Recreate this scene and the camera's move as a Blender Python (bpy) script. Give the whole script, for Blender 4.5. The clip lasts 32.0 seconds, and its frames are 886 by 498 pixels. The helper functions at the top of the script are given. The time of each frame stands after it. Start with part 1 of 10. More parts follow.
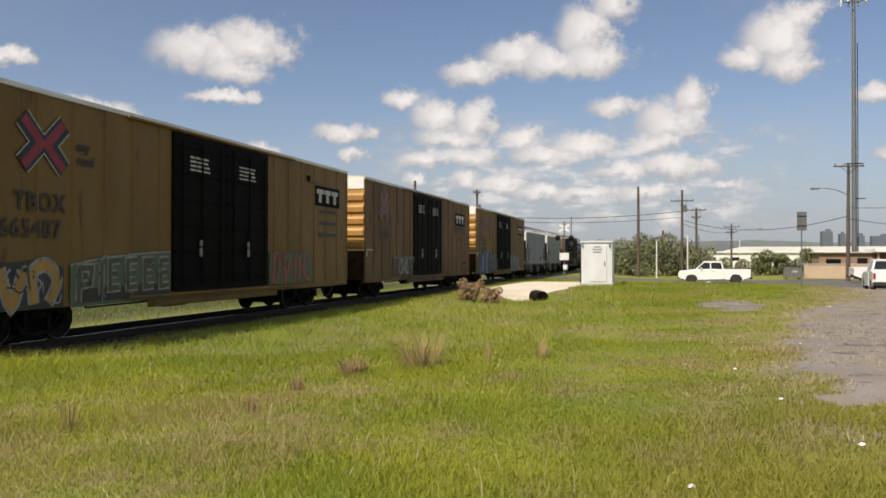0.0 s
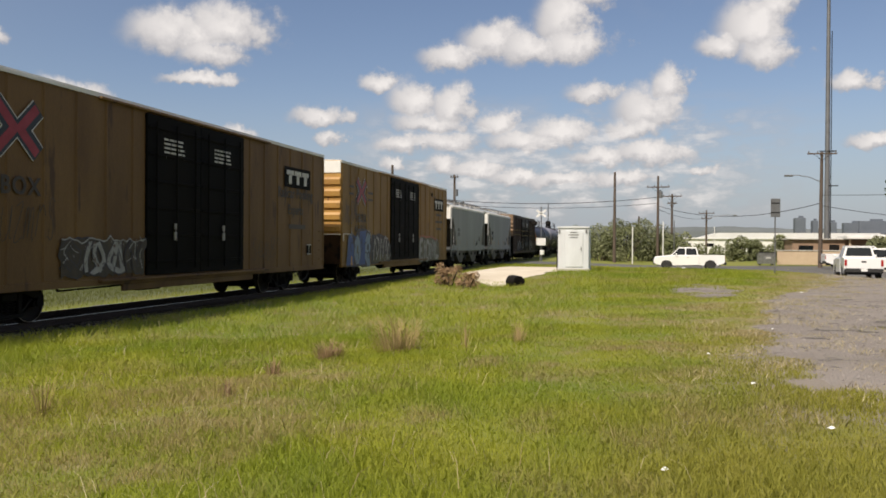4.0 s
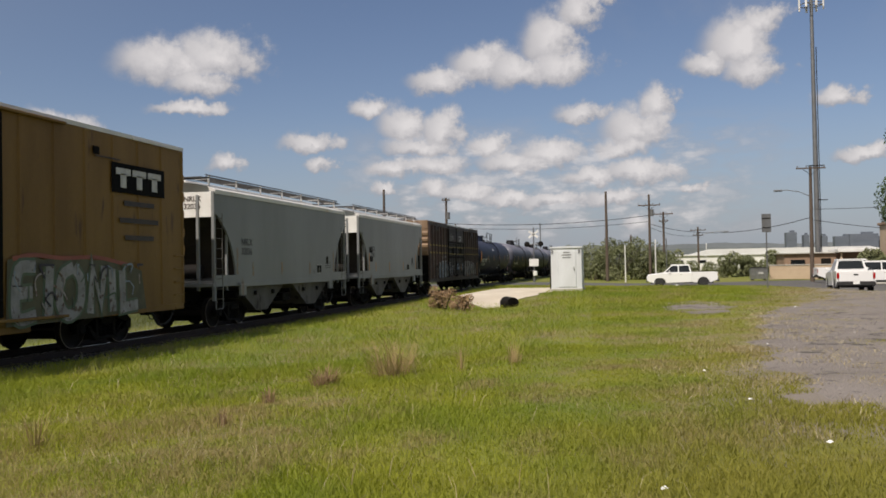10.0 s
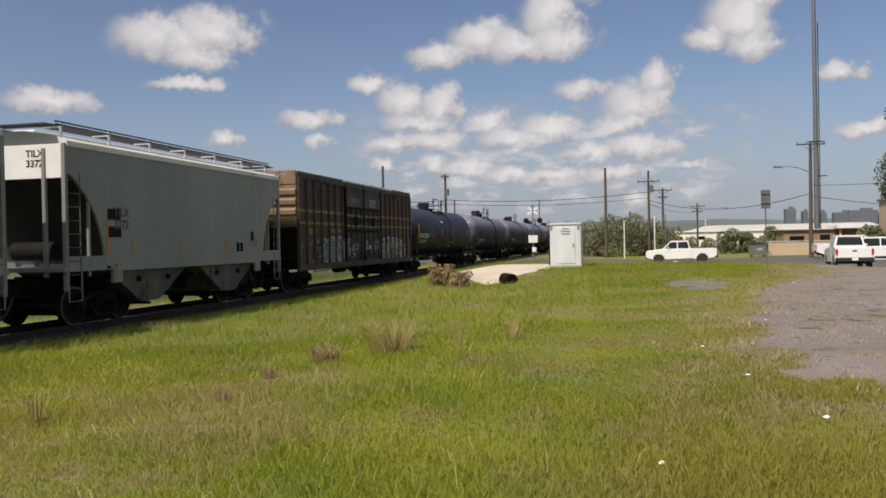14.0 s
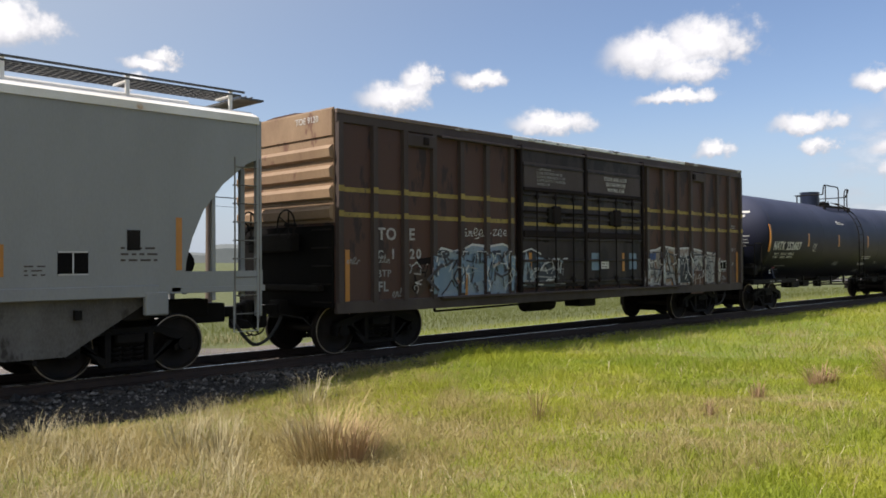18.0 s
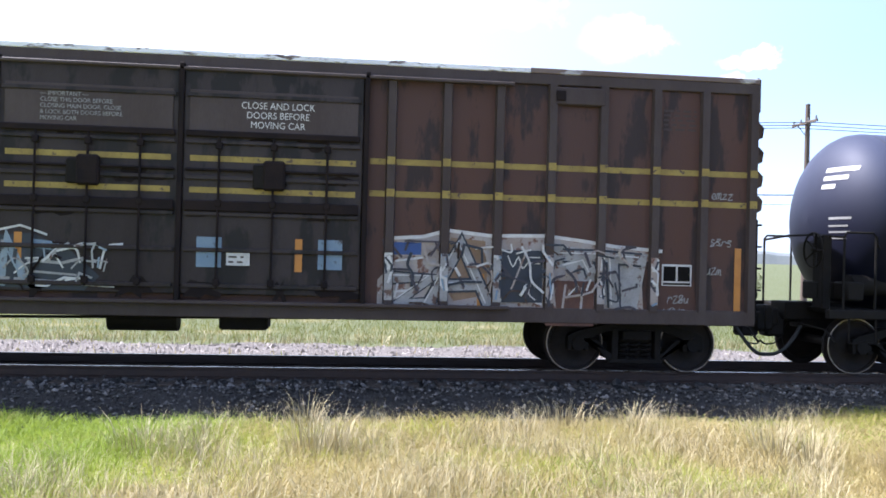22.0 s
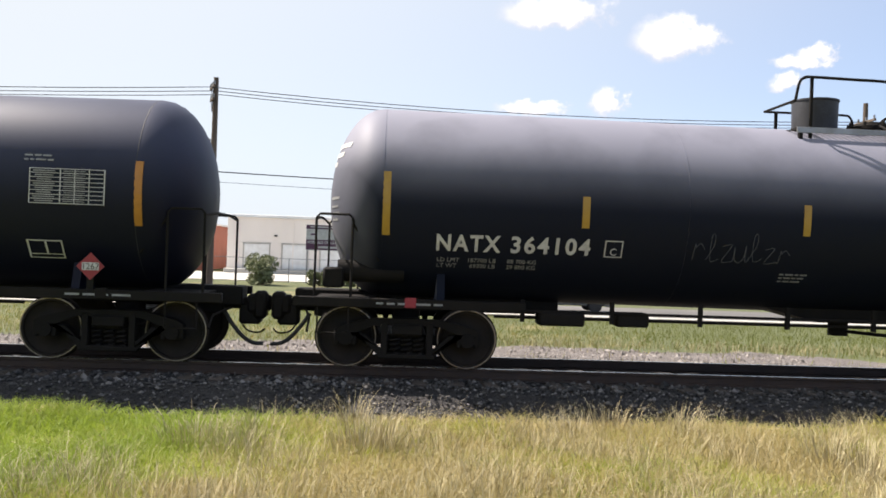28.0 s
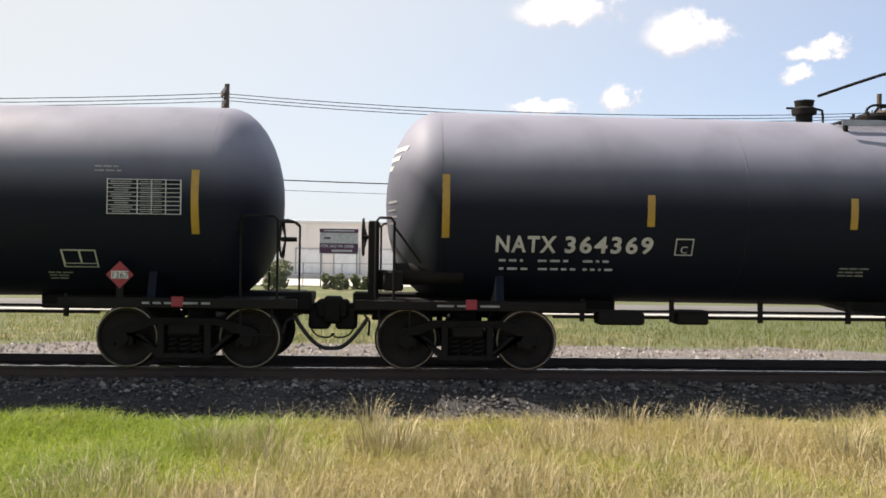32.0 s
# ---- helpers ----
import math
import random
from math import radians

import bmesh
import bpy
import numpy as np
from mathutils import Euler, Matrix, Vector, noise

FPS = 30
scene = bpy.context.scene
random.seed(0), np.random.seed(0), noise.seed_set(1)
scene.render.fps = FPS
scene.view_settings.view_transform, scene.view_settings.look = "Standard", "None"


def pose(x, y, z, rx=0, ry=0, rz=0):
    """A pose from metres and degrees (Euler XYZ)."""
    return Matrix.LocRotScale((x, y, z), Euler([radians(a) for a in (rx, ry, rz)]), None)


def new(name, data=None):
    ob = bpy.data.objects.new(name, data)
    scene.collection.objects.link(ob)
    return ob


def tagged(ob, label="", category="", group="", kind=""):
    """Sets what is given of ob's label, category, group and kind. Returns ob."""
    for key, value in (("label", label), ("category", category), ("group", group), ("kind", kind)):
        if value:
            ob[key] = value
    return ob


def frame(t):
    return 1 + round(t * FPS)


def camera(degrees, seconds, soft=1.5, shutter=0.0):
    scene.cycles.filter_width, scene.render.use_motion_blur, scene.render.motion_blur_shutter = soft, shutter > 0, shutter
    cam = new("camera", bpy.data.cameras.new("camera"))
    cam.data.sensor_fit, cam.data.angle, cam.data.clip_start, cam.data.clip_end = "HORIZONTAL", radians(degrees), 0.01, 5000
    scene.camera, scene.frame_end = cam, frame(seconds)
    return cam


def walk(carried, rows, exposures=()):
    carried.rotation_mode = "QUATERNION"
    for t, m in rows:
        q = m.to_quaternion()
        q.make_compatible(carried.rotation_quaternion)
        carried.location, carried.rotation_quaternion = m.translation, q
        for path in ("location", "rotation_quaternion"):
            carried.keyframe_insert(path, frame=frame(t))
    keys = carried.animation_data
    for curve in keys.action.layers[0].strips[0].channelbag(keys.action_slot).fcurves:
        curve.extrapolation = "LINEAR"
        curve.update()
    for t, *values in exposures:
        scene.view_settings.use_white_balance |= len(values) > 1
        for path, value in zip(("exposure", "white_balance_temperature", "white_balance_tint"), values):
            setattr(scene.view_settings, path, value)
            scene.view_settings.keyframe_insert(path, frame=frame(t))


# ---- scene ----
cam = camera(55.2, 32.0, 1.7)
EX, EY, EZ = 0.0, 0.0, 1.77
PATH = [
    (0.0, pose(EX, EY, EZ, 90.62, -0.08, 14.90)),
    (0.5, pose(EX, EY, EZ, 90.64, -0.45, 14.76)),
    (1.0, pose(EX, EY, EZ, 90.41, -0.16, 14.90)),
    (1.5, pose(EX, EY, EZ, 90.71, -0.91, 14.15)),
    (2.0, pose(EX, EY, EZ, 90.44, -0.87, 14.15)),
    (2.5, pose(EX, EY, EZ, 90.09, -0.34, 13.54)),
    (3.0, pose(EX, EY, EZ, 89.95, 0.05, 13.04)),
    (3.5, pose(EX, EY, EZ, 89.87, -0.44, 13.20)),
    (5.5, pose(EX, EY, EZ, 88.38, 0.34, 13.95)),
    (6.0, pose(EX, EY, EZ, 89.03, 0.57, 12.90)),
    (6.5, pose(EX, EY, EZ, 89.04, -0.57, 11.43)),
    (7.0, pose(EX, EY, EZ, 88.99, -0.26, 11.61)),
    (7.5, pose(EX, EY, EZ, 88.14, 0.66, 11.40)),
    (8.0, pose(EX, EY, EZ, 90.55, 0.74, 11.47)),
    (8.5, pose(EX, EY, EZ, 93.17, 0.86, 9.43)),
    (9.0, pose(EX, EY, EZ, 93.33, 0.99, 10.45)),
    (9.5, pose(EX, EY, EZ, 91.60, 0.90, 11.78)),
    (10.0, pose(EX, EY, EZ, 91.16, 1.08, 12.89)),
    (10.5, pose(EX, EY, EZ, 91.00, 1.08, 13.09)),
    (11.0, pose(EX, EY, EZ, 90.96, 1.34, 12.63)),
    (11.5, pose(EX, EY, EZ, 90.93, 1.14, 12.82)),
    (12.0, pose(EX, EY, EZ, 90.68, 0.89, 12.96)),
    (12.5, pose(EX, EY, EZ, 90.38, 1.21, 13.23)),
    (13.0, pose(EX, EY, EZ, 89.91, 0.84, 13.12)),
    (13.5, pose(EX, EY, EZ, 89.67, 1.11, 12.76)),
    (15.5, pose(EX, EY, EZ, 89.47, 0.57, 16.61)),
    (16.0, pose(EX, EY, EZ, 90.28, -0.57, 21.79)),
    (16.5, pose(EX, EY, EZ, 88.67, -0.93, 26.06)),
    (17.0, pose(EX, EY, EZ, 90.78, 0.61, 35.36)),
    (17.5, pose(EX, EY, EZ, 90.40, 1.46, 41.63)),
    (18.0, pose(EX, EY, EZ, 90.77, 0.34, 44.94)),
    (18.5, pose(EX, EY, EZ, 90.56, 0.30, 51.40)),
    (19.0, pose(EX, EY, EZ, 90.37, -0.12, 57.25)),
    (19.5, pose(EX, EY, EZ, 90.59, -0.57, 63.68)),
    (20.0, pose(EX, EY, EZ, 90.37, -0.81, 70.96)),
    (20.5, pose(EX, EY, EZ, 90.12, -1.25, 77.49)),
    (21.0, pose(EX, EY, EZ, 89.65, -1.66, 81.09)),
    (21.5, pose(EX, EY, EZ, 90.79, -1.50, 82.52)),
    (22.0, pose(EX, EY, EZ, 90.37, -1.49, 83.50)),
    (22.5, pose(EX, EY, EZ, 90.08, -1.30, 82.44)),
    (23.0, pose(EX, EY, EZ, 90.77, -1.32, 82.64)),
    (23.5, pose(EX, EY, EZ, 90.50, -1.11, 82.74)),
    (24.0, pose(EX, EY, EZ, 90.43, -1.34, 82.98)),
    (24.5, pose(EX, EY, EZ, 89.59, -2.14, 84.05)),
    (25.0, pose(EX, EY, EZ, 90.06, -2.19, 84.86)),
    (25.5, pose(EX, EY, EZ, 90.36, -2.21, 84.93)),
    (26.0, pose(EX, EY, EZ, 90.59, -2.21, 84.98)),
    (26.5, pose(EX, EY, EZ, 90.55, -2.08, 85.06)),
    (28.5, pose(EX, EY, EZ, 89.87, -1.65, 87.34)),
    (29.0, pose(EX, EY, EZ, 89.18, -0.98, 87.54)),
    (29.5, pose(EX, EY, EZ, 89.01, -1.62, 87.79)),
    (30.0, pose(EX, EY, EZ, 89.34, -1.88, 87.71)),
    (30.5, pose(EX, EY, EZ, 89.62, -1.11, 87.63)),
    (31.0, pose(EX, EY, EZ, 89.61, -0.66, 87.75)),
    (31.5, pose(EX, EY, EZ, 89.94, -0.67, 87.76)),
    (32.0, pose(EX, EY, EZ, 90.29, -0.77, 87.55)),
]
EXPOSURES = [(0.0, 0.2, 6900, 14), (5.5, 0.16, 6900, 14), (7.5, 0.2, 6900, 14), (8.0, 0.2, 6900, 14), (9.0, -0.16, 6700, 15), (10.0, -0.10, 6700, 15), (12.0, -0.04, 6700, 15), (16.0, 0.02, 6550, 15), (17.0, 0.22, 6500, 15), (18.0, 0.65, 6550, 14), (19.0, 0.92, 6600, 13), (20.0, 1.17, 6500, 11), (21.0, 1.56, 5650, 15), (22.0, 1.80, 5600, 20), (23.0, 1.73, 5750, 19), (24.0, 1.48, 6150, 17), (25.0, 1.45, 6450, 16), (26.0, 1.53, 6500, 16), (28.5, 1.12, 6700, 15), (32.0, 1.08, 6850, 15)]
walk(cam, PATH, EXPOSURES)

# ---- sun and sky ----
SUN_DIR = Vector((-0.335, -0.72, 1.0)).normalized()
sun = new("sun", bpy.data.lights.new("sun", "SUN"))
sun.data.energy, sun.data.angle, sun.data.color = 5.0, radians(0.53), (1.0, 0.94, 0.84)
sun.matrix_world = Matrix.Translation((0, 0, 60)) @ SUN_DIR.to_track_quat("Z", "Y").to_matrix().to_4x4()

# fair-weather clouds: azimuth from +y towards -x, elevation, half width, half height (degrees)
CLOUD_HEAP = [(31.0, 13.1, 3.1, 1.7), (27.7, 13.6, 3.2, 1.7), (29.6, 10.3, 2.3, 0.5), (28.7, 12.0, 2.3, 1.1)]
CLOUD_TOWER = [(12.8, 12.3, 2.3, 1.0), (10.0, 13.2, 2.3, 1.5), (7.7, 12.8, 2.3, 1.5), (5.4, 14.5, 1.9, 2.3), (3.4, 16.3, 1.5, 1.5),
               (1.5, 17.2, 0.8, 0.8), (4.7, 12.9, 2.7, 1.3)]
CLOUD_EAST = [(-4.8, 12.5, 1.7, 1.0), (-6.7, 13.4, 2.3, 2.3), (-7.9, 14.7, 1.7, 1.1), (-7.5, 11.9, 1.9, 1.1), (-13.7, 6.3, 1.7, 0.6),
              (-12.3, 9.8, 1.3, 0.8)]
CLOUD_BANK = [(17.8, 10.5, 1.4, 0.8), (3.2, 9.9, 2.0, 0.8), (15.3, 9.4, 1.9, 1.5), (12.7, 9.0, 1.7, 1.4), (14.2, 8.0, 2.8, 0.8),
              (16.2, 6.6, 2.1, 0.8), (13.2, 6.7, 2.6, 0.9), (9.7, 7.9, 1.7, 1.0), (8.0, 6.7, 2.6, 1.0), (5.6, 7.3, 2.6, 1.1),
              (-0.2, 8.6, 2.4, 1.7), (-1.5, 10.2, 1.3, 1.3), (0.9, 7.4, 2.0, 0.9), (-0.3, 5.9, 2.9, 0.9), (2.8, 5.8, 2.4, 0.8),
              (10.9, 4.9, 2.6, 0.7), (13.2, 5.2, 1.6, 0.7)]
CLOUD_LOW = [(8.2, 4.4, 2.4, 0.6), (5.2, 4.2, 3.1, 0.7), (1.3, 4.4, 2.4, 0.7), (-3.6, 4.9, 1.1, 0.4), (-0.2, 2.6, 1.2, 0.6), (21.5, 8.3, 2.2, 0.7), (21.0, 6.9, 1.0, 0.6), (16.7, 5.2, 1.1, 0.5)]
CLOUD_WEST = [(48.1, 10.8, 2.5, 1.1), (46.6, 11.9, 1.3, 1.1), (42.3, 12.0, 1.8, 0.7), (37.6, 9.0, 2.7, 0.9), (27.3, 6.8, 1.0, 0.7),
              (63.3, 13.1, 1.2, 0.5), (72.0, 14.1, 2.5, 1.5), (76.0, 10.3, 1.1, 1.1), (64.4, 12.5, 1.4, 0.5), (64.8, 11.2, 1.0, 0.6),
              (79.6, 15.8, 3.4, 1.2), (81.0, 9.8, 2.3, 0.5)]


def sky_world():
    world = bpy.data.worlds.new("sky")
    scene.world = world
    world.use_nodes = True
    nt = world.node_tree
    nt.nodes.clear()

    def node(kind, **values):
        n = nt.nodes.new(kind)
        for key, value in values.items():
            n.inputs[key].default_value = value
        return n

    def put(socket, value):
        if isinstance(value, (int, float)):
            socket.default_value = value
        else:
            nt.links.new(value, socket)

    def calc(op, a, b=0.0, c=0.0):
        n = nt.nodes.new("ShaderNodeMath")
        n.operation = op
        for socket, value in zip(n.inputs, (a, b, c)):
            put(socket, value)
        return n.outputs[0]

    sky = nt.nodes.new("ShaderNodeTexSky")
    sky.sky_type, sky.sun_disc = "NISHITA", False
    sky.sun_elevation = math.asin(SUN_DIR.z)
    sky.sun_rotation = math.atan2(SUN_DIR.x, SUN_DIR.y)
    sky.air_density, sky.dust_density, sky.ozone_density = 1.0, 0.6, 2.5
    coord = nt.nodes.new("ShaderNodeTexCoord")
    split = nt.nodes.new("ShaderNodeSeparateXYZ")
    nt.links.new(coord.outputs["Generated"], split.inputs[0])
    x, y, z = split.outputs
    az = calc("MULTIPLY", calc("ARCTAN2", calc("MULTIPLY", x, -1.0), y), 57.29578)
    el = calc("MULTIPLY", calc("ARCSINE", z), 57.29578)
    flat = nt.nodes.new("ShaderNodeCombineXYZ")
    nt.links.new(az, flat.inputs[0])
    nt.links.new(el, flat.inputs[1])
    billow = node("ShaderNodeTexNoise", Scale=0.6, Detail=9.0, Roughness=0.62)
    wisp = node("ShaderNodeTexNoise", Scale=0.16, Detail=4.0, Roughness=0.5)
    for n in (billow, wisp):
        nt.links.new(flat.outputs[0], n.inputs["Vector"])
    shift = nt.nodes.new("ShaderNodeSeparateColor")
    nt.links.new(billow.outputs["Color"], shift.inputs[0])
    az2 = calc("ADD", az, calc("MULTIPLY", calc("SUBTRACT", shift.outputs[0], 0.5), 3.0))
    el2 = calc("ADD", el, calc("MULTIPLY", calc("SUBTRACT", shift.outputs[1], 0.5), 2.0))
    cover, light = None, None
    for a, e, w, h in CLOUD_HEAP + CLOUD_TOWER + CLOUD_EAST + CLOUD_BANK + CLOUD_LOW + CLOUD_WEST:
        dx = calc("MULTIPLY", calc("SUBTRACT", az2, a), 1.0 / w)
        dy = calc("MULTIPLY", calc("SUBTRACT", el2, e), 1.0 / h)
        # flat base: the lower half falls off faster
        dy = calc("MAXIMUM", dy, calc("MULTIPLY", dy, -1.35))
        lobe = calc("SUBTRACT", 1.47, calc("SQRT", calc("ADD", calc("MULTIPLY", dx, dx), calc("MULTIPLY", dy, dy))))
        top = calc("ADD", calc("MULTIPLY", calc("SUBTRACT", el2, e), 0.35 / h), 0.62)
        lit = calc("MULTIPLY", top, calc("MAXIMUM", lobe, 0.0))
        cover = lobe if cover is None else calc("MAXIMUM", cover, lobe)
        light = lit if light is None else calc("MAXIMUM", light, lit)
    # beyond the view the same kind of sky goes on
    rest = calc("MULTIPLY", calc("SUBTRACT", wisp.outputs["Fac"], 0.66), 6.0)
    away = calc("SMOOTH_MAX", calc("MULTIPLY", calc("SUBTRACT", az, 95.0), 0.1), calc("MULTIPLY", calc("SUBTRACT", -22.0, az), 0.1), 0.1)
    away = calc("MINIMUM", calc("MAXIMUM", away, 0.0), 1.0)
    rest = calc("MULTIPLY", rest, away)
    rest = calc("MULTIPLY", rest, calc("MINIMUM", calc("MAXIMUM", calc("MULTIPLY", el, 0.2), 0.0), 1.0))
    cover = calc("MAXIMUM", cover, rest)
    light = calc("MAXIMUM", light, calc("MULTIPLY", rest, 0.7))
    # a pale bank of merged small clouds low over the town, and thin high wisps
    long = nt.nodes.new("ShaderNodeVectorMath")
    long.operation = "MULTIPLY"
    nt.links.new(flat.outputs[0], long.inputs[0])
    long.inputs[1].default_value = (0.5, 1.3, 1.0)
    low_noise = node("ShaderNodeTexNoise", Scale=0.62, Detail=7.0, Roughness=0.58)
    nt.links.new(long.outputs[0], low_noise.inputs["Vector"])

    def window(v, a, b, c, d):
        rise = calc("MINIMUM", calc("MAXIMUM", calc("DIVIDE", calc("SUBTRACT", v, a), b - a), 0.0), 1.0)
        fall = calc("MINIMUM", calc("MAXIMUM", calc("DIVIDE", calc("SUBTRACT", d, v), d - c), 0.0), 1.0)
        return calc("MULTIPLY", rise, fall)

    bank = calc("MULTIPLY", window(el, 0.5, 2.5, 7.5, 10.0), window(az, -12.0, -3.0, 15.0, 22.0))
    bank = calc("MULTIPLY", bank, calc("MINIMUM", calc("MAXIMUM", calc("MULTIPLY", calc("SUBTRACT", low_noise.outputs["Fac"], 0.40), 5.0), 0.0), 1.0))
    high = calc("MULTIPLY", window(el, 12.0, 16.0, 22.0, 30.0), window(az, -22.0, -16.0, 2.0, 8.0))
    high = calc("MULTIPLY", high, calc("MINIMUM", calc("MAXIMUM", calc("MULTIPLY", calc("SUBTRACT", wisp.outputs["Fac"], 0.48), 3.0), 0.0), 1.0))
    veil = calc("ADD", calc("MULTIPLY", bank, 0.72), calc("MULTIPLY", high, 0.30))
    light = calc("MAXIMUM", light, calc("MULTIPLY", veil, 0.95))
    edge = calc("ADD", cover, calc("MULTIPLY", calc("SUBTRACT", billow.outputs["Fac"], 0.5), 1.1))
    mask = nt.nodes.new("ShaderNodeMapRange")
    mask.interpolation_type = "SMOOTHSTEP"
    nt.links.new(edge, mask.inputs["Value"])
    mask.inputs["From Min"].default_value, mask.inputs["From Max"].default_value = 0.16, 0.86
    mask.inputs["To Max"].default_value = 0.95
    shade = nt.nodes.new("ShaderNodeMapRange")
    nt.links.new(calc("ADD", light, calc("MULTIPLY", calc("SUBTRACT", billow.outputs["Fac"], 0.5), 0.9)), shade.inputs["Value"])
    shade.inputs["From Min"].default_value, shade.inputs["From Max"].default_value = 0.20, 0.92
    tint = nt.nodes.new("ShaderNodeMix")
    tint.data_type = "RGBA"
    nt.links.new(shade.outputs[0], tint.inputs["Factor"])
    tint.inputs["A"].default_value = (CLOUD_DARK, CLOUD_DARK * 1.03, CLOUD_DARK * 1.10, 1)
    tint.inputs["B"].default_value = (CLOUD_LIGHT, CLOUD_LIGHT, CLOUD_LIGHT * 0.99, 1)
    # thin haze low down
    haze = nt.nodes.new("ShaderNodeMapRange")
    haze.interpolation_type = "SMOOTHSTEP"
    nt.links.new(el, haze.inputs["Value"])
    haze.inputs["From Min"].default_value, haze.inputs["From Max"].default_value = -1.0, 11.0
    haze.inputs["To Min"].default_value, haze.inputs["To Max"].default_value = 0.80, 0.0
    hazed = nt.nodes.new("ShaderNodeMix")
    hazed.data_type = "RGBA"
    nt.links.new(haze.outputs[0], hazed.inputs["Factor"])
    tone = nt.nodes.new("ShaderNodeMix")
    tone.data_type, tone.blend_type = "RGBA", "MULTIPLY"
    tone.inputs["Factor"].default_value = 1.0
    nt.links.new(sky.outputs[0], tone.inputs["A"])
    tone.inputs["B"].default_value = (1.0, 0.98, 1.02, 1)
    nt.links.new(tone.outputs["Result"], hazed.inputs["A"])
    hazed.inputs["B"].default_value = (CLOUD_DARK * 0.76, CLOUD_DARK * 0.93, CLOUD_DARK * 1.16, 1)
    # bright hazy air round the sun
    near = nt.nodes.new("ShaderNodeVectorMath")
    near.operation = "DOT_PRODUCT"
    nt.links.new(coord.outputs["Generated"], near.inputs[0])
    near.inputs[1].default_value = SUN_DIR
    glare = nt.nodes.new("ShaderNodeMapRange")
    glare.interpolation_type = "SMOOTHSTEP"
    nt.links.new(near.outputs["Value"], glare.inputs["Value"])
    glare.inputs["From Min"].default_value, glare.inputs["From Max"].default_value = -0.22, 0.78
    glared = nt.nodes.new("ShaderNodeMix")
    glared.data_type = "RGBA"
    nt.links.new(glare.outputs[0], glared.inputs["Factor"])
    nt.links.new(hazed.outputs["Result"], glared.inputs["A"])
    glared.inputs["B"].default_value = (4.45, 4.9, 5.1, 1)
    mix = nt.nodes.new("ShaderNodeMix")
    mix.data_type = "RGBA"
    nt.links.new(calc("MAXIMUM", mask.outputs[0], veil), mix.inputs["Factor"])
    nt.links.new(glared.outputs["Result"], mix.inputs["A"])
    nt.links.new(tint.outputs["Result"], mix.inputs["B"])
    back = nt.nodes.new("ShaderNodeBackground")
    back.inputs["Strength"].default_value = SKY_STRENGTH
    nt.links.new(mix.outputs["Result"], back.inputs["Color"])
    out = nt.nodes.new("ShaderNodeOutputWorld")
    nt.links.new(back.outputs[0], out.inputs["Surface"])


SKY_STRENGTH, CLOUD_DARK, CLOUD_LIGHT = 0.085, 4.5, 9.0
sky_world()


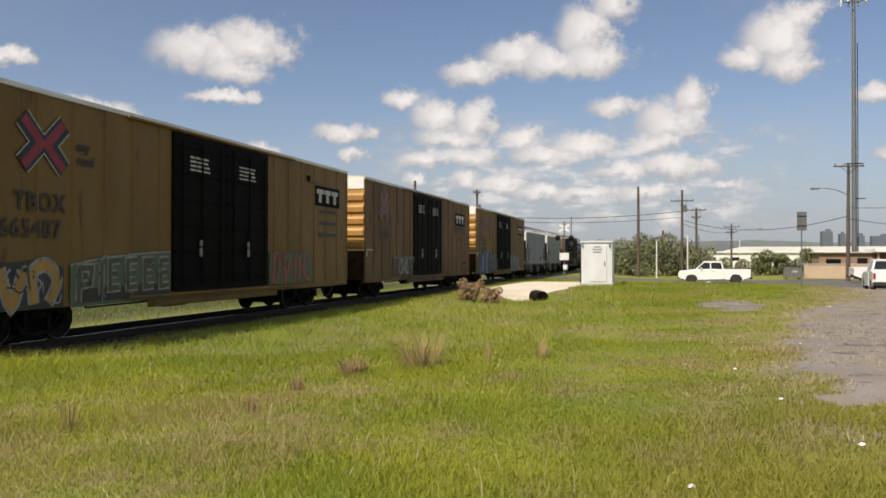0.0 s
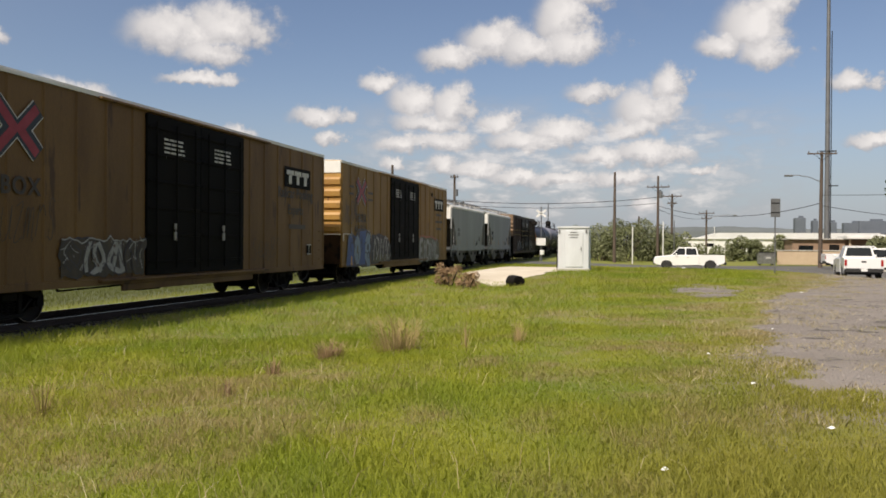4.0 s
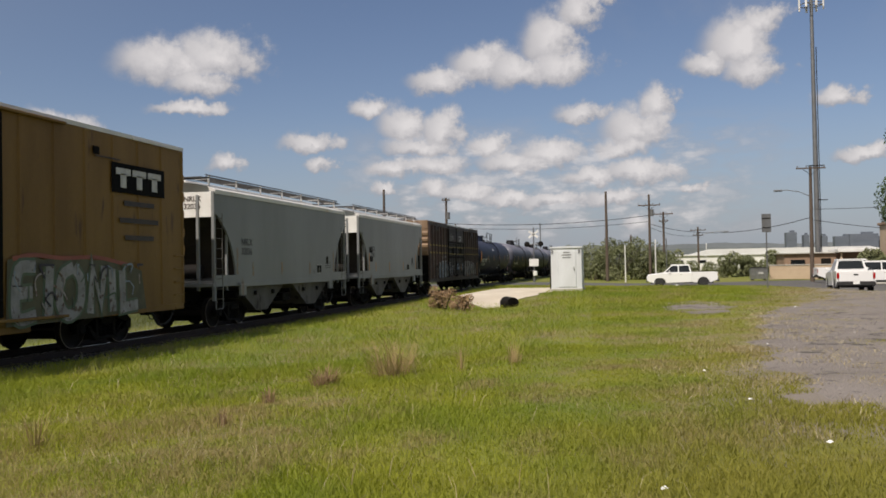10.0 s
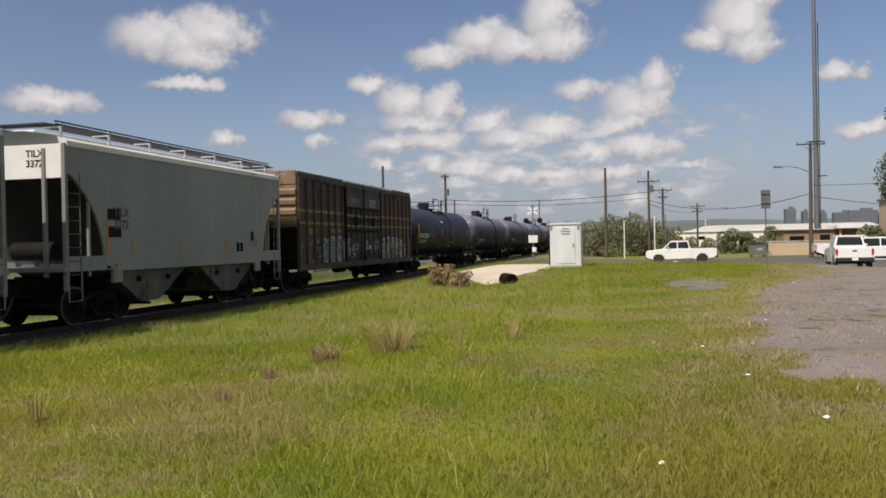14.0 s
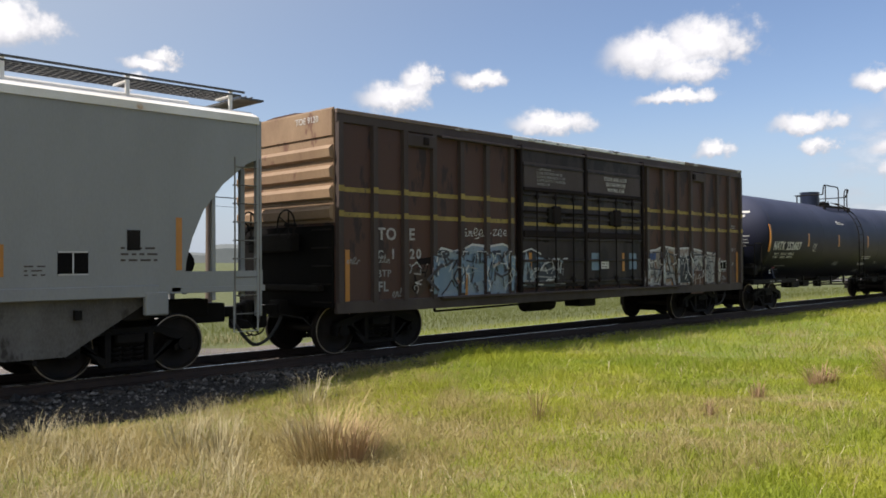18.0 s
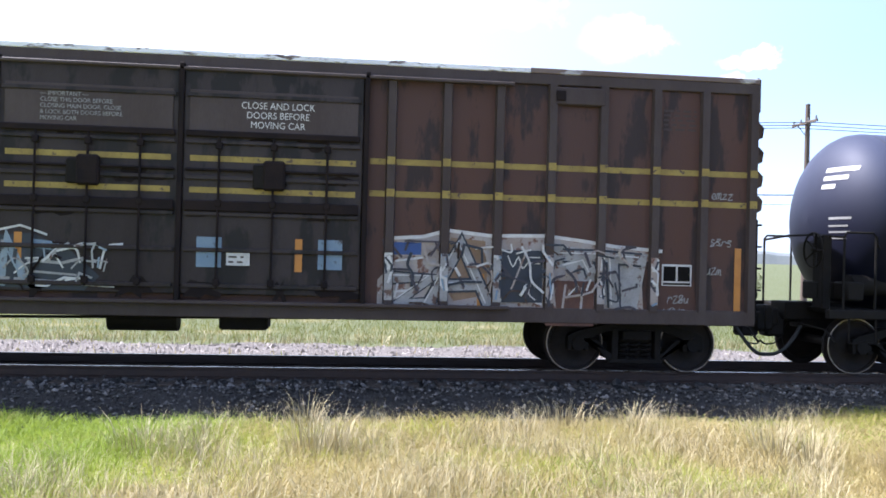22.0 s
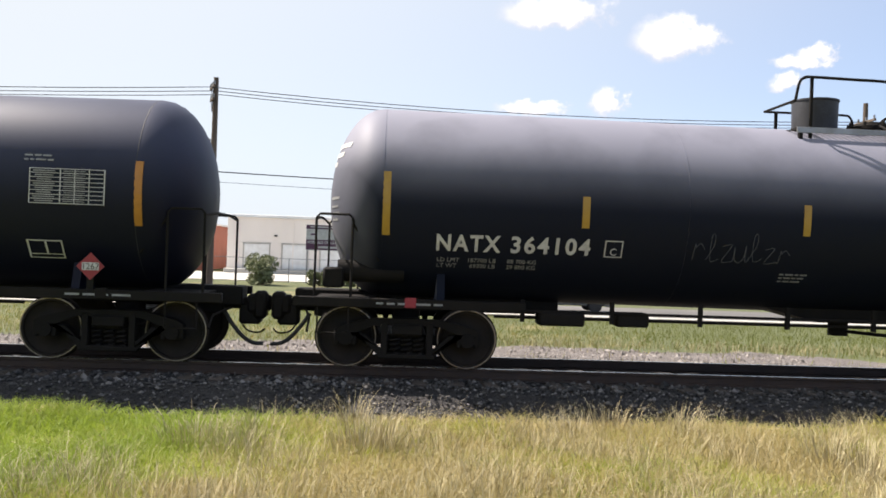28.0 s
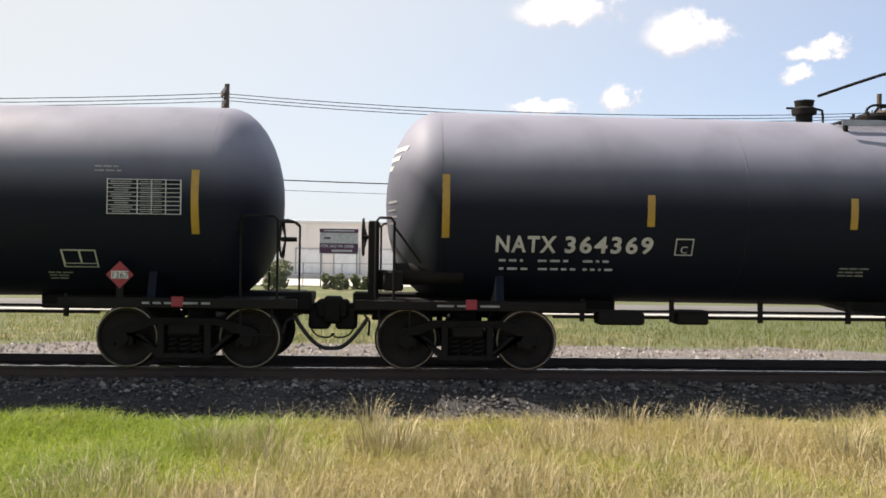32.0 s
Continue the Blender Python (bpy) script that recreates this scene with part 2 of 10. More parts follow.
# ---- materials ----
def material(name, a, b=None, rough=0.6, metal=0.0, scale=2.0, stretch=(1, 1, 1), bump=0.05, fine=40.0, patch=0.5, c=None, c_at=0.62, coat=0.0, spec=0.5):
    """Two tones mixed by broad and fine noise, an optional third tone in worn spots, and fine relief."""
    b = b or tuple(v * 0.75 for v in a)
    m = bpy.data.materials.new(name)
    m.use_nodes = True
    nt = m.node_tree
    bsdf = nt.nodes["Principled BSDF"]
    coord, mapping = nt.nodes.new("ShaderNodeTexCoord"), nt.nodes.new("ShaderNodeMapping")
    mapping.inputs["Scale"].default_value = stretch
    nt.links.new(coord.outputs["Object"], mapping.inputs[0])

    def noise_node(s, detail):
        n = nt.nodes.new("ShaderNodeTexNoise")
        n.inputs["Scale"].default_value, n.inputs["Detail"].default_value, n.inputs["Roughness"].default_value = s, detail, 0.6
        nt.links.new(mapping.outputs[0], n.inputs["Vector"])
        return n

    broad, small = noise_node(scale, 5), noise_node(fine, 3)

    def ramp(source, lo, hi):
        n = nt.nodes.new("ShaderNodeMapRange")
        n.inputs["From Min"].default_value, n.inputs["From Max"].default_value = lo, hi
        nt.links.new(source, n.inputs["Value"])
        return n.outputs[0]

    def blend(fac, first, second):
        n = nt.nodes.new("ShaderNodeMix")
        n.data_type = "RGBA"
        nt.links.new(fac, n.inputs["Factor"])
        for socket, value in ((n.inputs["A"], first), (n.inputs["B"], second)):
            if isinstance(value, tuple):
                socket.default_value = (*value, 1)
            else:
                nt.links.new(value, socket)
        return n.outputs["Result"]

    both = nt.nodes.new("ShaderNodeMath")
    both.operation = "MULTIPLY_ADD"
    nt.links.new(small.outputs["Fac"], both.inputs[0])
    both.inputs[1].default_value = 0.35
    nt.links.new(broad.outputs["Fac"], both.inputs[2])
    col = blend(ramp(both.outputs[0], 0.68 - patch * 0.35, 0.68 + patch * 0.35), a, b)
    if c:
        worn = noise_node(scale * 2.7, 6)
        col = blend(ramp(worn.outputs["Fac"], c_at, c_at + 0.06), col, c)
    nt.links.new(col, bsdf.inputs["Base Color"])
    r = ramp(broad.outputs["Fac"], 0.0, 1.0)
    rough_mix = nt.nodes.new("ShaderNodeMapRange")
    nt.links.new(r, rough_mix.inputs["Value"])
    rough_mix.inputs["To Min"].default_value, rough_mix.inputs["To Max"].default_value = max(rough - 0.12, 0.02), min(rough + 0.12, 1.0)
    nt.links.new(rough_mix.outputs[0], bsdf.inputs["Roughness"])
    bsdf.inputs["Metallic"].default_value = metal
    bsdf.inputs["Coat Weight"].default_value = coat
    bsdf.inputs["Specular IOR Level"].default_value = spec
    if bump:
        bp = nt.nodes.new("ShaderNodeBump")
        bp.inputs["Strength"].default_value, bp.inputs["Distance"].default_value = min(bump * 4, 1.0), bump * 0.2
        nt.links.new(small.outputs["Fac"], bp.inputs["Height"])
        nt.links.new(bp.outputs[0], bsdf.inputs["Normal"])
    return m


def glass(name, tint):
    m = bpy.data.materials.new(name)
    m.use_nodes = True
    b = m.node_tree.nodes["Principled BSDF"]
    b.inputs["Base Color"].default_value = (*tint, 1)
    b.inputs["Roughness"].default_value, b.inputs["Specular IOR Level"].default_value = 0.05, 0.8
    return m


class Shape:
    """Collects vertices and faces of one mesh."""

    def __init__(self):
        self.v, self.f, self.smooth = [], [], False

    def add(self, verts, faces):
        n = len(self.v)
        self.v += [tuple(p) for p in verts]
        self.f += [tuple(i + n for i in face) for face in faces]
        return self

    def box(self, cx, cy, cz, sx, sy, sz, bevel=0.0, turn=None):
        """A box by its centre and sizes, with chamfered edges."""
        hx, hy, hz = sx / 2, sy / 2, sz / 2
        c = min(bevel, hx * 0.9, hy * 0.9, hz * 0.9)
        if c <= 0:
            verts = [(x, y, z) for x in (-hx, hx) for y in (-hy, hy) for z in (-hz, hz)]
            faces = [(0, 1, 3, 2), (4, 6, 7, 5), (0, 4, 5, 1), (2, 3, 7, 6), (0, 2, 6, 4), (1, 5, 7, 3)]
        else:
            verts, faces = [], []
            corner = {}
            for i, sx_ in enumerate((-1, 1)):
                for j, sy_ in enumerate((-1, 1)):
                    for k, sz_ in enumerate((-1, 1)):
                        corner[i, j, k] = len(verts)
                        verts += [(sx_ * hx, sy_ * (hy - c), sz_ * (hz - c)), (sx_ * (hx - c), sy_ * hy, sz_ * (hz - c)), (sx_ * (hx - c), sy_ * (hy - c), sz_ * hz)]
            ring = ((0, 0), (0, 1), (1, 1), (1, 0))
            for s in (0, 1):
                quad = [corner[s, a, b] for a, b in ring]
                faces.append(tuple(quad if s == 0 else quad[::-1])[::-1])
                quad = [corner[a, s, b] + 1 for a, b in ring]
                faces.append(tuple(quad if s == 0 else quad[::-1]))
                quad = [corner[a, b, s] + 2 for a, b in ring]
                faces.append(tuple(quad if s == 0 else quad[::-1])[::-1])
            for a in (0, 1):
                for b in (0, 1):
                    p, q = corner[a, b, 0], corner[a, b, 1]
                    faces.append((p, q, q + 1, p + 1))
                    p, q = corner[a, 0, b], corner[a, 1, b]
                    faces.append((p, q, q + 2, p + 2))
                    p, q = corner[0, a, b] + 1, corner[1, a, b] + 1
                    faces.append((p, q, q + 1, p + 1))
            for n in corner.values():
                faces.append((n, n + 1, n + 2))
        m = Matrix.Translation((cx, cy, cz)) @ (turn or Matrix())
        return self.add([m @ Vector(p) for p in verts], faces)

    def rod(self, p, q, r, seg=8, r2=None, caps=True):
        """A round bar from p to q."""
        p, q = Vector(p), Vector(q)
        d = (q - p).normalized()
        u = d.orthogonal().normalized()
        w = d.cross(u)
        r2 = r if r2 is None else r2
        verts = []
        for i in range(seg):
            a = 2 * math.pi * i / seg
            o = u * math.cos(a) + w * math.sin(a)
            verts += [p + o * r, q + o * r2]
        faces = [(2 * i, 2 * ((i + 1) % seg), 2 * ((i + 1) % seg) + 1, 2 * i + 1) for i in range(seg)]
        if caps:
            faces += [tuple(range(0, 2 * seg, 2))[::-1], tuple(range(1, 2 * seg, 2))]
        self.smooth = True
        return self.add(verts, faces)

    def pipe(self, points, r, seg=6):
        """A bent tube through the points."""
        pts = [Vector(p) for p in points]
        rings = []
        u = None
        for i, p in enumerate(pts):
            d = (pts[min(i + 1, len(pts) - 1)] - pts[max(i - 1, 0)]).normalized()
            u = d.orthogonal().normalized() if u is None else (u - d * u.dot(d)).normalized()
            w = d.cross(u)
            rings.append([p + (u * math.cos(2 * math.pi * k / seg) + w * math.sin(2 * math.pi * k / seg)) * r for k in range(seg)])
        faces = [(i * seg + k, i * seg + (k + 1) % seg, (i + 1) * seg + (k + 1) % seg, (i + 1) * seg + k) for i in range(len(pts) - 1) for k in range(seg)]
        faces += [tuple(range(seg))[::-1], tuple(range((len(pts) - 1) * seg, len(pts) * seg))]
        self.smooth = True
        return self.add([p for ring in rings for p in ring], faces)

    def prism(self, outline, axis, lo, hi):
        """A closed outline (two coordinates, the axis left out) pushed along an axis."""
        n = len(outline)
        verts = []
        for s in (lo, hi):
            for a, b in outline:
                p = [a, b]
                p.insert("xyz".index(axis), s)
                verts.append(p)
        faces = [(i, (i + 1) % n, n + (i + 1) % n, n + i) for i in range(n)]
        faces += [tuple(range(n))[::-1], tuple(range(n, 2 * n))]
        return self.add(verts, faces)

    def lathe(self, profile, axis="y", seg=48, cx=0.0, cy=0.0, cz=0.0):
        """A profile of (along, radius) turned round an axis."""
        verts = []
        for along, r in profile:
            for k in range(seg):
                a = 2 * math.pi * k / seg
                p, q = r * math.cos(a), r * math.sin(a)
                verts.append({"x": (cx + along, cy + p, cz + q), "y": (cx + p, cy + along, cz + q), "z": (cx + p, cy + q, cz + along)}[axis])
        m = len(profile)
        faces = [(i * seg + k, i * seg + (k + 1) % seg, (i + 1) * seg + (k + 1) % seg, (i + 1) * seg + k) for i in range(m - 1) for k in range(seg)]
        if profile[0][1] > 1e-4:
            faces.append(tuple(range(seg))[::-1])
        if profile[-1][1] > 1e-4:
            faces.append(tuple(range((m - 1) * seg, m * seg)))
        self.smooth = True
        return self.add(verts, faces)

    def mesh(self, name, mat):
        me = bpy.data.meshes.new(name)
        me.from_pydata([tuple(p) for p in self.v], [], self.f)
        me.update()
        bm = bmesh.new()
        bm.from_mesh(me)
        bmesh.ops.recalc_face_normals(bm, faces=bm.faces)
        bm.to_mesh(me)
        bm.free()
        me.materials.append(mat)
        if self.smooth:
            me.shade_smooth()
            me.set_sharp_from_angle(angle=radians(38))
        return me


def part(name, shape, mat, parent=None, label="", at=None):
    """Links a shape as one mesh object under a thing or a part."""
    data = shape if isinstance(shape, bpy.types.Mesh) else shape.mesh(name, mat)
    ob = new(name, data)
    if parent:
        ob.parent = parent
    if at is not None:
        ob.matrix_basis = at
    if label:
        tagged(ob, label)
    return ob


def thing(name, label, category, at=None, group="", kind=""):
    ob = new(name)
    ob.empty_display_size = 0.2
    if at is not None:
        ob.matrix_basis = at
    return tagged(ob, label, category, group, kind)


def lettering(name, words, size, mat, parent, at, label="", wide=1.0, depth=0.002, align="LEFT", spacing=1.0, fit=0.0):
    cu = bpy.data.curves.new(name, "FONT")
    cu.body, cu.size, cu.extrude, cu.align_x, cu.align_y = words, size, depth, align, "CENTER"
    cu.space_character, cu.offset = spacing, size * 0.026 if size > 0.2 else 0.0
    cu.resolution_u = 3
    tmp = bpy.data.objects.new(name, cu)
    me = bpy.data.meshes.new_from_object(tmp)
    if fit:
        # stretched to the width that the words have
        reach = [v.co.x for v in me.vertices]
        wide = fit / (max(reach) - min(reach))
    me.transform(Matrix.Diagonal((wide, 1, 1, 1)))
    bpy.data.objects.remove(tmp)
    bpy.data.curves.remove(cu)
    me.materials.clear()
    me.materials.append(mat)
    return part(name, me, mat, parent, label, at)


def side_pose(x, y, z, tilt=0.0):
    """Writing on a face that looks towards +x, running along +y."""
    return Matrix.Translation((x, y, z)) @ Matrix(((0, 0, 1, 0), (1, 0, 0, 0), (0, 1, 0, 0), (0, 0, 0, 1))) @ Matrix.Rotation(radians(tilt), 4, "X")


def end_pose(x, y, z):
    """Writing on a face that looks towards -y, running along +x."""
    return Matrix.Translation((x, y, z)) @ Matrix.Rotation(radians(90), 4, "X")


MAT = {
    "steel": material("dark_steel", (0.008, 0.0074, 0.0070), (0.016, 0.0135, 0.012), 0.75, 0.0, 2.0, bump=0.08, spec=0.12),
    "wheel": material("wheel_steel", (0.011, 0.0095, 0.0085), (0.024, 0.018, 0.015), 0.65, 0.0, 3.0, spec=0.15),
    "rim": material("worn_wheel_rim", (0.20, 0.16, 0.13), (0.30, 0.26, 0.22), 0.4, 0.8, 6.0),
    "rail": material("rusty_rail", (0.030, 0.019, 0.015), (0.05, 0.03, 0.022), 0.75, 0.1, 4.0),
    "railtop": material("polished_rail_head", (0.45, 0.43, 0.41), (0.32, 0.30, 0.28), 0.28, 1.0, 8.0, bump=0.0),
    "tie": material("creosoted_wood", (0.045, 0.035, 0.028), (0.09, 0.07, 0.055), 0.85, 0.0, 3.0, (6, 1, 6), 0.1),
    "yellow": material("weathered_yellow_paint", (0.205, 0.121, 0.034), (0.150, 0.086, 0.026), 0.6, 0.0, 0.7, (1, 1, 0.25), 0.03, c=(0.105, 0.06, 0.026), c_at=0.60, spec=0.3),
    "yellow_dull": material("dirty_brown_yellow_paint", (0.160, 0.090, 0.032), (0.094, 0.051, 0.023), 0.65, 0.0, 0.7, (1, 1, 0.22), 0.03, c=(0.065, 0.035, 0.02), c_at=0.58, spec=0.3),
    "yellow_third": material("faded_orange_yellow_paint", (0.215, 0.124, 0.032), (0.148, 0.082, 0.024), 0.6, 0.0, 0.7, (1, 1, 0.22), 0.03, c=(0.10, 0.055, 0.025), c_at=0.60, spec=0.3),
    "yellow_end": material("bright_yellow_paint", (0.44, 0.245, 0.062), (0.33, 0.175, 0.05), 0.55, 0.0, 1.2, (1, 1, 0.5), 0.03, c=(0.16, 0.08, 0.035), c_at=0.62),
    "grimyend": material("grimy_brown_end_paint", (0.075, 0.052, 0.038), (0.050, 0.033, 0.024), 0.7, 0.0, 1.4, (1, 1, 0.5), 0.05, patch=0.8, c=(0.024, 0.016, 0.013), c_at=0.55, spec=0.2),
    "housing": material("dark_blue_housing_paint", (0.008, 0.013, 0.032), (0.012, 0.018, 0.040), 0.35, 0.0, 1.5, bump=0.01, spec=0.35),
    "brownend": material("brown_grimy_end_paint", (0.050, 0.026, 0.013), (0.030, 0.016, 0.009), 0.75, 0.0, 1.6, (1, 1, 0.4), 0.04, c=(0.012, 0.008, 0.006), c_at=0.56, spec=0.1),
    "blackpaint": material("black_door_paint", (0.0035, 0.0035, 0.004), (0.008, 0.007, 0.0065), 0.7, 0.0, 1.0, (1, 1, 0.4), 0.03, spec=0.06),
    "brown": material("rusty_brown_paint", (0.058, 0.032, 0.026), (0.070, 0.033, 0.023), 0.65, 0.0, 1.0, (1, 1, 0.30), 0.05, patch=0.8, c=(0.026, 0.017, 0.016), c_at=0.55, spec=0.3),
    "browndoor": material("grimy_brown_door_paint", (0.034, 0.026, 0.026), (0.021, 0.0145, 0.014), 0.65, 0.0, 0.8, (1, 1, 0.35), 0.05, c=(0.011, 0.009, 0.009), c_at=0.53, spec=0.3),
    "brownpost": material("faded_brown_post", (0.056, 0.042, 0.039), (0.039, 0.027, 0.024), 0.65, 0.0, 1.5, (1, 1, 0.3), 0.05, spec=0.3),
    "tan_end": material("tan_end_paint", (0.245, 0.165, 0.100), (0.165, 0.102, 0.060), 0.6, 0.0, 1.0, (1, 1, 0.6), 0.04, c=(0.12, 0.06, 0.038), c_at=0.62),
    "stripe": material("yellow_stripe_paint", (0.27, 0.20, 0.035), (0.18, 0.125, 0.025), 0.6, 0.0, 4.0, bump=0.02, c=(0.06, 0.035, 0.025), c_at=0.6),
    "orange": material("orange_reflector", (0.40, 0.165, 0.02), (0.33, 0.135, 0.016), 0.4, 0.0, 6.0, bump=0.0),
    "ochre": material("ochre_reflector", (0.36, 0.21, 0.022), (0.30, 0.175, 0.02), 0.4, 0.0, 6.0, bump=0.0),
    "white": material("white_paint", (0.78, 0.78, 0.76), (0.66, 0.65, 0.62), 0.5, 0.0, 1.5, bump=0.02),
    "letter": material("faded_white_lettering", (0.52, 0.52, 0.51), (0.38, 0.37, 0.36), 0.6, 0.0, 5.0, bump=0.0),
    "darkletter": material("dark_lettering", (0.022, 0.017, 0.015), (0.055, 0.038, 0.027), 0.6, 0.0, 5.0, bump=0.0),
    "grey": material("light_grey_hopper_paint", (0.228, 0.238, 0.243), (0.186, 0.193, 0.195), 0.55, 0.0, 0.5, (1, 1, 0.3), 0.03, c=(0.20, 0.16, 0.13), c_at=0.66),
    "greytop": material("pale_hopper_roof_paint", (0.66, 0.66, 0.66), (0.55, 0.53, 0.50), 0.6, 0.0, 0.8, bump=0.03, c=(0.42, 0.28, 0.17), c_at=0.66),
    "grate": material("galvanised_grating", (0.30, 0.31, 0.32), (0.22, 0.22, 0.22), 0.5, 0.7, 4.0),
    "rubber": material("black_rubber", (0.015, 0.015, 0.015), (0.03, 0.03, 0.03), 0.75, 0.0, 5.0),
    "red": material("red_sign_paint", (0.26, 0.016, 0.028), (0.20, 0.014, 0.022), 0.5, 0.0, 4.0, bump=0.0),
    "bluepaint": material("pale_blue_spray_paint", (0.13, 0.175, 0.225), (0.25, 0.30, 0.34), 0.6, 0.0, 2.2, bump=0.0, patch=0.8, c=(0.055, 0.04, 0.04), c_at=0.58),
    "deepblue": material("deep_blue_spray_paint", (0.024, 0.055, 0.18), (0.035, 0.08, 0.24), 0.6, 0.0, 2.0, bump=0.0),
    "skyblue": material("sky_blue_spray_paint", (0.115, 0.18, 0.26), (0.16, 0.22, 0.28), 0.6, 0.0, 2.0, bump=0.0, c=(0.05, 0.05, 0.06), c_at=0.6),
    "silver": material("silver_spray_paint", (0.33, 0.33, 0.33), (0.15, 0.145, 0.14), 0.55, 0.0, 2.5, bump=0.0, patch=0.8, c=(0.085, 0.05, 0.04), c_at=0.57),
    "rustsilver": material("rusted_silver_paint", (0.24, 0.19, 0.16), (0.30, 0.28, 0.27), 0.6, 0.0, 2.0, bump=0.0, c=(0.12, 0.055, 0.035), c_at=0.55),
    "inkblue": material("ink_blue_paint", (0.012, 0.018, 0.03), (0.02, 0.026, 0.036), 0.6, 0.0, 3.0, bump=0.0),
    "outline": material("dark_spray_outline", (0.02, 0.02, 0.03), (0.05, 0.04, 0.05), 0.6, 0.0, 3.0, bump=0.0),
    "rustpaint": material("rust_red_spray_paint", (0.30, 0.08, 0.05), (0.22, 0.07, 0.05), 0.6, 0.0, 2.0, bump=0.0),
    "greenpaint": material("dark_green_spray_paint", (0.06, 0.10, 0.06), (0.10, 0.13, 0.08), 0.6, 0.0, 2.0, bump=0.0),
    "box": material("cool_white_cabinet_paint", (0.64, 0.67, 0.70), (0.55, 0.57, 0.59), 0.5, 0.0, 1.0, (1, 1, 0.4), 0.02),
    "wood": material("weathered_pole_wood", (0.11, 0.082, 0.062), (0.07, 0.052, 0.04), 0.85, 0.0, 2.0, (3, 3, 0.3), 0.08),
    "galv": material("galvanised_steel", (0.25, 0.255, 0.26), (0.19, 0.19, 0.195), 0.45, 0.7, 2.0),
    "cable": material("black_cable", (0.02, 0.02, 0.022), (0.03, 0.03, 0.03), 0.6),
    "carwhite": material("white_car_paint", (0.80, 0.80, 0.80), (0.76, 0.76, 0.76), 0.25, 0.0, 0.7, bump=0.0, coat=0.6),
    "cardark": material("dark_blue_car_paint", (0.02, 0.03, 0.045), (0.025, 0.035, 0.05), 0.25, 0.0, 0.7, bump=0.0, coat=0.7),
    "window": glass("tinted_glass", (0.01, 0.012, 0.014)),
    "chrome": material("chrome", (0.6, 0.6, 0.6), (0.5, 0.5, 0.5), 0.2, 1.0, 3.0, bump=0.0),
    "redlamp": material("red_lamp_lens", (0.35, 0.01, 0.01), (0.3, 0.01, 0.01), 0.2, 0.0, 3.0, bump=0.0),
    "stucco": material("tan_stucco", (0.52, 0.40, 0.29), (0.45, 0.34, 0.24), 0.85, 0.0, 1.0, bump=0.06),
    "brownwall": material("brown_wall_paint", (0.30, 0.20, 0.14), (0.24, 0.16, 0.11), 0.85, 0.0, 0.6, bump=0.05),
    "warehouse": material("cream_metal_siding", (0.80, 0.74, 0.68), (0.72, 0.66, 0.60), 0.6, 0.0, 0.15, (1, 1, 0.4), 0.03),
    "roofmetal": material("white_metal_roof", (0.72, 0.73, 0.74), (0.62, 0.62, 0.62), 0.5, 0.1, 0.2, bump=0.02),
    "redbrick": material("red_brick_wall", (0.33, 0.12, 0.085), (0.27, 0.10, 0.07), 0.85, 0.0, 0.5, bump=0.05),
    "concrete": material("pale_concrete", (0.46, 0.44, 0.40), (0.38, 0.36, 0.33), 0.9, 0.0, 0.8, bump=0.06),
    "asphalt": material("worn_asphalt", (0.115, 0.11, 0.105), (0.075, 0.072, 0.07), 0.9, 0.0, 0.25, bump=0.08, fine=60),
    "gravel": material("dusty_gravel", (0.285, 0.25, 0.225), (0.175, 0.152, 0.135), 0.95, 0.0, 0.7, bump=0.3, fine=25, patch=0.95, c=(0.085, 0.076, 0.068), c_at=0.58),
    "caliche": material("pale_caliche", (0.62, 0.56, 0.46), (0.48, 0.41, 0.32), 0.95, 0.0, 0.6, bump=0.2, fine=20),
    "ballast": material("grey_ballast", (0.048, 0.044, 0.043), (0.023, 0.021, 0.021), 0.95, 0.0, 6.0, bump=0.5, fine=22, patch=0.9),
    "bark": material("bark", (0.10, 0.075, 0.055), (0.06, 0.045, 0.035), 0.9, 0.0, 3.0, (3, 3, 0.6), 0.2),
    "leaf": material("tree_leaf", (0.038, 0.066, 0.020), (0.060, 0.095, 0.026), 0.6, 0.0, 0.6, bump=0.0),
    "scrub": material("scrub_leaf", (0.135, 0.155, 0.070), (0.175, 0.185, 0.09), 0.7, 0.0, 0.3, bump=0.0),
    # blue-grey of the distant air is mixed into this woodland colour
    "farwood": material("hazed_distant_woodland", (0.095, 0.110, 0.115), (0.125, 0.140, 0.145), 0.9, 0.0, 0.02, bump=0.0, fine=0.3),
    "straw": material("dry_straw", (0.36, 0.27, 0.12), (0.27, 0.19, 0.085), 0.8, 0.0, 1.5, bump=0.0),
    "redweed": material("dry_red_weed", (0.34, 0.23, 0.13), (0.25, 0.155, 0.085), 0.8, 0.0, 3.0, bump=0.0),
    "paleballast": material("pale_ballast", (0.175, 0.155, 0.145), (0.090, 0.078, 0.072), 0.95, 0.0, 2.0, bump=0.4, fine=18, patch=0.9),
    "faintletter": material("worn_dark_lettering", (0.036, 0.036, 0.038), (0.085, 0.085, 0.085), 0.6, 0.0, 6.0, bump=0.0, patch=0.8),
    "dimletter": material("dim_white_lettering", (0.26, 0.26, 0.26), (0.17, 0.17, 0.17), 0.6, 0.0, 5.0, bump=0.0),
    "greydirt": material("dirty_hopper_paint", (0.15, 0.145, 0.135), (0.075, 0.068, 0.06), 0.7, 0.0, 1.0, (1, 1, 0.5), 0.04, c=(0.04, 0.034, 0.03), c_at=0.56, spec=0.3),
    "walkway": material("dark_walkway_grating", (0.085, 0.085, 0.088), (0.05, 0.05, 0.05), 0.6, 0.3, 4.0),
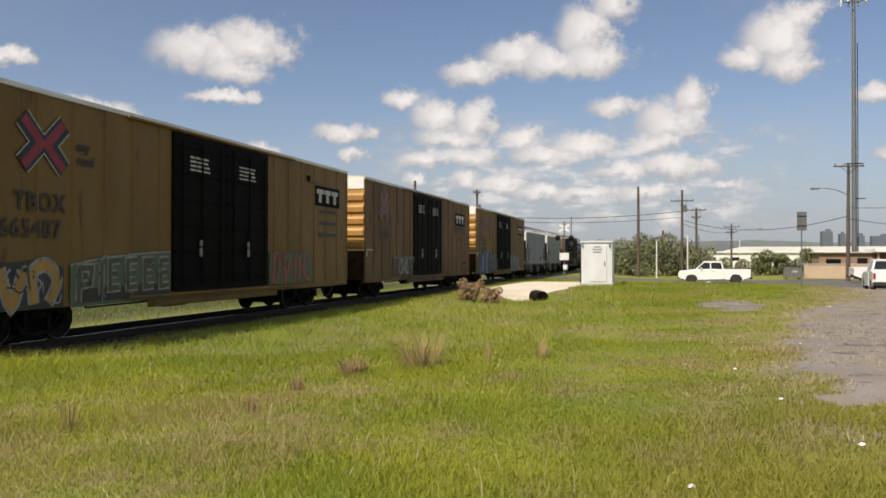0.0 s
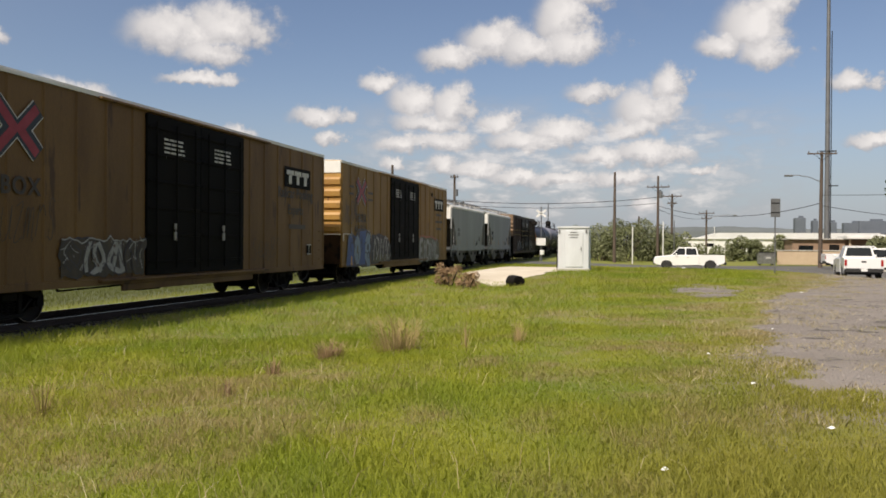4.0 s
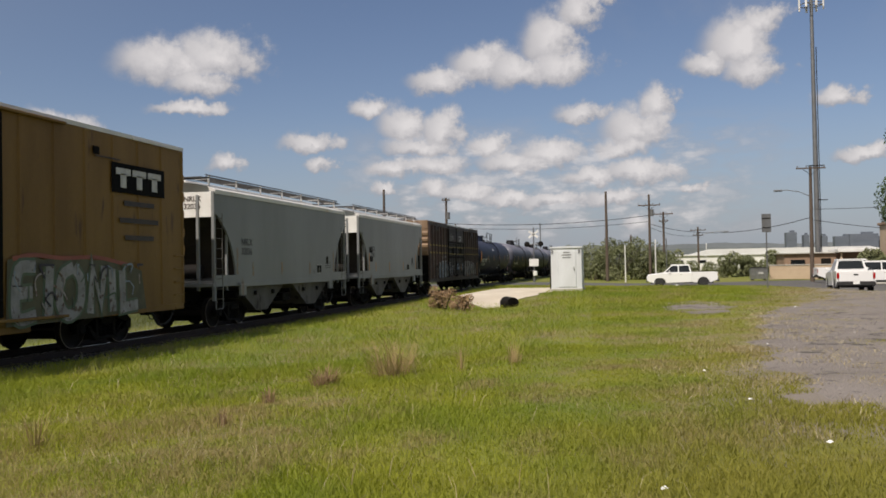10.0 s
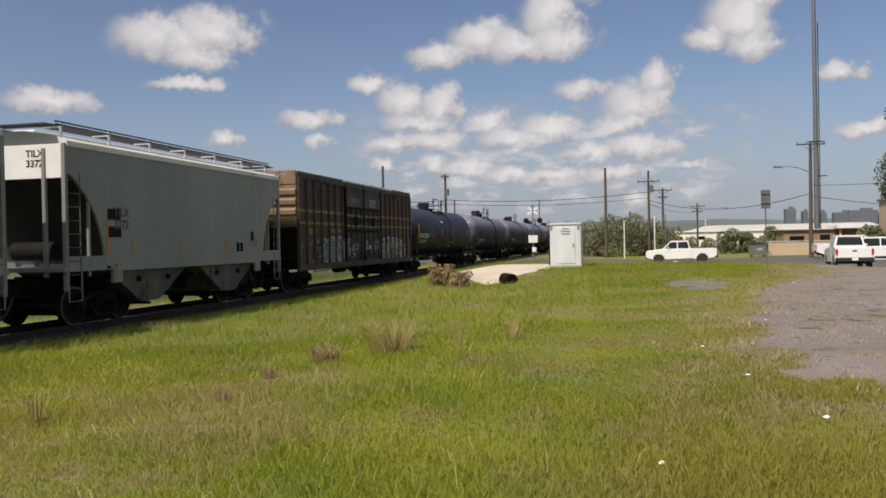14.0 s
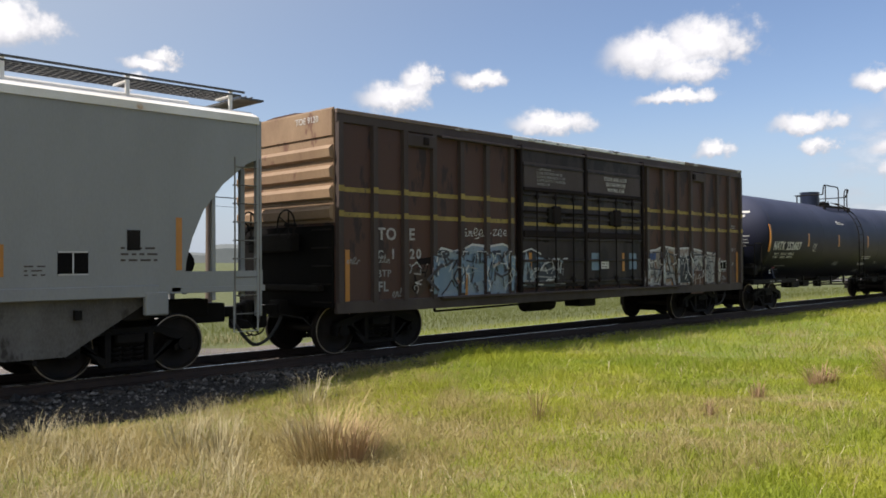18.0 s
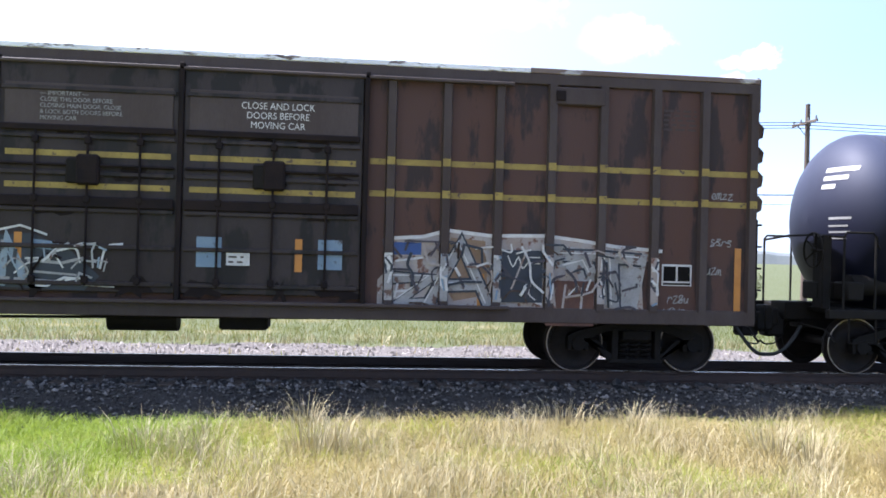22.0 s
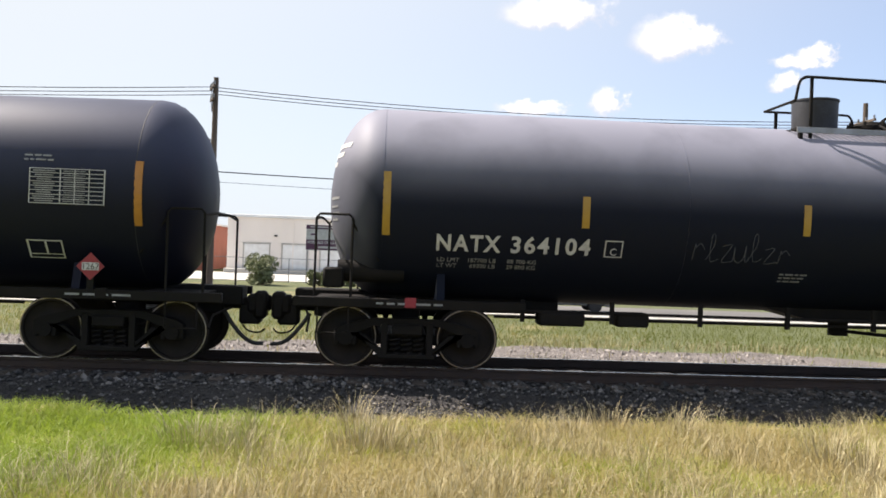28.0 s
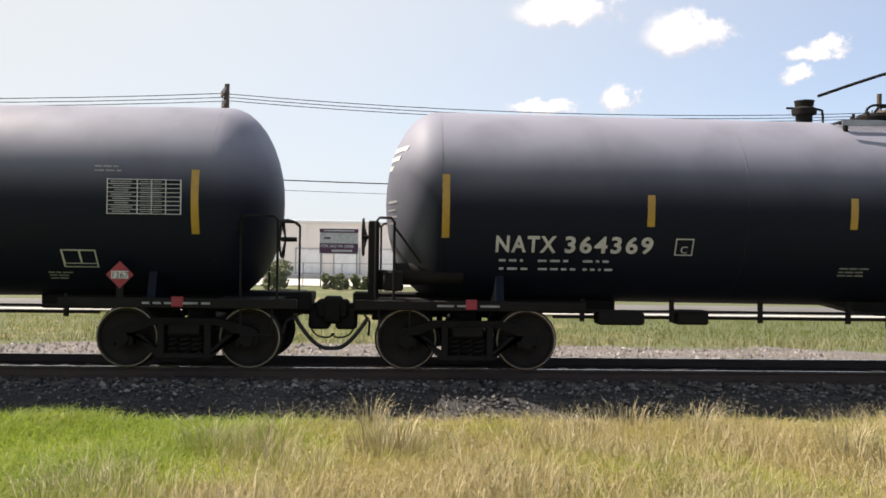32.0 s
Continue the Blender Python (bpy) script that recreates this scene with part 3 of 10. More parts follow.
    "ladderpaint": material("worn_ladder_steel", (0.07, 0.07, 0.072), (0.04, 0.04, 0.042), 0.6, 0.1, 4.0),
    "fadedorange": material("faded_reflector", (0.26, 0.165, 0.09), (0.22, 0.16, 0.11), 0.6, 0.0, 3.0, bump=0.0, c=(0.22, 0.21, 0.20), c_at=0.52),
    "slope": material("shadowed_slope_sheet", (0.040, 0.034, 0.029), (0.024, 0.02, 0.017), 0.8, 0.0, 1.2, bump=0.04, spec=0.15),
    "grime": material("oily_black_grime", (0.010, 0.008, 0.009), (0.020, 0.014, 0.013), 0.8, 0.0, 2.5, bump=0.02, spec=0.1),
    "flake": material("flaking_white_roof_paint", (0.82, 0.83, 0.87), (0.55, 0.56, 0.60), 0.7, 0.0, 3.0, (1, 0.3, 1), 0.05, c=(0.10, 0.075, 0.065), c_at=0.56),
    "roofrust": material("rusty_roof_edge", (0.15, 0.115, 0.10), (0.10, 0.07, 0.06), 0.75, 0.0, 1.5, (1, 0.4, 1), 0.04, c=(0.34, 0.33, 0.33), c_at=0.60),
    "rust": material("flaking_rust", (0.10, 0.045, 0.030), (0.055, 0.028, 0.022), 0.8, 0.0, 3.0, (1, 1, 0.5), 0.05, c=(0.20, 0.15, 0.12), c_at=0.60),
    "fadeletter": material("worn_white_stencil", (0.36, 0.35, 0.345), (0.22, 0.20, 0.195), 0.6, 0.0, 9.0, bump=0.0, c=(0.09, 0.066, 0.06), c_at=0.60),
    "olivepaint": material("olive_spray_paint", (0.10, 0.09, 0.045), (0.06, 0.06, 0.035), 0.6, 0.0, 2.0, bump=0.0),
    "seam": material("scuffed_weld_seam", (0.030, 0.031, 0.038), (0.010, 0.011, 0.015), 0.6, 0.0, 1.2, (1, 1, 1), 0.0, patch=0.25),
    "litter": material("white_litter", (0.80, 0.80, 0.78), (0.70, 0.70, 0.68), 0.6, 0.0, 8.0),
    "banner": material("dark_purple_banner", (0.09, 0.03, 0.07), (0.075, 0.025, 0.06), 0.6, 0.0, 2.0, bump=0.0),
    # haze in front of the skyline is put into the concrete's colour
    "lime": material("hazed_skyline_concrete", (0.125, 0.145, 0.18), (0.10, 0.12, 0.15), 0.9, 0.0, 0.05, bump=0.0),
}


def tank_paint(name, base, second, lit_dust, amount, rough, heads, spec, low, high):
    """Black dusty paint; sun and sky on the upper shell painted in by height."""
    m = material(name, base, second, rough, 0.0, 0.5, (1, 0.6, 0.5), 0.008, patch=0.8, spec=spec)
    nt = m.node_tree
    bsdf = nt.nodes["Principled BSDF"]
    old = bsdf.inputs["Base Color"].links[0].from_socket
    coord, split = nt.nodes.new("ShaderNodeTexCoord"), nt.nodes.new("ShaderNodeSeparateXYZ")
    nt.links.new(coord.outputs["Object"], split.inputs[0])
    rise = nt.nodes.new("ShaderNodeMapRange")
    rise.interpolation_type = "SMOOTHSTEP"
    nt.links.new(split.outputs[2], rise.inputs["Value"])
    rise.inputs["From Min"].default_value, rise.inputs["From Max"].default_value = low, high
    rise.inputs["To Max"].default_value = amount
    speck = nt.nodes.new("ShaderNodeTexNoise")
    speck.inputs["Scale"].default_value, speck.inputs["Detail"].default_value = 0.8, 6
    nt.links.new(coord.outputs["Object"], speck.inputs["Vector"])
    # the domed ends that face the sun are painted lighter too
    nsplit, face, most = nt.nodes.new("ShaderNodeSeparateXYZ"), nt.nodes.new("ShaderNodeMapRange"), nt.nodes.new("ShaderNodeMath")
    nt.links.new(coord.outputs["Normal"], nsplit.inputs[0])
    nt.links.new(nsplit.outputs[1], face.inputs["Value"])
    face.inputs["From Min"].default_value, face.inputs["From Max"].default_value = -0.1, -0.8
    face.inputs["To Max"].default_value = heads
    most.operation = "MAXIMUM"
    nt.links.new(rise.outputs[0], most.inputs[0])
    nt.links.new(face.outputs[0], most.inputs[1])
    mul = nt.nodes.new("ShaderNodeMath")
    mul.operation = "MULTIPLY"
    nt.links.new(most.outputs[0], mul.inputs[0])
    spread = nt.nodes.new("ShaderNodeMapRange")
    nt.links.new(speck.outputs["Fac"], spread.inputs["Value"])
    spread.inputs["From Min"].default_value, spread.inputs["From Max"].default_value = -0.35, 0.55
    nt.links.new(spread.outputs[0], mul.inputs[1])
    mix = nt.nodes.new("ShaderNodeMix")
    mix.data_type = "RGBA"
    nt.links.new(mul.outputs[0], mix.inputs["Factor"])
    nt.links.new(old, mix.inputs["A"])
    mix.inputs["B"].default_value = (*lit_dust, 1)
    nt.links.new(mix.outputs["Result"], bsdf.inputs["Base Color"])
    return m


# the paler tone towards the top stands for sun and sky on the shell
MAT["tank"] = tank_paint("gloss_black_skylit_tank_paint", (0.0046, 0.0056, 0.0150), (0.0062, 0.0072, 0.0172), (0.098, 0.110, 0.172), 0.42, 0.52, 0.0, 0.16, 2.15, 3.65)
MAT["tank_lit_dust"] = tank_paint("dusty_sunlit_black_tank_paint", (0.0060, 0.0082, 0.0165), (0.0080, 0.0100, 0.0185), (0.272, 0.272, 0.325), 0.76, 0.52, 0.40, 0.10, 2.4, 3.5)


# ---- ground, road, track ----
TRACK_X, GAUGE = -13.75, 1.505


def ground_z(x, y):
    """Height of the ground; the rail heads lie at zero."""
    x, y = np.asarray(x, float), np.asarray(y, float)
    z = np.interp(x, [-300, -60, -38, -28, -21, -19, -15.6, -15.2, -12.3, -11.3, -10.2, -6, -2, 4, 60], [-1.2, -1.0, -0.92, -0.72, -0.40, -0.27, -0.25, -0.48, -0.48, -0.46, -0.36, -0.14, 0.14, 0.19, 0.28])
    # past the bend of the path the turf reaches up to the rail
    bank = np.clip((y - 6.5) / 4.5, 0, 1) * np.clip((x + 12.35) / 0.5, 0, 1) * np.clip((-3.0 - x) / 3.0, 0, 1)
    z = z + bank * (np.maximum(z, -0.13) - z)
    up = np.clip((y - 26) / 18, 0, 1)
    up = up * up * (3 - 2 * up)
    near = np.clip((x + 11.5) / 3.0, 0, 1)
    z = z + up * near * (0.29 - z)
    flat = np.clip((y - 53 + 12 * np.clip((x - 7) / 3.0, 0, 1)) / 13, 0, 1)
    east = np.interp(x, [-300, -60, -17, -15.5, -12, -8, 0, 8, 20, 300], [-0.8, -0.5, -0.06, -0.03, -0.03, -0.05, -0.30, -0.27, -0.14, -0.10])
    z = z + flat * (east - z)
    # a small washed-out drain beside the gravel pad
    z = z - 0.42 * np.exp(-(((x + 6.6) / 1.5) ** 2 + ((y - 37.5) / 3.2) ** 2))
    return z


def sheet(name, xs, ys, zfun, mat, lift=0.0, keep=None):
    xs, ys = np.asarray(xs, float), np.asarray(ys, float)
    X, Y = np.meshgrid(xs, ys, indexing="ij")
    Z = zfun(X, Y) + lift
    nx, ny = len(xs), len(ys)
    verts = np.stack([X, Y, Z], -1).reshape(-1, 3)
    faces = []
    for i in range(nx - 1):
        for j in range(ny - 1):
            if keep is None or keep((xs[i] + xs[i + 1]) / 2, (ys[j] + ys[j + 1]) / 2):
                a = i * ny + j
                faces.append((a, a + ny, a + ny + 1, a + 1))
    me = bpy.data.meshes.new(name)
    me.from_pydata(verts.tolist(), [], faces)
    me.materials.append(mat)
    me.shade_smooth()
    ob = new(name, me)
    return ob


def grass_material(name, soil):
    """Green turf that turns to straw in patches, most along the track west of the gravel pad."""
    m = bpy.data.materials.new(name)
    m.use_nodes = True
    nt = m.node_tree
    bsdf = nt.nodes["Principled BSDF"]
    geo = nt.nodes.new("ShaderNodeNewGeometry")
    split = nt.nodes.new("ShaderNodeSeparateXYZ")
    nt.links.new(geo.outputs["Position"], split.inputs[0])

    def put(socket, value):
        if isinstance(value, (int, float)):
            socket.default_value = value
        else:
            nt.links.new(value, socket)

    def calc(op, a, b=0.0):
        n = nt.nodes.new("ShaderNodeMath")
        n.operation = op
        put(n.inputs[0], a)
        put(n.inputs[1], b)
        return n.outputs[0]

    def span(v, lo, hi):
        n = nt.nodes.new("ShaderNodeMapRange")
        n.interpolation_type = "SMOOTHSTEP"
        put(n.inputs["Value"], v)
        n.inputs["From Min"].default_value, n.inputs["From Max"].default_value = lo, hi
        return n.outputs[0]

    def noise_at(scale, detail=4):
        n = nt.nodes.new("ShaderNodeTexNoise")
        n.inputs["Scale"].default_value, n.inputs["Detail"].default_value = scale, detail
        nt.links.new(geo.outputs["Position"], n.inputs["Vector"])
        return n.outputs["Fac"]

    def blend(fac, a, b):
        n = nt.nodes.new("ShaderNodeMix")
        n.data_type = "RGBA"
        nt.links.new(fac, n.inputs["Factor"])
        for s, v in ((n.inputs["A"], a), (n.inputs["B"], b)):
            if isinstance(v, tuple):
                s.default_value = (*v, 1)
            else:
                nt.links.new(v, s)
        return n.outputs["Result"]

    x, y = split.outputs[0], split.outputs[1]
    lot = calc("SUBTRACT", x, calc("ADD", calc("MULTIPLY", y, 0.22), -0.65))
    west = calc("MULTIPLY", calc("SUBTRACT", 1.0, span(y, 4.0, 13.0)), calc("SUBTRACT", 1.0, span(x, -6.0, -2.5)))
    lawn = calc("MULTIPLY", calc("SUBTRACT", 1.0, span(x, -19.0, -16.5)), -0.35)
    corner = calc("MULTIPLY", calc("SUBTRACT", 1.0, span(calc("ADD", y, calc("MULTIPLY", calc("ADD", x, 7.0), 0.4)), -3.2, -0.8)), span(x, -15.0, -14.0))
    lawn = calc("SUBTRACT", lawn, calc("MULTIPLY", corner, 0.5))
    dry = calc("ADD", calc("MULTIPLY", west, 0.30), calc("ADD", noise_at(0.35, 3), calc("MULTIPLY", calc("SUBTRACT", noise_at(1.7, 4), 0.5), 0.7)))
    dry = calc("ADD", dry, calc("MULTIPLY", calc("MULTIPLY", span(y, 6.0, 16.0), span(lot, -5.0, -0.3)), 0.15))
    if not soil:
        dry = calc("ADD", dry, calc("MULTIPLY", calc("SUBTRACT", geo.outputs["Random Per Island"], 0.5), calc("ADD", 0.20, calc("MULTIPLY", west, 0.25))))
    dry = span(calc("ADD", dry, lawn), 0.47, 0.80)
    # trodden olive turf towards the lot, richer green in the hollow
    olive = calc("MULTIPLY", span(calc("ADD", lot, calc("MULTIPLY", calc("SUBTRACT", noise_at(0.45, 4), 0.5), 5.0)), -2.8, 0.3), 0.65)
    tone = span(calc("ADD", calc("MULTIPLY", noise_at(0.16, 3), 0.5), calc("MULTIPLY", noise_at(0.7, 5), 0.5)), 0.40, 0.60)
    green = blend(corner, blend(olive, blend(tone, GRASS_GREEN, GRASS_LUSH), (0.31, 0.275, 0.06)), (0.205, 0.275, 0.030))
    green = blend(calc("SUBTRACT", 1.0, span(x, -18.5, -16.0)), green, (0.150, 0.168, 0.045))
    if soil:
        green = blend(olive, blend(tone, (0.21, 0.225, 0.026), (0.145, 0.185, 0.020)), (0.21, 0.185, 0.05))
        green = blend(calc("SUBTRACT", 1.0, span(x, -18.5, -16.0)), green, (0.085, 0.098, 0.034))
        col = blend(dry, green, (0.25, 0.205, 0.10))
        # bare trodden dirt near the lot and along the road verge
        bare = calc("MULTIPLY", span(y, 4.0, 12.0), span(lot, -2.2, 0.2))
        bare = span(calc("ADD", calc("MULTIPLY", bare, 0.55), calc("MULTIPLY", calc("ADD", noise_at(0.5, 5), noise_at(2.1, 4)), 0.45)), 0.60, 0.86)
        col = blend(bare, col, (0.25, 0.215, 0.185))
        grain = blend(noise_at(60.0, 2), (0.55, 0.55, 0.5), (1.0, 1.0, 1.0))
        mul = nt.nodes.new("ShaderNodeMix")
        mul.data_type, mul.blend_type = "RGBA", "MULTIPLY"
        mul.inputs["Factor"].default_value = 0.8
        nt.links.new(col, mul.inputs["A"])
        nt.links.new(grain, mul.inputs["B"])
        nt.links.new(mul.outputs["Result"], bsdf.inputs["Base Color"])
        bsdf.inputs["Roughness"].default_value = 0.95
        bp = nt.nodes.new("ShaderNodeBump")
        bp.inputs["Strength"].default_value, bp.inputs["Distance"].default_value = 0.8, 0.05
        nt.links.new(noise_at(14.0, 5), bp.inputs["Height"])
        nt.links.new(bp.outputs[0], bsdf.inputs["Normal"])
    else:
        col = blend(dry, green, GRASS_DRY)
        nt.links.new(col, bsdf.inputs["Base Color"])
        bsdf.inputs["Roughness"].default_value, bsdf.inputs["Specular IOR Level"].default_value = 0.6, 0.25
        through_leaf = nt.nodes.new("ShaderNodeBsdfTranslucent")
        nt.links.new(col, through_leaf.inputs["Color"])
        mix = nt.nodes.new("ShaderNodeMixShader")
        mix.inputs[0].default_value = 0.48
        nt.links.new(bsdf.outputs[0], mix.inputs[1])
        nt.links.new(through_leaf.outputs[0], mix.inputs[2])
        nt.links.new(mix.outputs[0], nt.nodes["Material Output"].inputs["Surface"])
    return m


GRASS_GREEN, GRASS_LUSH, GRASS_DRY = (0.318, 0.342, 0.036), (0.218, 0.285, 0.027), (0.375, 0.310, 0.135)
MAT["soil"] = grass_material("grassy_soil", True)
MAT["grass"] = grass_material("grass_blade", False)

far = [20, 30, 50, 90, 170, 320, 650, 1300, 2600, 4200]
xs = sorted({-v for v in far} | set(np.round(np.arange(-19, 16, 0.6), 2).tolist()) | {float(v) for v in far} | {-24.0, -28.0, -33.0, -38.0, -44.0})
ys = sorted({-v for v in far} | set(np.round(np.arange(-16, 92, 1.0), 2).tolist()) | {100.0, 120.0, 170.0, 320.0, 650.0, 1300.0, 2600.0, 4200.0})
tagged(sheet("ground", xs, ys, ground_z, MAT["soil"]), "rough grassy ground, green with dry patches", "ground", kind="structure")


def lot_edge(y):
    """Where the gravel lot ends and the grass begins."""
    return np.interp(y, [4, 8.5, 9.65, 10.3, 11.5, 13.8, 16.2, 18, 20, 23.5, 27, 31, 35, 40, 50, 58], [3.4, 2.9, 2.5, 2.25, 2.0, 2.0, 2.1, 2.5, 2.8, 3.2, 3.8, 5.4, 7.2, 8.6, 8.8, 6.0]) + 0.12 * np.sin(y * 1.7) + 0.10 * np.sin(y * 3.1 + 1) + 0.05 * np.sin(y * 7.1)


def patch_sheet(name, mat, lo, hi, y0, y1, step, lift, cols=14, sink=1.0):
    """A strip of ground between two wavy edges, laid on the terrain."""
    verts, faces = [], []
    rows = np.arange(y0, y1 + step / 2, step)
    for y in rows:
        a, b = float(lo(y)), float(hi(y))
        for k in range(cols + 1):
            x = a + (b - a) * k / cols
            verts.append((x, y, float(ground_z(x, y)) + (lift if k else min(lift, sink))))
    for i in range(len(rows) - 1):
        for k in range(cols):
            a = i * (cols + 1) + k
            faces.append((a, a + 1, a + cols + 2, a + cols + 1))
    me = bpy.data.meshes.new(name)
    me.from_pydata(verts, [], faces)
    me.materials.append(mat)
    me.shade_smooth()
    return new(name, me)


tagged(patch_sheet("gravel_lot", MAT["gravel"], lambda y: lot_edge(y) - 0.45, lambda y: 26.0, 3.0, 49.0, 0.15, 0.03, 40, -0.05), "dusty gravel lot with a ragged edge to the grass", "gravel lot", kind="structure")
tagged(patch_sheet("gravel_patch", MAT["gravel"], lambda y: 2.0 - math.sin(math.pi * (y - 26.4) / 8.0) ** 0.7 * (1.15 + 0.16 * math.sin(2.9 * y) + 0.10 * math.sin(7.3 * y)), lambda y: 2.05 + math.sin(math.pi * (y - 26.4) / 8.0) ** 0.7 * (1.05 + 0.18 * math.sin(2.3 * y + 1) + 0.10 * math.sin(8.1 * y)), 26.4, 34.3, 0.1, 0.012, 6), "bare grey gravel patch in the turf", "gravel", kind="structure")
tagged(patch_sheet("road", MAT["asphalt"], lambda y: -60.0, lambda y: 80.0, 73.5, 84.0, 1.5, 0.035, 90), "worn grey asphalt road across the track", "road", kind="structure")
tagged(patch_sheet("side_road", MAT["asphalt"], lambda y: np.interp(y, [46, 52, 60, 73], [9.8, 7.6, 6.4, 5.0]), lambda y: 30.0, 44.0, 73.6, 1.0, 0.05, 20), "worn asphalt of the side road mouth", "road", kind="structure")
tagged(patch_sheet("back_road", MAT["asphalt"], lambda y: -46.0 + 0 * y, lambda y: -37.0 + 0 * y, -70.0, 60.0, 5.0, 0.03, 3), "grey asphalt road beyond the track", "road", kind="structure")
tagged(patch_sheet("back_pavement", MAT["concrete"], lambda y: -36.9 + 0 * y, lambda y: -35.9 + 0 * y, -70.0, 60.0, 5.0, 0.12, 1), "pale concrete kerb strip of the road beyond the track", "pavement", kind="structure")
tagged(patch_sheet("caliche_pad", MAT["caliche"], lambda y: np.interp(y, [38, 41, 44, 50, 54], [-7.0, -8.6, -9.4, -9.2, -8.0]) + 0.3 * np.sin(3 * y), lambda y: np.interp(y, [38, 41, 46, 50, 54], [-6.0, -5.0, -4.4, -4.2, -5.0]) + 0.2 * np.sin(2 * y), 38.0, 53.0, 0.5, 0.025, 8), "pale caliche gravel pad beside the white cabinet", "gravel pad", kind="structure")
tagged(patch_sheet("path_strip", MAT["caliche"], lambda y: -2.0 + 0 * y, lambda y: 4.5 + 0 * y, 54.2, 55.2, 0.3, 0.02, 10), "thin strip of pale gravel in the grass", "gravel", kind="structure")

tagged(patch_sheet("loading_apron", MAT["concrete"], lambda y: -88.0 + 0 * y, lambda y: -68.5 + 0.2 * np.sin(y), -34.0, 26.0, 2.0, 0.04, 8), "bright concrete loading apron before the warehouse", "pavement", kind="structure")

# track bed
bed = Shape()
outline = [(-3.1, -0.62), (-1.75, -0.24), (-0.75, -0.20), (0.75, -0.20), (1.75, -0.24), (3.1, -0.62)]
rng = random.Random(4)
ny = 330
for j in range(ny + 1):
    y = -70 + j * 1.0
    for px, pz in outline:
        bed.v.append((TRACK_X + px + rng.uniform(-0.07, 0.07), y, pz + rng.uniform(-0.025, 0.025)))
for j in range(ny):
    for k in range(5):
        a = j * 6 + k
        bed.f.append((a, a + 1, a + 7, a + 6))
bed.smooth = True
tagged(part("ballast_bed", bed, MAT["ballast"]), "grey crushed-stone ballast bed under the track", "ballast", kind="structure")

tie_mesh = Shape().box(0, 0, -0.27, 2.6, 0.23, 0.19, 0.012).mesh("tie", MAT["tie"])
tie_rng = random.Random(9)
track = thing("track_ties", "row of dark creosoted wooden ties in the ballast", "railway ties", kind="structure")
for k in range(230):
    part("tie", tie_mesh, None, track, at=pose(TRACK_X + tie_rng.uniform(-0.05, 0.05), -30 + 0.5 * k + tie_rng.uniform(-0.04, 0.04), 0, 0, 0, tie_rng.uniform(-1.2, 1.2)))

rail_section = [(-0.075, -0.17), (0.075, -0.17), (0.075, -0.155), (0.012, -0.135), (0.010, -0.045), (0.036, -0.035), (0.036, -0.004), (0.028, 0.0), (-0.028, 0.0), (-0.036, -0.004), (-0.036, -0.035), (-0.010, -0.045), (-0.012, -0.135), (-0.075, -0.155)]
for k, sx in enumerate((0.5, -0.5)):
    r = tagged(part("rail", Shape().prism([(TRACK_X + sx * GAUGE + a, b) for a, b in rail_section], "y", -70, 255), MAT["rail"]), "rusty steel rail with a polished head", "rail", "running rails", "structure")
    part("rail_head", Shape().box(TRACK_X + sx * GAUGE, 92.5, 0.0005, 0.05, 325, 0.003), MAT["railtop"], r, "polished running surface")

# scattered ballast stones, the nearest ones
rng = np.random.default_rng(7)


def stone_field(name, count, x0, x1, y0, y1, zfun, size, label, mat=None):
    base = np.array([(1, 0, 0), (-1, 0, 0), (0, 1, 0), (0, -1, 0), (0, 0, 1), (0, 0, -1)], float)
    tri = np.array([(0, 2, 4), (2, 1, 4), (1, 3, 4), (3, 0, 4), (2, 0, 5), (1, 2, 5), (3, 1, 5), (0, 3, 5)])
    c = np.stack([rng.uniform(x0, x1, count), rng.uniform(y0, y1, count)], 1)
    s = size * rng.lognormal(0, 0.35, count)
    v = base[None] * rng.uniform(0.55, 1.1, (count, 6, 3)) + rng.uniform(-0.15, 0.15, (count, 6, 3))
    a = rng.uniform(0, 6.28, count)
    ca, sa = np.cos(a)[:, None], np.sin(a)[:, None]
    v = np.stack([v[..., 0] * ca - v[..., 1] * sa, v[..., 0] * sa + v[..., 1] * ca, v[..., 2] * 0.75], -1) * s[:, None, None]
    v[..., 0] += c[:, :1]
    v[..., 1] += c[:, 1:]
    v[..., 2] += (zfun(c[:, 0], c[:, 1]) + s * 0.25)[:, None]
    f = (tri[None] + 6 * np.arange(count)[:, None, None]).reshape(-1, 3)
    me = bpy.data.meshes.new(name)
    me.from_pydata(v.reshape(-1, 3).tolist(), [], f.tolist())
    me.materials.append(mat or MAT["stones"])
    return tagged(new(name, me), label, "stones", kind="stuff")


def island_material(name, tones, rough):
    m = bpy.data.materials.new(name)
    m.use_nodes = True
    nt = m.node_tree
    geo, ramp = nt.nodes.new("ShaderNodeNewGeometry"), nt.nodes.new("ShaderNodeValToRGB")
    nt.links.new(geo.outputs["Random Per Island"], ramp.inputs[0])
    ramp.color_ramp.elements[0].color = (*tones[0], 1)
    ramp.color_ramp.elements[1].color = (*tones[-1], 1)
    for k, tone in enumerate(tones[1:-1]):
        e = ramp.color_ramp.elements.new((k + 1) / (len(tones) - 1))
        e.color = (*tone, 1)
    nt.links.new(ramp.outputs[0], nt.nodes["Principled BSDF"].inputs["Base Color"])
    nt.nodes["Principled BSDF"].inputs["Roughness"].default_value = rough
    return m


MAT["stones"] = island_material("crushed_stone", [(0.022, 0.021, 0.020), (0.045, 0.042, 0.040), (0.068, 0.064, 0.06), (0.20, 0.185, 0.175)], 0.9)
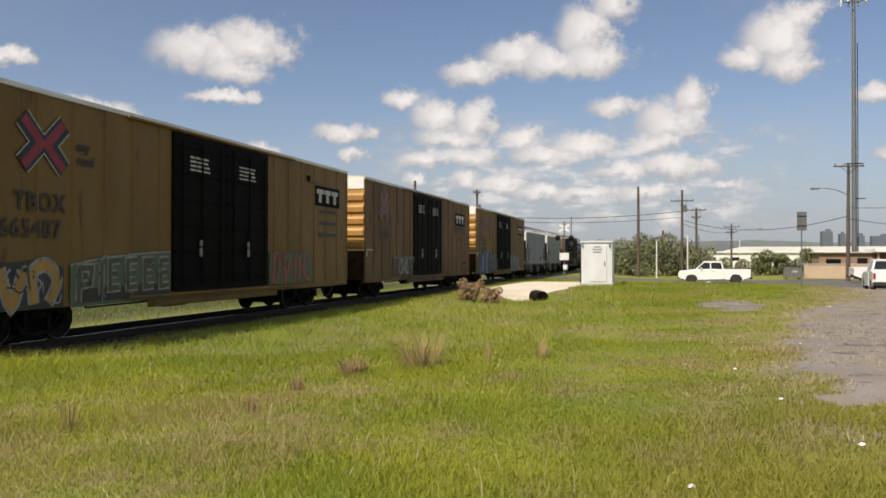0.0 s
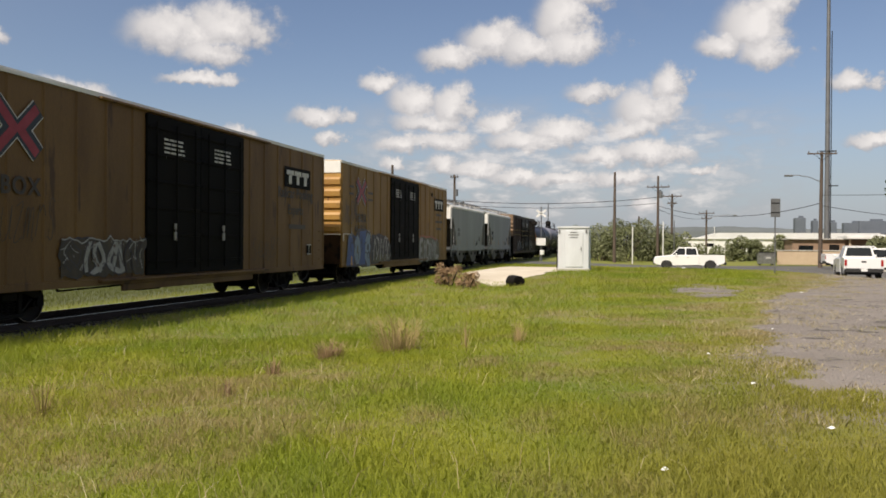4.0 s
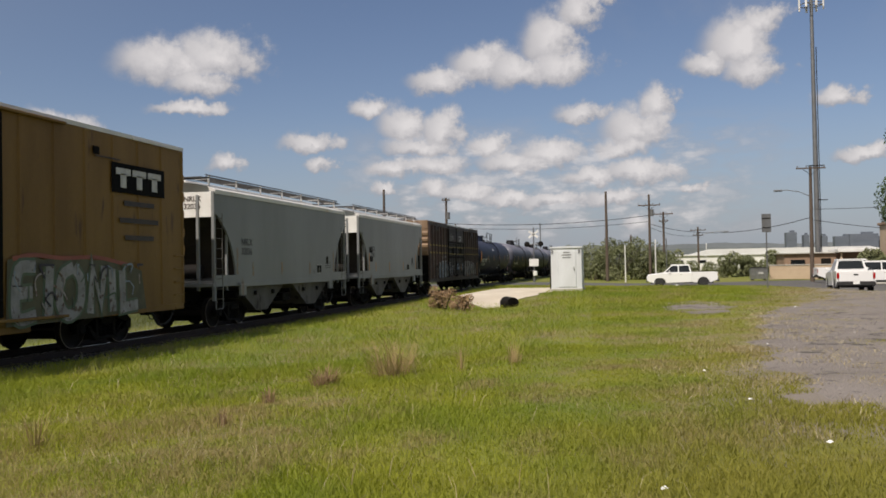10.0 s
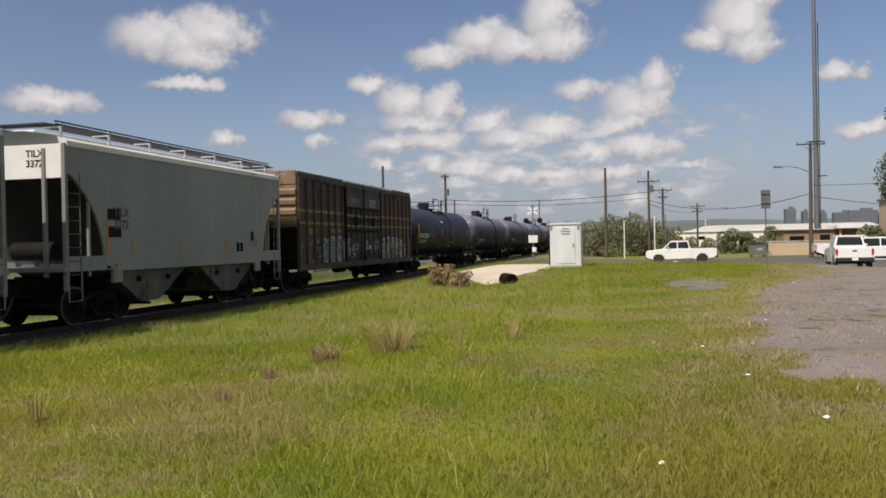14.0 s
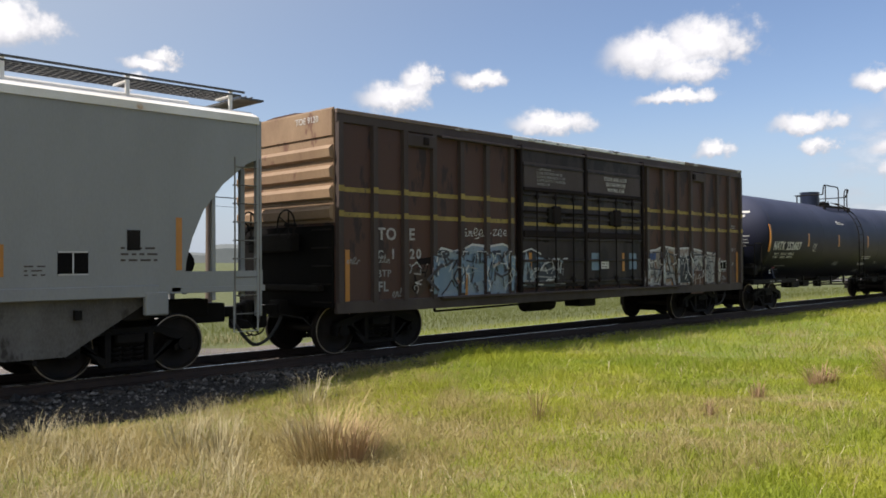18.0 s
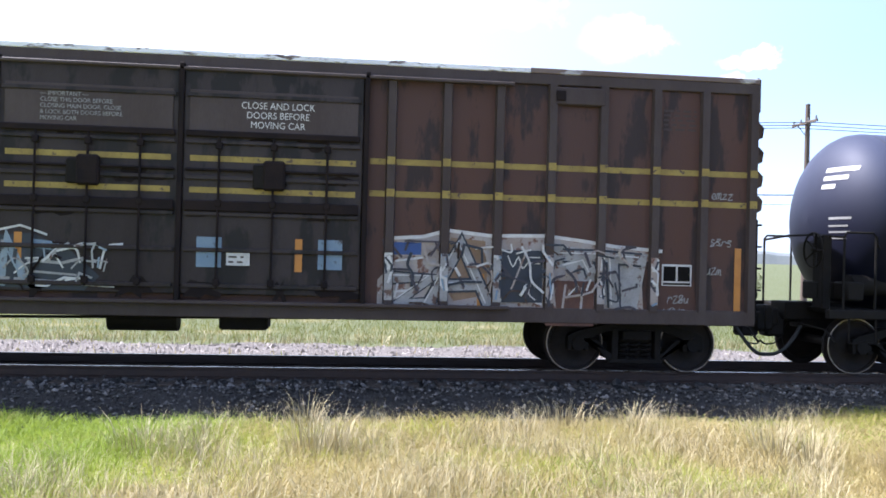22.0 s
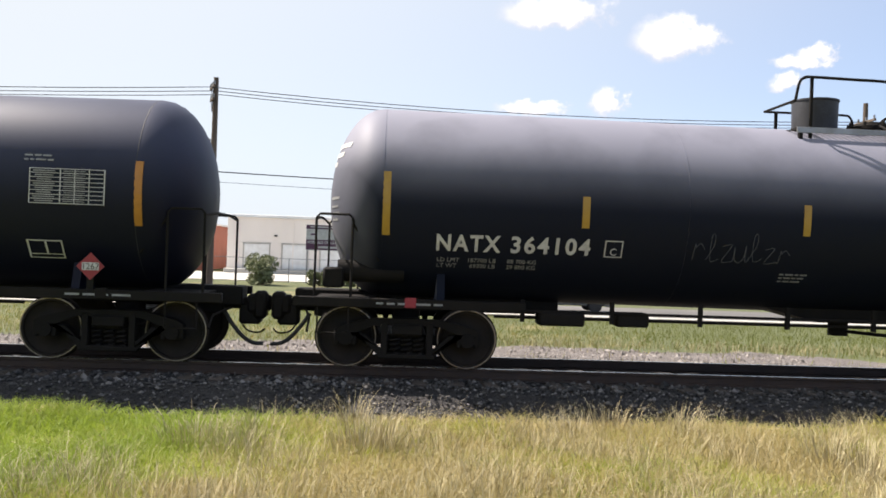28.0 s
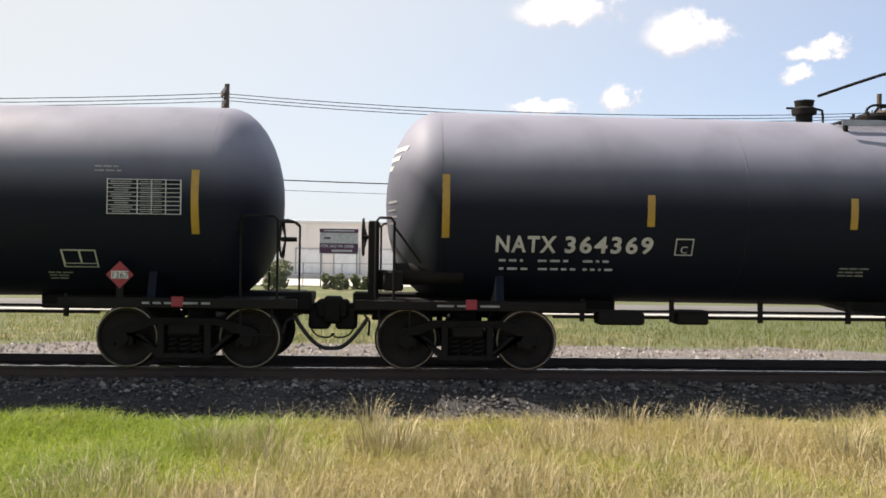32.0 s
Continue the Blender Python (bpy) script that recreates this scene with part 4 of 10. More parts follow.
MAT["palestones"] = island_material("pale_crushed_stone", [(0.09, 0.082, 0.076), (0.13, 0.115, 0.105), (0.19, 0.17, 0.16), (0.34, 0.31, 0.29)], 0.9)


def bed_z(x, y):
    return np.interp(np.asarray(x) - TRACK_X, [-3.1, -1.75, -0.75, 0.75, 1.75, 3.1], [-0.60, -0.22, -0.18, -0.18, -0.22, -0.60])


def shoulder_z(x, y):
    return np.maximum(bed_z(x, y), ground_z(x, y))


tagged(patch_sheet("far_shoulder", MAT["paleballast"], lambda y: np.interp(y, [-45, 8, 16, 60], [-18.5, -18.5, -16.2, -16.2]) + 0.35 * np.sin(1.3 * y) + 0.2 * np.sin(3.7 * y), lambda y: -15.3 + 0 * y, -45.0, 60.0, 0.5, 0.02, 4), "pale crushed-stone strip along the far side of the track", "ballast", kind="structure")
stone_field("ballast_stones", 9000, -12.4, -10.1, -9.0, 11.0, shoulder_z, 0.026, "loose grey ballast stones along the near shoulder")
stone_field("ballast_stones", 7500, -18.3, -15.2, -16.0, 9.0, shoulder_z, 0.038, "loose pale ballast stones along the far shoulder", MAT["palestones"])
stone_field("ballast_stones", 3500, -13.0, -12.3, -9.0, 20.0, bed_z, 0.034, "loose grey ballast stones beside the rail")
stone_field("gravel_stones", 5200, 1.9, 8.0, 7.0, 26.0, lambda x, y: np.where(x > lot_edge(y) + 0.1, ground_z(x, y) + 0.02, -9.0), 0.018, "loose gravel on the lot", MAT["palestones"])


# ---- grass ----
def blades(name, x, y, z, height, width, lean, label, mat, two=True):
    """Bent tapering blades, one mesh."""
    n = len(x)
    a = rng.uniform(0, 2 * np.pi, n)
    dx, dy = np.cos(a) * width / 2, np.sin(a) * width / 2
    b = rng.uniform(0, 2 * np.pi, n)
    lx, ly = np.cos(b) * lean * height, np.sin(b) * lean * height
    if two:
        v = np.empty((n, 5, 3))
        v[:, 0] = np.stack([x - dx, y - dy, z], 1)
        v[:, 1] = np.stack([x + dx, y + dy, z], 1)
        v[:, 2] = np.stack([x - dx * 0.7 + lx * 0.35, y - dy * 0.7 + ly * 0.35, z + height * 0.6], 1)
        v[:, 3] = np.stack([x + dx * 0.7 + lx * 0.35, y + dy * 0.7 + ly * 0.35, z + height * 0.6], 1)
        v[:, 4] = np.stack([x + lx, y + ly, z + height * (1 - 0.25 * lean)], 1)
        k = 5 * np.arange(n)[:, None]
        tri = np.concatenate([k + (0, 1, 3), k + (0, 3, 2), k + (2, 3, 4)], 1).reshape(-1, 3)
    else:
        v = np.empty((n, 3, 3))
        v[:, 0] = np.stack([x - dx, y - dy, z], 1)
        v[:, 1] = np.stack([x + dx, y + dy, z], 1)
        v[:, 2] = np.stack([x + lx, y + ly, z + height], 1)
        tri = (3 * np.arange(n)[:, None] + np.array([0, 1, 2])).reshape(-1, 3)
    v = v.reshape(-1, 3)
    me = bpy.data.meshes.new(name)
    me.vertices.add(len(v))
    me.vertices.foreach_set("co", v.astype(np.float32).ravel())
    me.loops.add(len(tri) * 3)
    me.loops.foreach_set("vertex_index", tri.astype(np.int32).ravel())
    me.polygons.add(len(tri))
    me.polygons.foreach_set("loop_start", (3 * np.arange(len(tri))).astype(np.int32))
    me.update(calc_edges=True)
    me.materials.append(mat)
    return tagged(new(name, me), label, "grass", kind="stuff")


def clumpy(x, y, s):
    return 0.5 + 0.25 * np.sin(x * 1.7 * s + 1.3 * np.sin(y * 1.1 * s)) + 0.25 * np.sin(y * 2.3 * s + 1.7 * np.sin(x * 0.9 * s + 2))


def lawn_points(count, r0, r1, a0, a1, power):
    u = rng.uniform(0, 1, count)
    r = (r0 ** power + u * (r1 ** power - r0 ** power)) ** (1 / power)
    a = np.radians(rng.uniform(a0, a1, count))
    return -np.sin(a) * r, np.cos(a) * r, r


def on_turf(x, y):
    gap = x - lot_edge(y)
    # turf breaks up into ragged islands towards the lot
    patchy = 0.55 * clumpy(x * 0.8, y * 0.75, 1.0) + 0.33 * clumpy(y * 1.1 + 3, x * 0.9, 1.7) + 0.12 * clumpy(x, y, 4.0)
    patchy = patchy + 0.02 * rng.normal(size=len(x))
    bare = (patchy < np.interp(gap, [-3.0, -0.8, -0.2, 0.4, 1.6, 4.5], [0.0, 0.16, 0.34, 0.55, 0.64, 0.84])) & (y > 7.0) & (y < 58)
    bare |= ((x - 2.0) / 1.3) ** 2 + ((y - 30.4) / 3.9) ** 2 < -0.95 + 2.5 * patchy + 0.3 * rng.uniform(-1, 1, len(x))
    pad = (y > 39.5) & (y < 52.5) & (x < -4.7) & (x > -9.3)
    edge = np.interp(y, [-7, -4.5, -2.5, 0, 5, 7.5, 10, 60], [-11.3, -11.0, -10.3, -10.35, -10.6, -11.1, -12.05, -12.15])
    return (x > edge + 0.45 * rng.uniform(-1, 1, len(x)) ** 3 + 0.25 * (clumpy(y, x, 1.9) - 0.5)) & ~bare & ~pad & (y < 73)


def lay(name, count, r0, r1, a0, a1, power, h, w, label, two):
    x, y, r = lawn_points(count, r0, r1, a0, a1, power)
    keep = on_turf(x, y)
    x, y, r = x[keep], y[keep], r[keep]
    tall = np.clip((-x - 5.0) / 4.5, 0, 1) * np.clip((16 - y) / 8, 0, 1)
    height = h * (0.55 + 0.8 * clumpy(x, y, 1.0)) * rng.uniform(0.5, 1.25, len(x)) * (1 + 0.9 * tall)
    height *= 1 - 0.55 * np.clip((x - lot_edge(y) + 6.0) / 4.0, 0, 1) * np.clip((y - 7) / 5, 0, 1)
    width = w * (0.6 + 0.045 * r) * rng.uniform(0.7, 1.3, len(x))
    return blades(name, x, y, np.maximum(ground_z(x, y), np.where(x < -10.6, bed_z(x, y), -9)) - 0.01, height, width, rng.uniform(0.3, 1.1, len(x)) + tall * rng.uniform(0.0, 1.0, len(x)), label, MAT["grass"], two)


MAT["stalk"] = island_material("dry_stalk", [(0.20, 0.155, 0.075), (0.35, 0.29, 0.155), (0.48, 0.42, 0.26), (0.22, 0.20, 0.09)], 0.8)
lay("grass", 420000, 4.2, 17.0, -17, 121, 0.95, 0.105, 0.0085, "green and straw-coloured grass, uneven and unmown", True)
lay("grass", 190000, 15.0, 74.0, -19, 46, 0.75, 0.16, 0.010, "green grass with dry patches reaching to the road", False)
lay("grass", 150000, 9.0, 52.0, -24, 3, 0.8, 0.10, 0.010, "short worn turf in ragged patches at the edge of the lot", False)
x, y, r = lawn_points(42000, 5.5, 12.5, 58, 122, 1.0)
keep = on_turf(x, y) & (x < -4.5) & (y > -2.8 - 0.4 * (x + 7)) & (rng.uniform(0, 1, len(x)) < clumpy(x, y, 1.6) ** 1.5)
x, y = x[keep], y[keep]
blades("dry_grass", x, y, np.maximum(ground_z(x, y), np.where(x < -10.6, bed_z(x, y), -9)) - 0.01, rng.uniform(0.20, 0.50, len(x)), 0.0035 * rng.uniform(0.7, 1.3, len(x)), rng.uniform(0.2, 1.4, len(x)), "tall thin straw stalks standing over the turf beside the track", MAT["stalk"], True)
x, y, r = lawn_points(16000, 5.0, 26.0, -8, 60, 1.1)
keep = on_turf(x, y) & (rng.uniform(0, 1, len(x)) < clumpy(x, y, 0.9) ** 2 * np.clip((1.0 - x) / 5.0, 0.12, 1))
x, y = x[keep], y[keep]
blades("dry_grass", x, y, ground_z(x, y) - 0.01, rng.uniform(0.12, 0.30, len(x)), 0.005 * rng.uniform(0.7, 1.3, len(x)), rng.uniform(0.3, 1.5, len(x)), "thin pale straw strands scattered through the lawn", MAT["stalk"], True)
y = 8.0 + 40.0 * rng.uniform(0, 1, 26000) ** 1.2
x = lot_edge(y) + rng.normal(0.3, 1.1, len(y))
keep = (clumpy(x, y, 1.3) * 0.6 + clumpy(y, x, 2.9) * 0.4 + 0.05 * rng.normal(size=len(x)) > 0.52) & (x < 16)
x, y = x[keep], y[keep]
blades("dry_grass", x, y, ground_z(x, y) + 0.015, rng.uniform(0.03, 0.10, len(x)), 0.010 * rng.uniform(0.7, 1.3, len(x)), rng.uniform(0.4, 1.4, len(x)), "short dry tan grass along the edge of the lot", MAT["stalk"], False)
x, y = rng.uniform(-19.9, -18.1, 5000), rng.uniform(-18, 12, 5000)
keep = rng.uniform(0, 1, len(x)) < clumpy(x, y, 1.3)
x, y = x[keep], y[keep]
blades("dry_grass", x, y, ground_z(x, y) - 0.01, rng.uniform(0.15, 0.38, len(x)), 0.008 * rng.uniform(0.7, 1.3, len(x)), rng.uniform(0.2, 0.8, len(x)), "tan seed grass along the far edge of the ballast", MAT["stalk"], True)
x, y = rng.uniform(-36, -16.0, 80000), rng.uniform(-24, 60, 80000)
keep = (x < -18.6) | ((y > 9) & (x < -17.9)) | ((y > 15) & (x < -16.4)) | (rng.uniform(0, 1, len(x)) < 0.22 * clumpy(x, y, 2.0))
x, y = x[keep], y[keep]
blades("grass", x, y, ground_z(x, y) - 0.01, 0.16 * rng.uniform(0.5, 1.3, len(x)), 0.018 * rng.uniform(0.7, 1.4, len(x)), rng.uniform(0.1, 0.6, len(x)), "bright green verge beyond the track", MAT["grass"], False)


# ---- the train ----
WHEEL_R = 0.457
WHEELSETS, CARS = [], []

wheel_profile = [(0.0, 0.05), (0.0, 0.14), (0.02, 0.16), (0.05, 0.30), (0.02, 0.39), (-0.01, 0.40), (-0.01, WHEEL_R - 0.004), (0.0, WHEEL_R), (0.09, WHEEL_R + 0.004), (0.10, WHEEL_R + 0.028), (0.125, WHEEL_R + 0.022), (0.13, 0.39), (0.09, 0.36), (0.10, 0.16), (0.13, 0.12), (0.13, 0.05)]


def wheelset_meshes():
    w = Shape()
    for side in (1, -1):
        w.lathe([(side * (0.84 - a), r) for a, r in wheel_profile], "x", 40)
    w.rod((-0.98, 0, 0), (0.98, 0, 0), 0.075, 12)
    caps = Shape()
    for side in (1, -1):
        caps.rod((side * 0.98, 0, 0), (side * 1.10, 0, 0), 0.11, 14)
        for k in range(3):
            a = 2 * math.pi * k / 3
            caps.rod((side * 1.10, 0.06 * math.cos(a), 0.06 * math.sin(a)), (side * 1.125, 0.06 * math.cos(a), 0.06 * math.sin(a)), 0.022, 6)
    rim = Shape()
    for side in (1, -1):
        rim.lathe([(side * 0.852, WHEEL_R - 0.022), (side * 0.8535, WHEEL_R - 0.012), (side * 0.850, WHEEL_R - 0.003)], "x", 40)
    rim.f = [f for f in rim.f if len(f) == 4]
    return w.mesh("wheelset", MAT["wheel"]), caps.mesh("bearing_cap", MAT["steel"]), rim.mesh("wheel_rim", MAT["rim"])


WHEEL_MESHES = wheelset_meshes()


def side_frame_mesh(side):
    s = Shape()
    x0, x1 = (0.95, 1.09) if side > 0 else (-1.09, -0.95)
    half = 0.914
    o = side * 0.004
    # compression member, tension member, columns and the pads over the axle boxes
    s.prism([(-half - 0.16, 0.58), (-half - 0.06, 0.64), (-0.50, 0.76), (0.50, 0.76), (half + 0.06, 0.64), (half + 0.16, 0.58), (half + 0.14, 0.52), (half - 0.12, 0.53), (0.46, 0.66), (-0.46, 0.66), (-half + 0.12, 0.53), (-half - 0.14, 0.52)], "x", x0, x1)
    for k, d in enumerate((-1, 1)):
        s.prism([(d * (half - 0.02), 0.54), (d * (half - 0.18), 0.54), (d * 0.52, 0.30), (d * 0.40, 0.17), (d * 0.30, 0.17), (d * 0.30, 0.26), (d * 0.44, 0.34), (d * 0.62, 0.52)], "x", x0 + o, x1 + o)
        s.box((x0 + x1) / 2 + 2 * o, d * 0.34, 0.46, 0.15, 0.10, 0.50, 0.01)
        s.box((x0 + x1) / 2 - o, d * (half + 0.13), 0.46, 0.14, 0.07, 0.22, 0.01)
        s.box((x0 + x1) / 2 - o, d * (half - 0.13), 0.46, 0.14, 0.07, 0.22, 0.01)
    s.box((x0 + x1) / 2, 0, 0.20, 0.17, 0.86, 0.08, 0.015)
    s.box((x0 + x1) / 2 + 2 * o, 0, 0.60, 0.22, 0.46, 0.16, 0.02)
    for y in (-half, half):
        s.rod((x0, y, WHEEL_R), (x1 + side * 0.03, y, WHEEL_R), 0.105, 14)
    for k in range(3):
        yy = -0.18 + 0.18 * k
        coil = [((x0 + x1) / 2 + 0.06 * math.cos(a), yy + 0.07 * math.sin(a), 0.24 + 0.28 * a / (2 * math.pi * 4)) for a in np.linspace(0, 2 * math.pi * 4, 29)]
        s.pipe(coil, 0.018, 5)
    return s.mesh("side_frame", MAT["steel"])


SIDE_FRAMES = [side_frame_mesh(1), side_frame_mesh(-1)]
bolster = Shape().box(0, 0, 0.60, 2.1, 0.42, 0.24, 0.02).box(0, -0.45, 0.42, 1.7, 0.12, 0.14, 0.01).box(0, 0.45, 0.42, 1.7, 0.12, 0.14, 0.01)
bolster.box(0, 0, 0.34, 1.86, 0.62, 0.34, 0.02)
bolster.rod((0, 0, 0.60), (0, 0, 0.86), 0.22, 14)
BOLSTER = bolster.mesh("truck_bolster", MAT["steel"])


def truck(parent, y):
    t = part("truck", BOLSTER, None, parent, "cast steel two-axle truck", at=pose(0, y, 0))
    for side in (0, 1):
        part("side_frame", SIDE_FRAMES[side], None, t)
    for dy in (-0.914, 0.914):
        w = part("wheelset", WHEEL_MESHES[0], None, t, "steel wheelset with worn rims", at=pose(0, dy, WHEEL_R))
        WHEELSETS.append(w)


def wheelset_join():
    """One mesh for the whole turning set: wheels, axle, caps and rims."""
    base, caps, rim = WHEEL_MESHES
    bm = bmesh.new()
    bm.from_mesh(base)
    n0 = len(bm.faces)
    bm.from_mesh(caps)
    bm.faces.ensure_lookup_table()
    n1 = len(bm.faces)
    bm.from_mesh(rim)
    bm.faces.ensure_lookup_table()
    for f in bm.faces[n0:n1]:
        f.material_index = 1
    for f in bm.faces[n1:]:
        f.material_index = 2
    bm.to_mesh(base)
    bm.free()
    base.materials.append(MAT["steel"])
    base.materials.append(MAT["rim"])
    base.shade_smooth()
    base.set_sharp_from_angle(angle=radians(38))


wheelset_join()


def smooth_line_3(pts):
    """A curved run of tube through points in space."""
    p = [Vector(q) for q in pts]
    p = [p[0] * 2 - p[1]] + p + [p[-1] * 2 - p[-2]]
    out = []
    for k in range(1, len(p) - 2):
        for j in range(4):
            u = j / 4
            out.append(0.5 * (2 * p[k] + (p[k + 1] - p[k - 1]) * u + (2 * p[k - 1] - 5 * p[k] + 4 * p[k + 1] - p[k + 2]) * u * u + (3 * p[k] - p[k - 1] - 3 * p[k + 1] + p[k + 2]) * u**3))
    return out + [p[-2]]


def coupler(parent, y, out):
    """Knuckle coupler, draft gear pocket and air hose at a car end; out is +1 or -1 along y."""
    c = Shape().box(0, y - out * 0.30, 0.86, 0.36, 0.7, 0.34, 0.02)
    c.box(0, y + out * 0.25, 0.86, 0.20, 0.55, 0.18, 0.02).box(0.02, y + out * 0.55, 0.86, 0.34, 0.26, 0.30, 0.04).box(-0.14, y + out * 0.66, 0.86, 0.12, 0.20, 0.26, 0.03)
    c.rod((0.0, y + out * 0.2, 0.80), (0.95, y + out * 0.05, 0.72), 0.018, 6)
    c.rod((0.95, y + out * 0.05, 0.72), (1.25, y + out * 0.05, 0.55), 0.018, 6)
    c.box(0.0, y + out * 0.46, 0.70, 0.30, 0.34, 0.34, 0.04).box(0.04, y + out * 0.62, 0.84, 0.36, 0.20, 0.44, 0.05)
    part("coupler", c, MAT["steel"], parent)
    hose = smooth_line_3([(0.30, y + out * 0.10, 0.74), (0.34, y + out * 0.22, 0.56), (0.34, y + out * 0.38, 0.37), (0.30, y + out * 0.54, 0.26), (0.25, y + out * 0.70, 0.24)])
    part("air_hose", Shape().pipe(hose, 0.032, 8), MAT["rubber"], parent)
    chain = smooth_line_3([(0.10, y + out * 0.30, 0.60), (0.12, y + out * 0.42, 0.44), (0.10, y + out * 0.60, 0.40), (0.06, y + out * 0.70, 0.46)])
    part("uncoupling_chain", Shape().pipe(chain, 0.014, 6), MAT["steel"], parent)


def ladder(parent, x, y0, y1, z0, z1, rungs, mat, r=0.014, rails=True, name="ladder"):
    s = Shape()
    if rails:
        for y in (y0, y1):
            s.rod((x, y, z0), (x, y, z1), r * 1.3, 6)
    for k in range(rungs):
        z = z0 + (z1 - z0) * (k + 0.5) / rungs
        if not rails:
            part(name, Shape().pipe([(x - 0.06, y0, z), (x, y0, z), (x, y1, z), (x - 0.06, y1, z)], r, 6), mat, parent)
            continue
        s.pipe([(x - 0.06, y0, z), (x, y0, z), (x, y1, z), (x - 0.06, y1, z)], r, 6)
    if rails:
        part(name, s, mat, parent)


def brake_wheel(parent, x, y, z, mat):
    s = Shape()
    ring = [(x + 0.28 * math.cos(a), y, z + 0.28 * math.sin(a)) for a in np.linspace(0, 2 * math.pi, 25)]
    s.pipe(ring, 0.016, 6)
    for k in range(5):
        a = 2 * math.pi * k / 5
        s.rod((x, y + 0.05, z), (x + 0.27 * math.cos(a), y, z + 0.27 * math.sin(a)), 0.014, 5)
    s.rod((x, y - 0.02, z), (x, y + 0.22, z), 0.035, 8)
    part("brake_wheel", s, mat, parent)


def blob(cx, cz, w, h, rnd, lumps=16, rough=0.22):
    pts = []
    for k in range(lumps):
        a = 2 * math.pi * k / lumps
        q = 1 + rnd.uniform(-rough, rough)
        # squarish letter block
        c, s = math.cos(a), math.sin(a)
        e = max(abs(c), abs(s)) ** 0.7
        pts.append((cx + w / 2 * c / e * q, cz + h / 2 * s / e * q))
    return pts


def ribbon(s, x, pts, w, lift):
    """A painted line along points (y, z) as one mitred band; each step lies a hair prouder than the last."""
    pts = [Vector(p) for p in pts]
    n = len(pts)
    rows = []
    for k, p in enumerate(pts):
        a = (p - pts[max(k - 1, 0)]).normalized() if k else (pts[1] - p).normalized()
        b = (pts[min(k + 1, n - 1)] - p).normalized() if k < n - 1 else a
        d = (a + b)
        d = d.normalized() if d.length > 0.2 else a
        side = Vector((-d.y, d.x))
        m = w / 2 / max(0.55, side.dot(Vector((-a.y, a.x))))
        rows.append((p + side * m, p - side * m))
    h = x + lift
    for k in range(n - 1):
        h += 0.00012
        (a, b), (c, d) = rows[k], rows[k + 1]
        s.add([(h, a.x, a.y), (h, b.x, b.y), (h + 0.00012, d.x, d.y), (h + 0.00012, c.x, c.y)], [(0, 1, 2, 3)])
    return s


def smooth_line(pts, n=5):
    """A rounded path through the points."""
    p = [Vector(q) for q in pts]
    p = [p[0] * 2 - p[1]] + p + [p[-1] * 2 - p[-2]]
    out = []
    for k in range(1, len(p) - 2):
        for j in range(n):
            u = j / n
            out.append(0.5 * (2 * p[k] + (p[k + 1] - p[k - 1]) * u + (2 * p[k - 1] - 5 * p[k] + 4 * p[k + 1] - p[k + 2]) * u * u + (3 * p[k] - p[k - 1] - 3 * p[k + 1] + p[k + 2]) * u**3))
    return [tuple(q) for q in out] + [tuple(p[-2])]


def bands(x, runs, w, lift):
    s = Shape()
    for k, run in enumerate(runs):
        ribbon(s, x, run, w, lift + 0.0004 * k)
    return s


def layered(name, layers, parent, label=""):
    """One mesh made of several painted layers, each with its own material."""
    v, f, idx, mats = [], [], [], []
    for shape, m in layers:
        n = len(v)
        v += shape.v
        f += [tuple(i + n for i in face) for face in shape.f]
        idx += [len(mats)] * len(shape.f)
        mats.append(m)
    me = bpy.data.meshes.new(name)
    me.from_pydata(v, [], f)
    for m in mats:
        me.materials.append(m)
    me.polygons.foreach_set("material_index", idx)
    me.update()
    return part(name, me, None, parent, label)


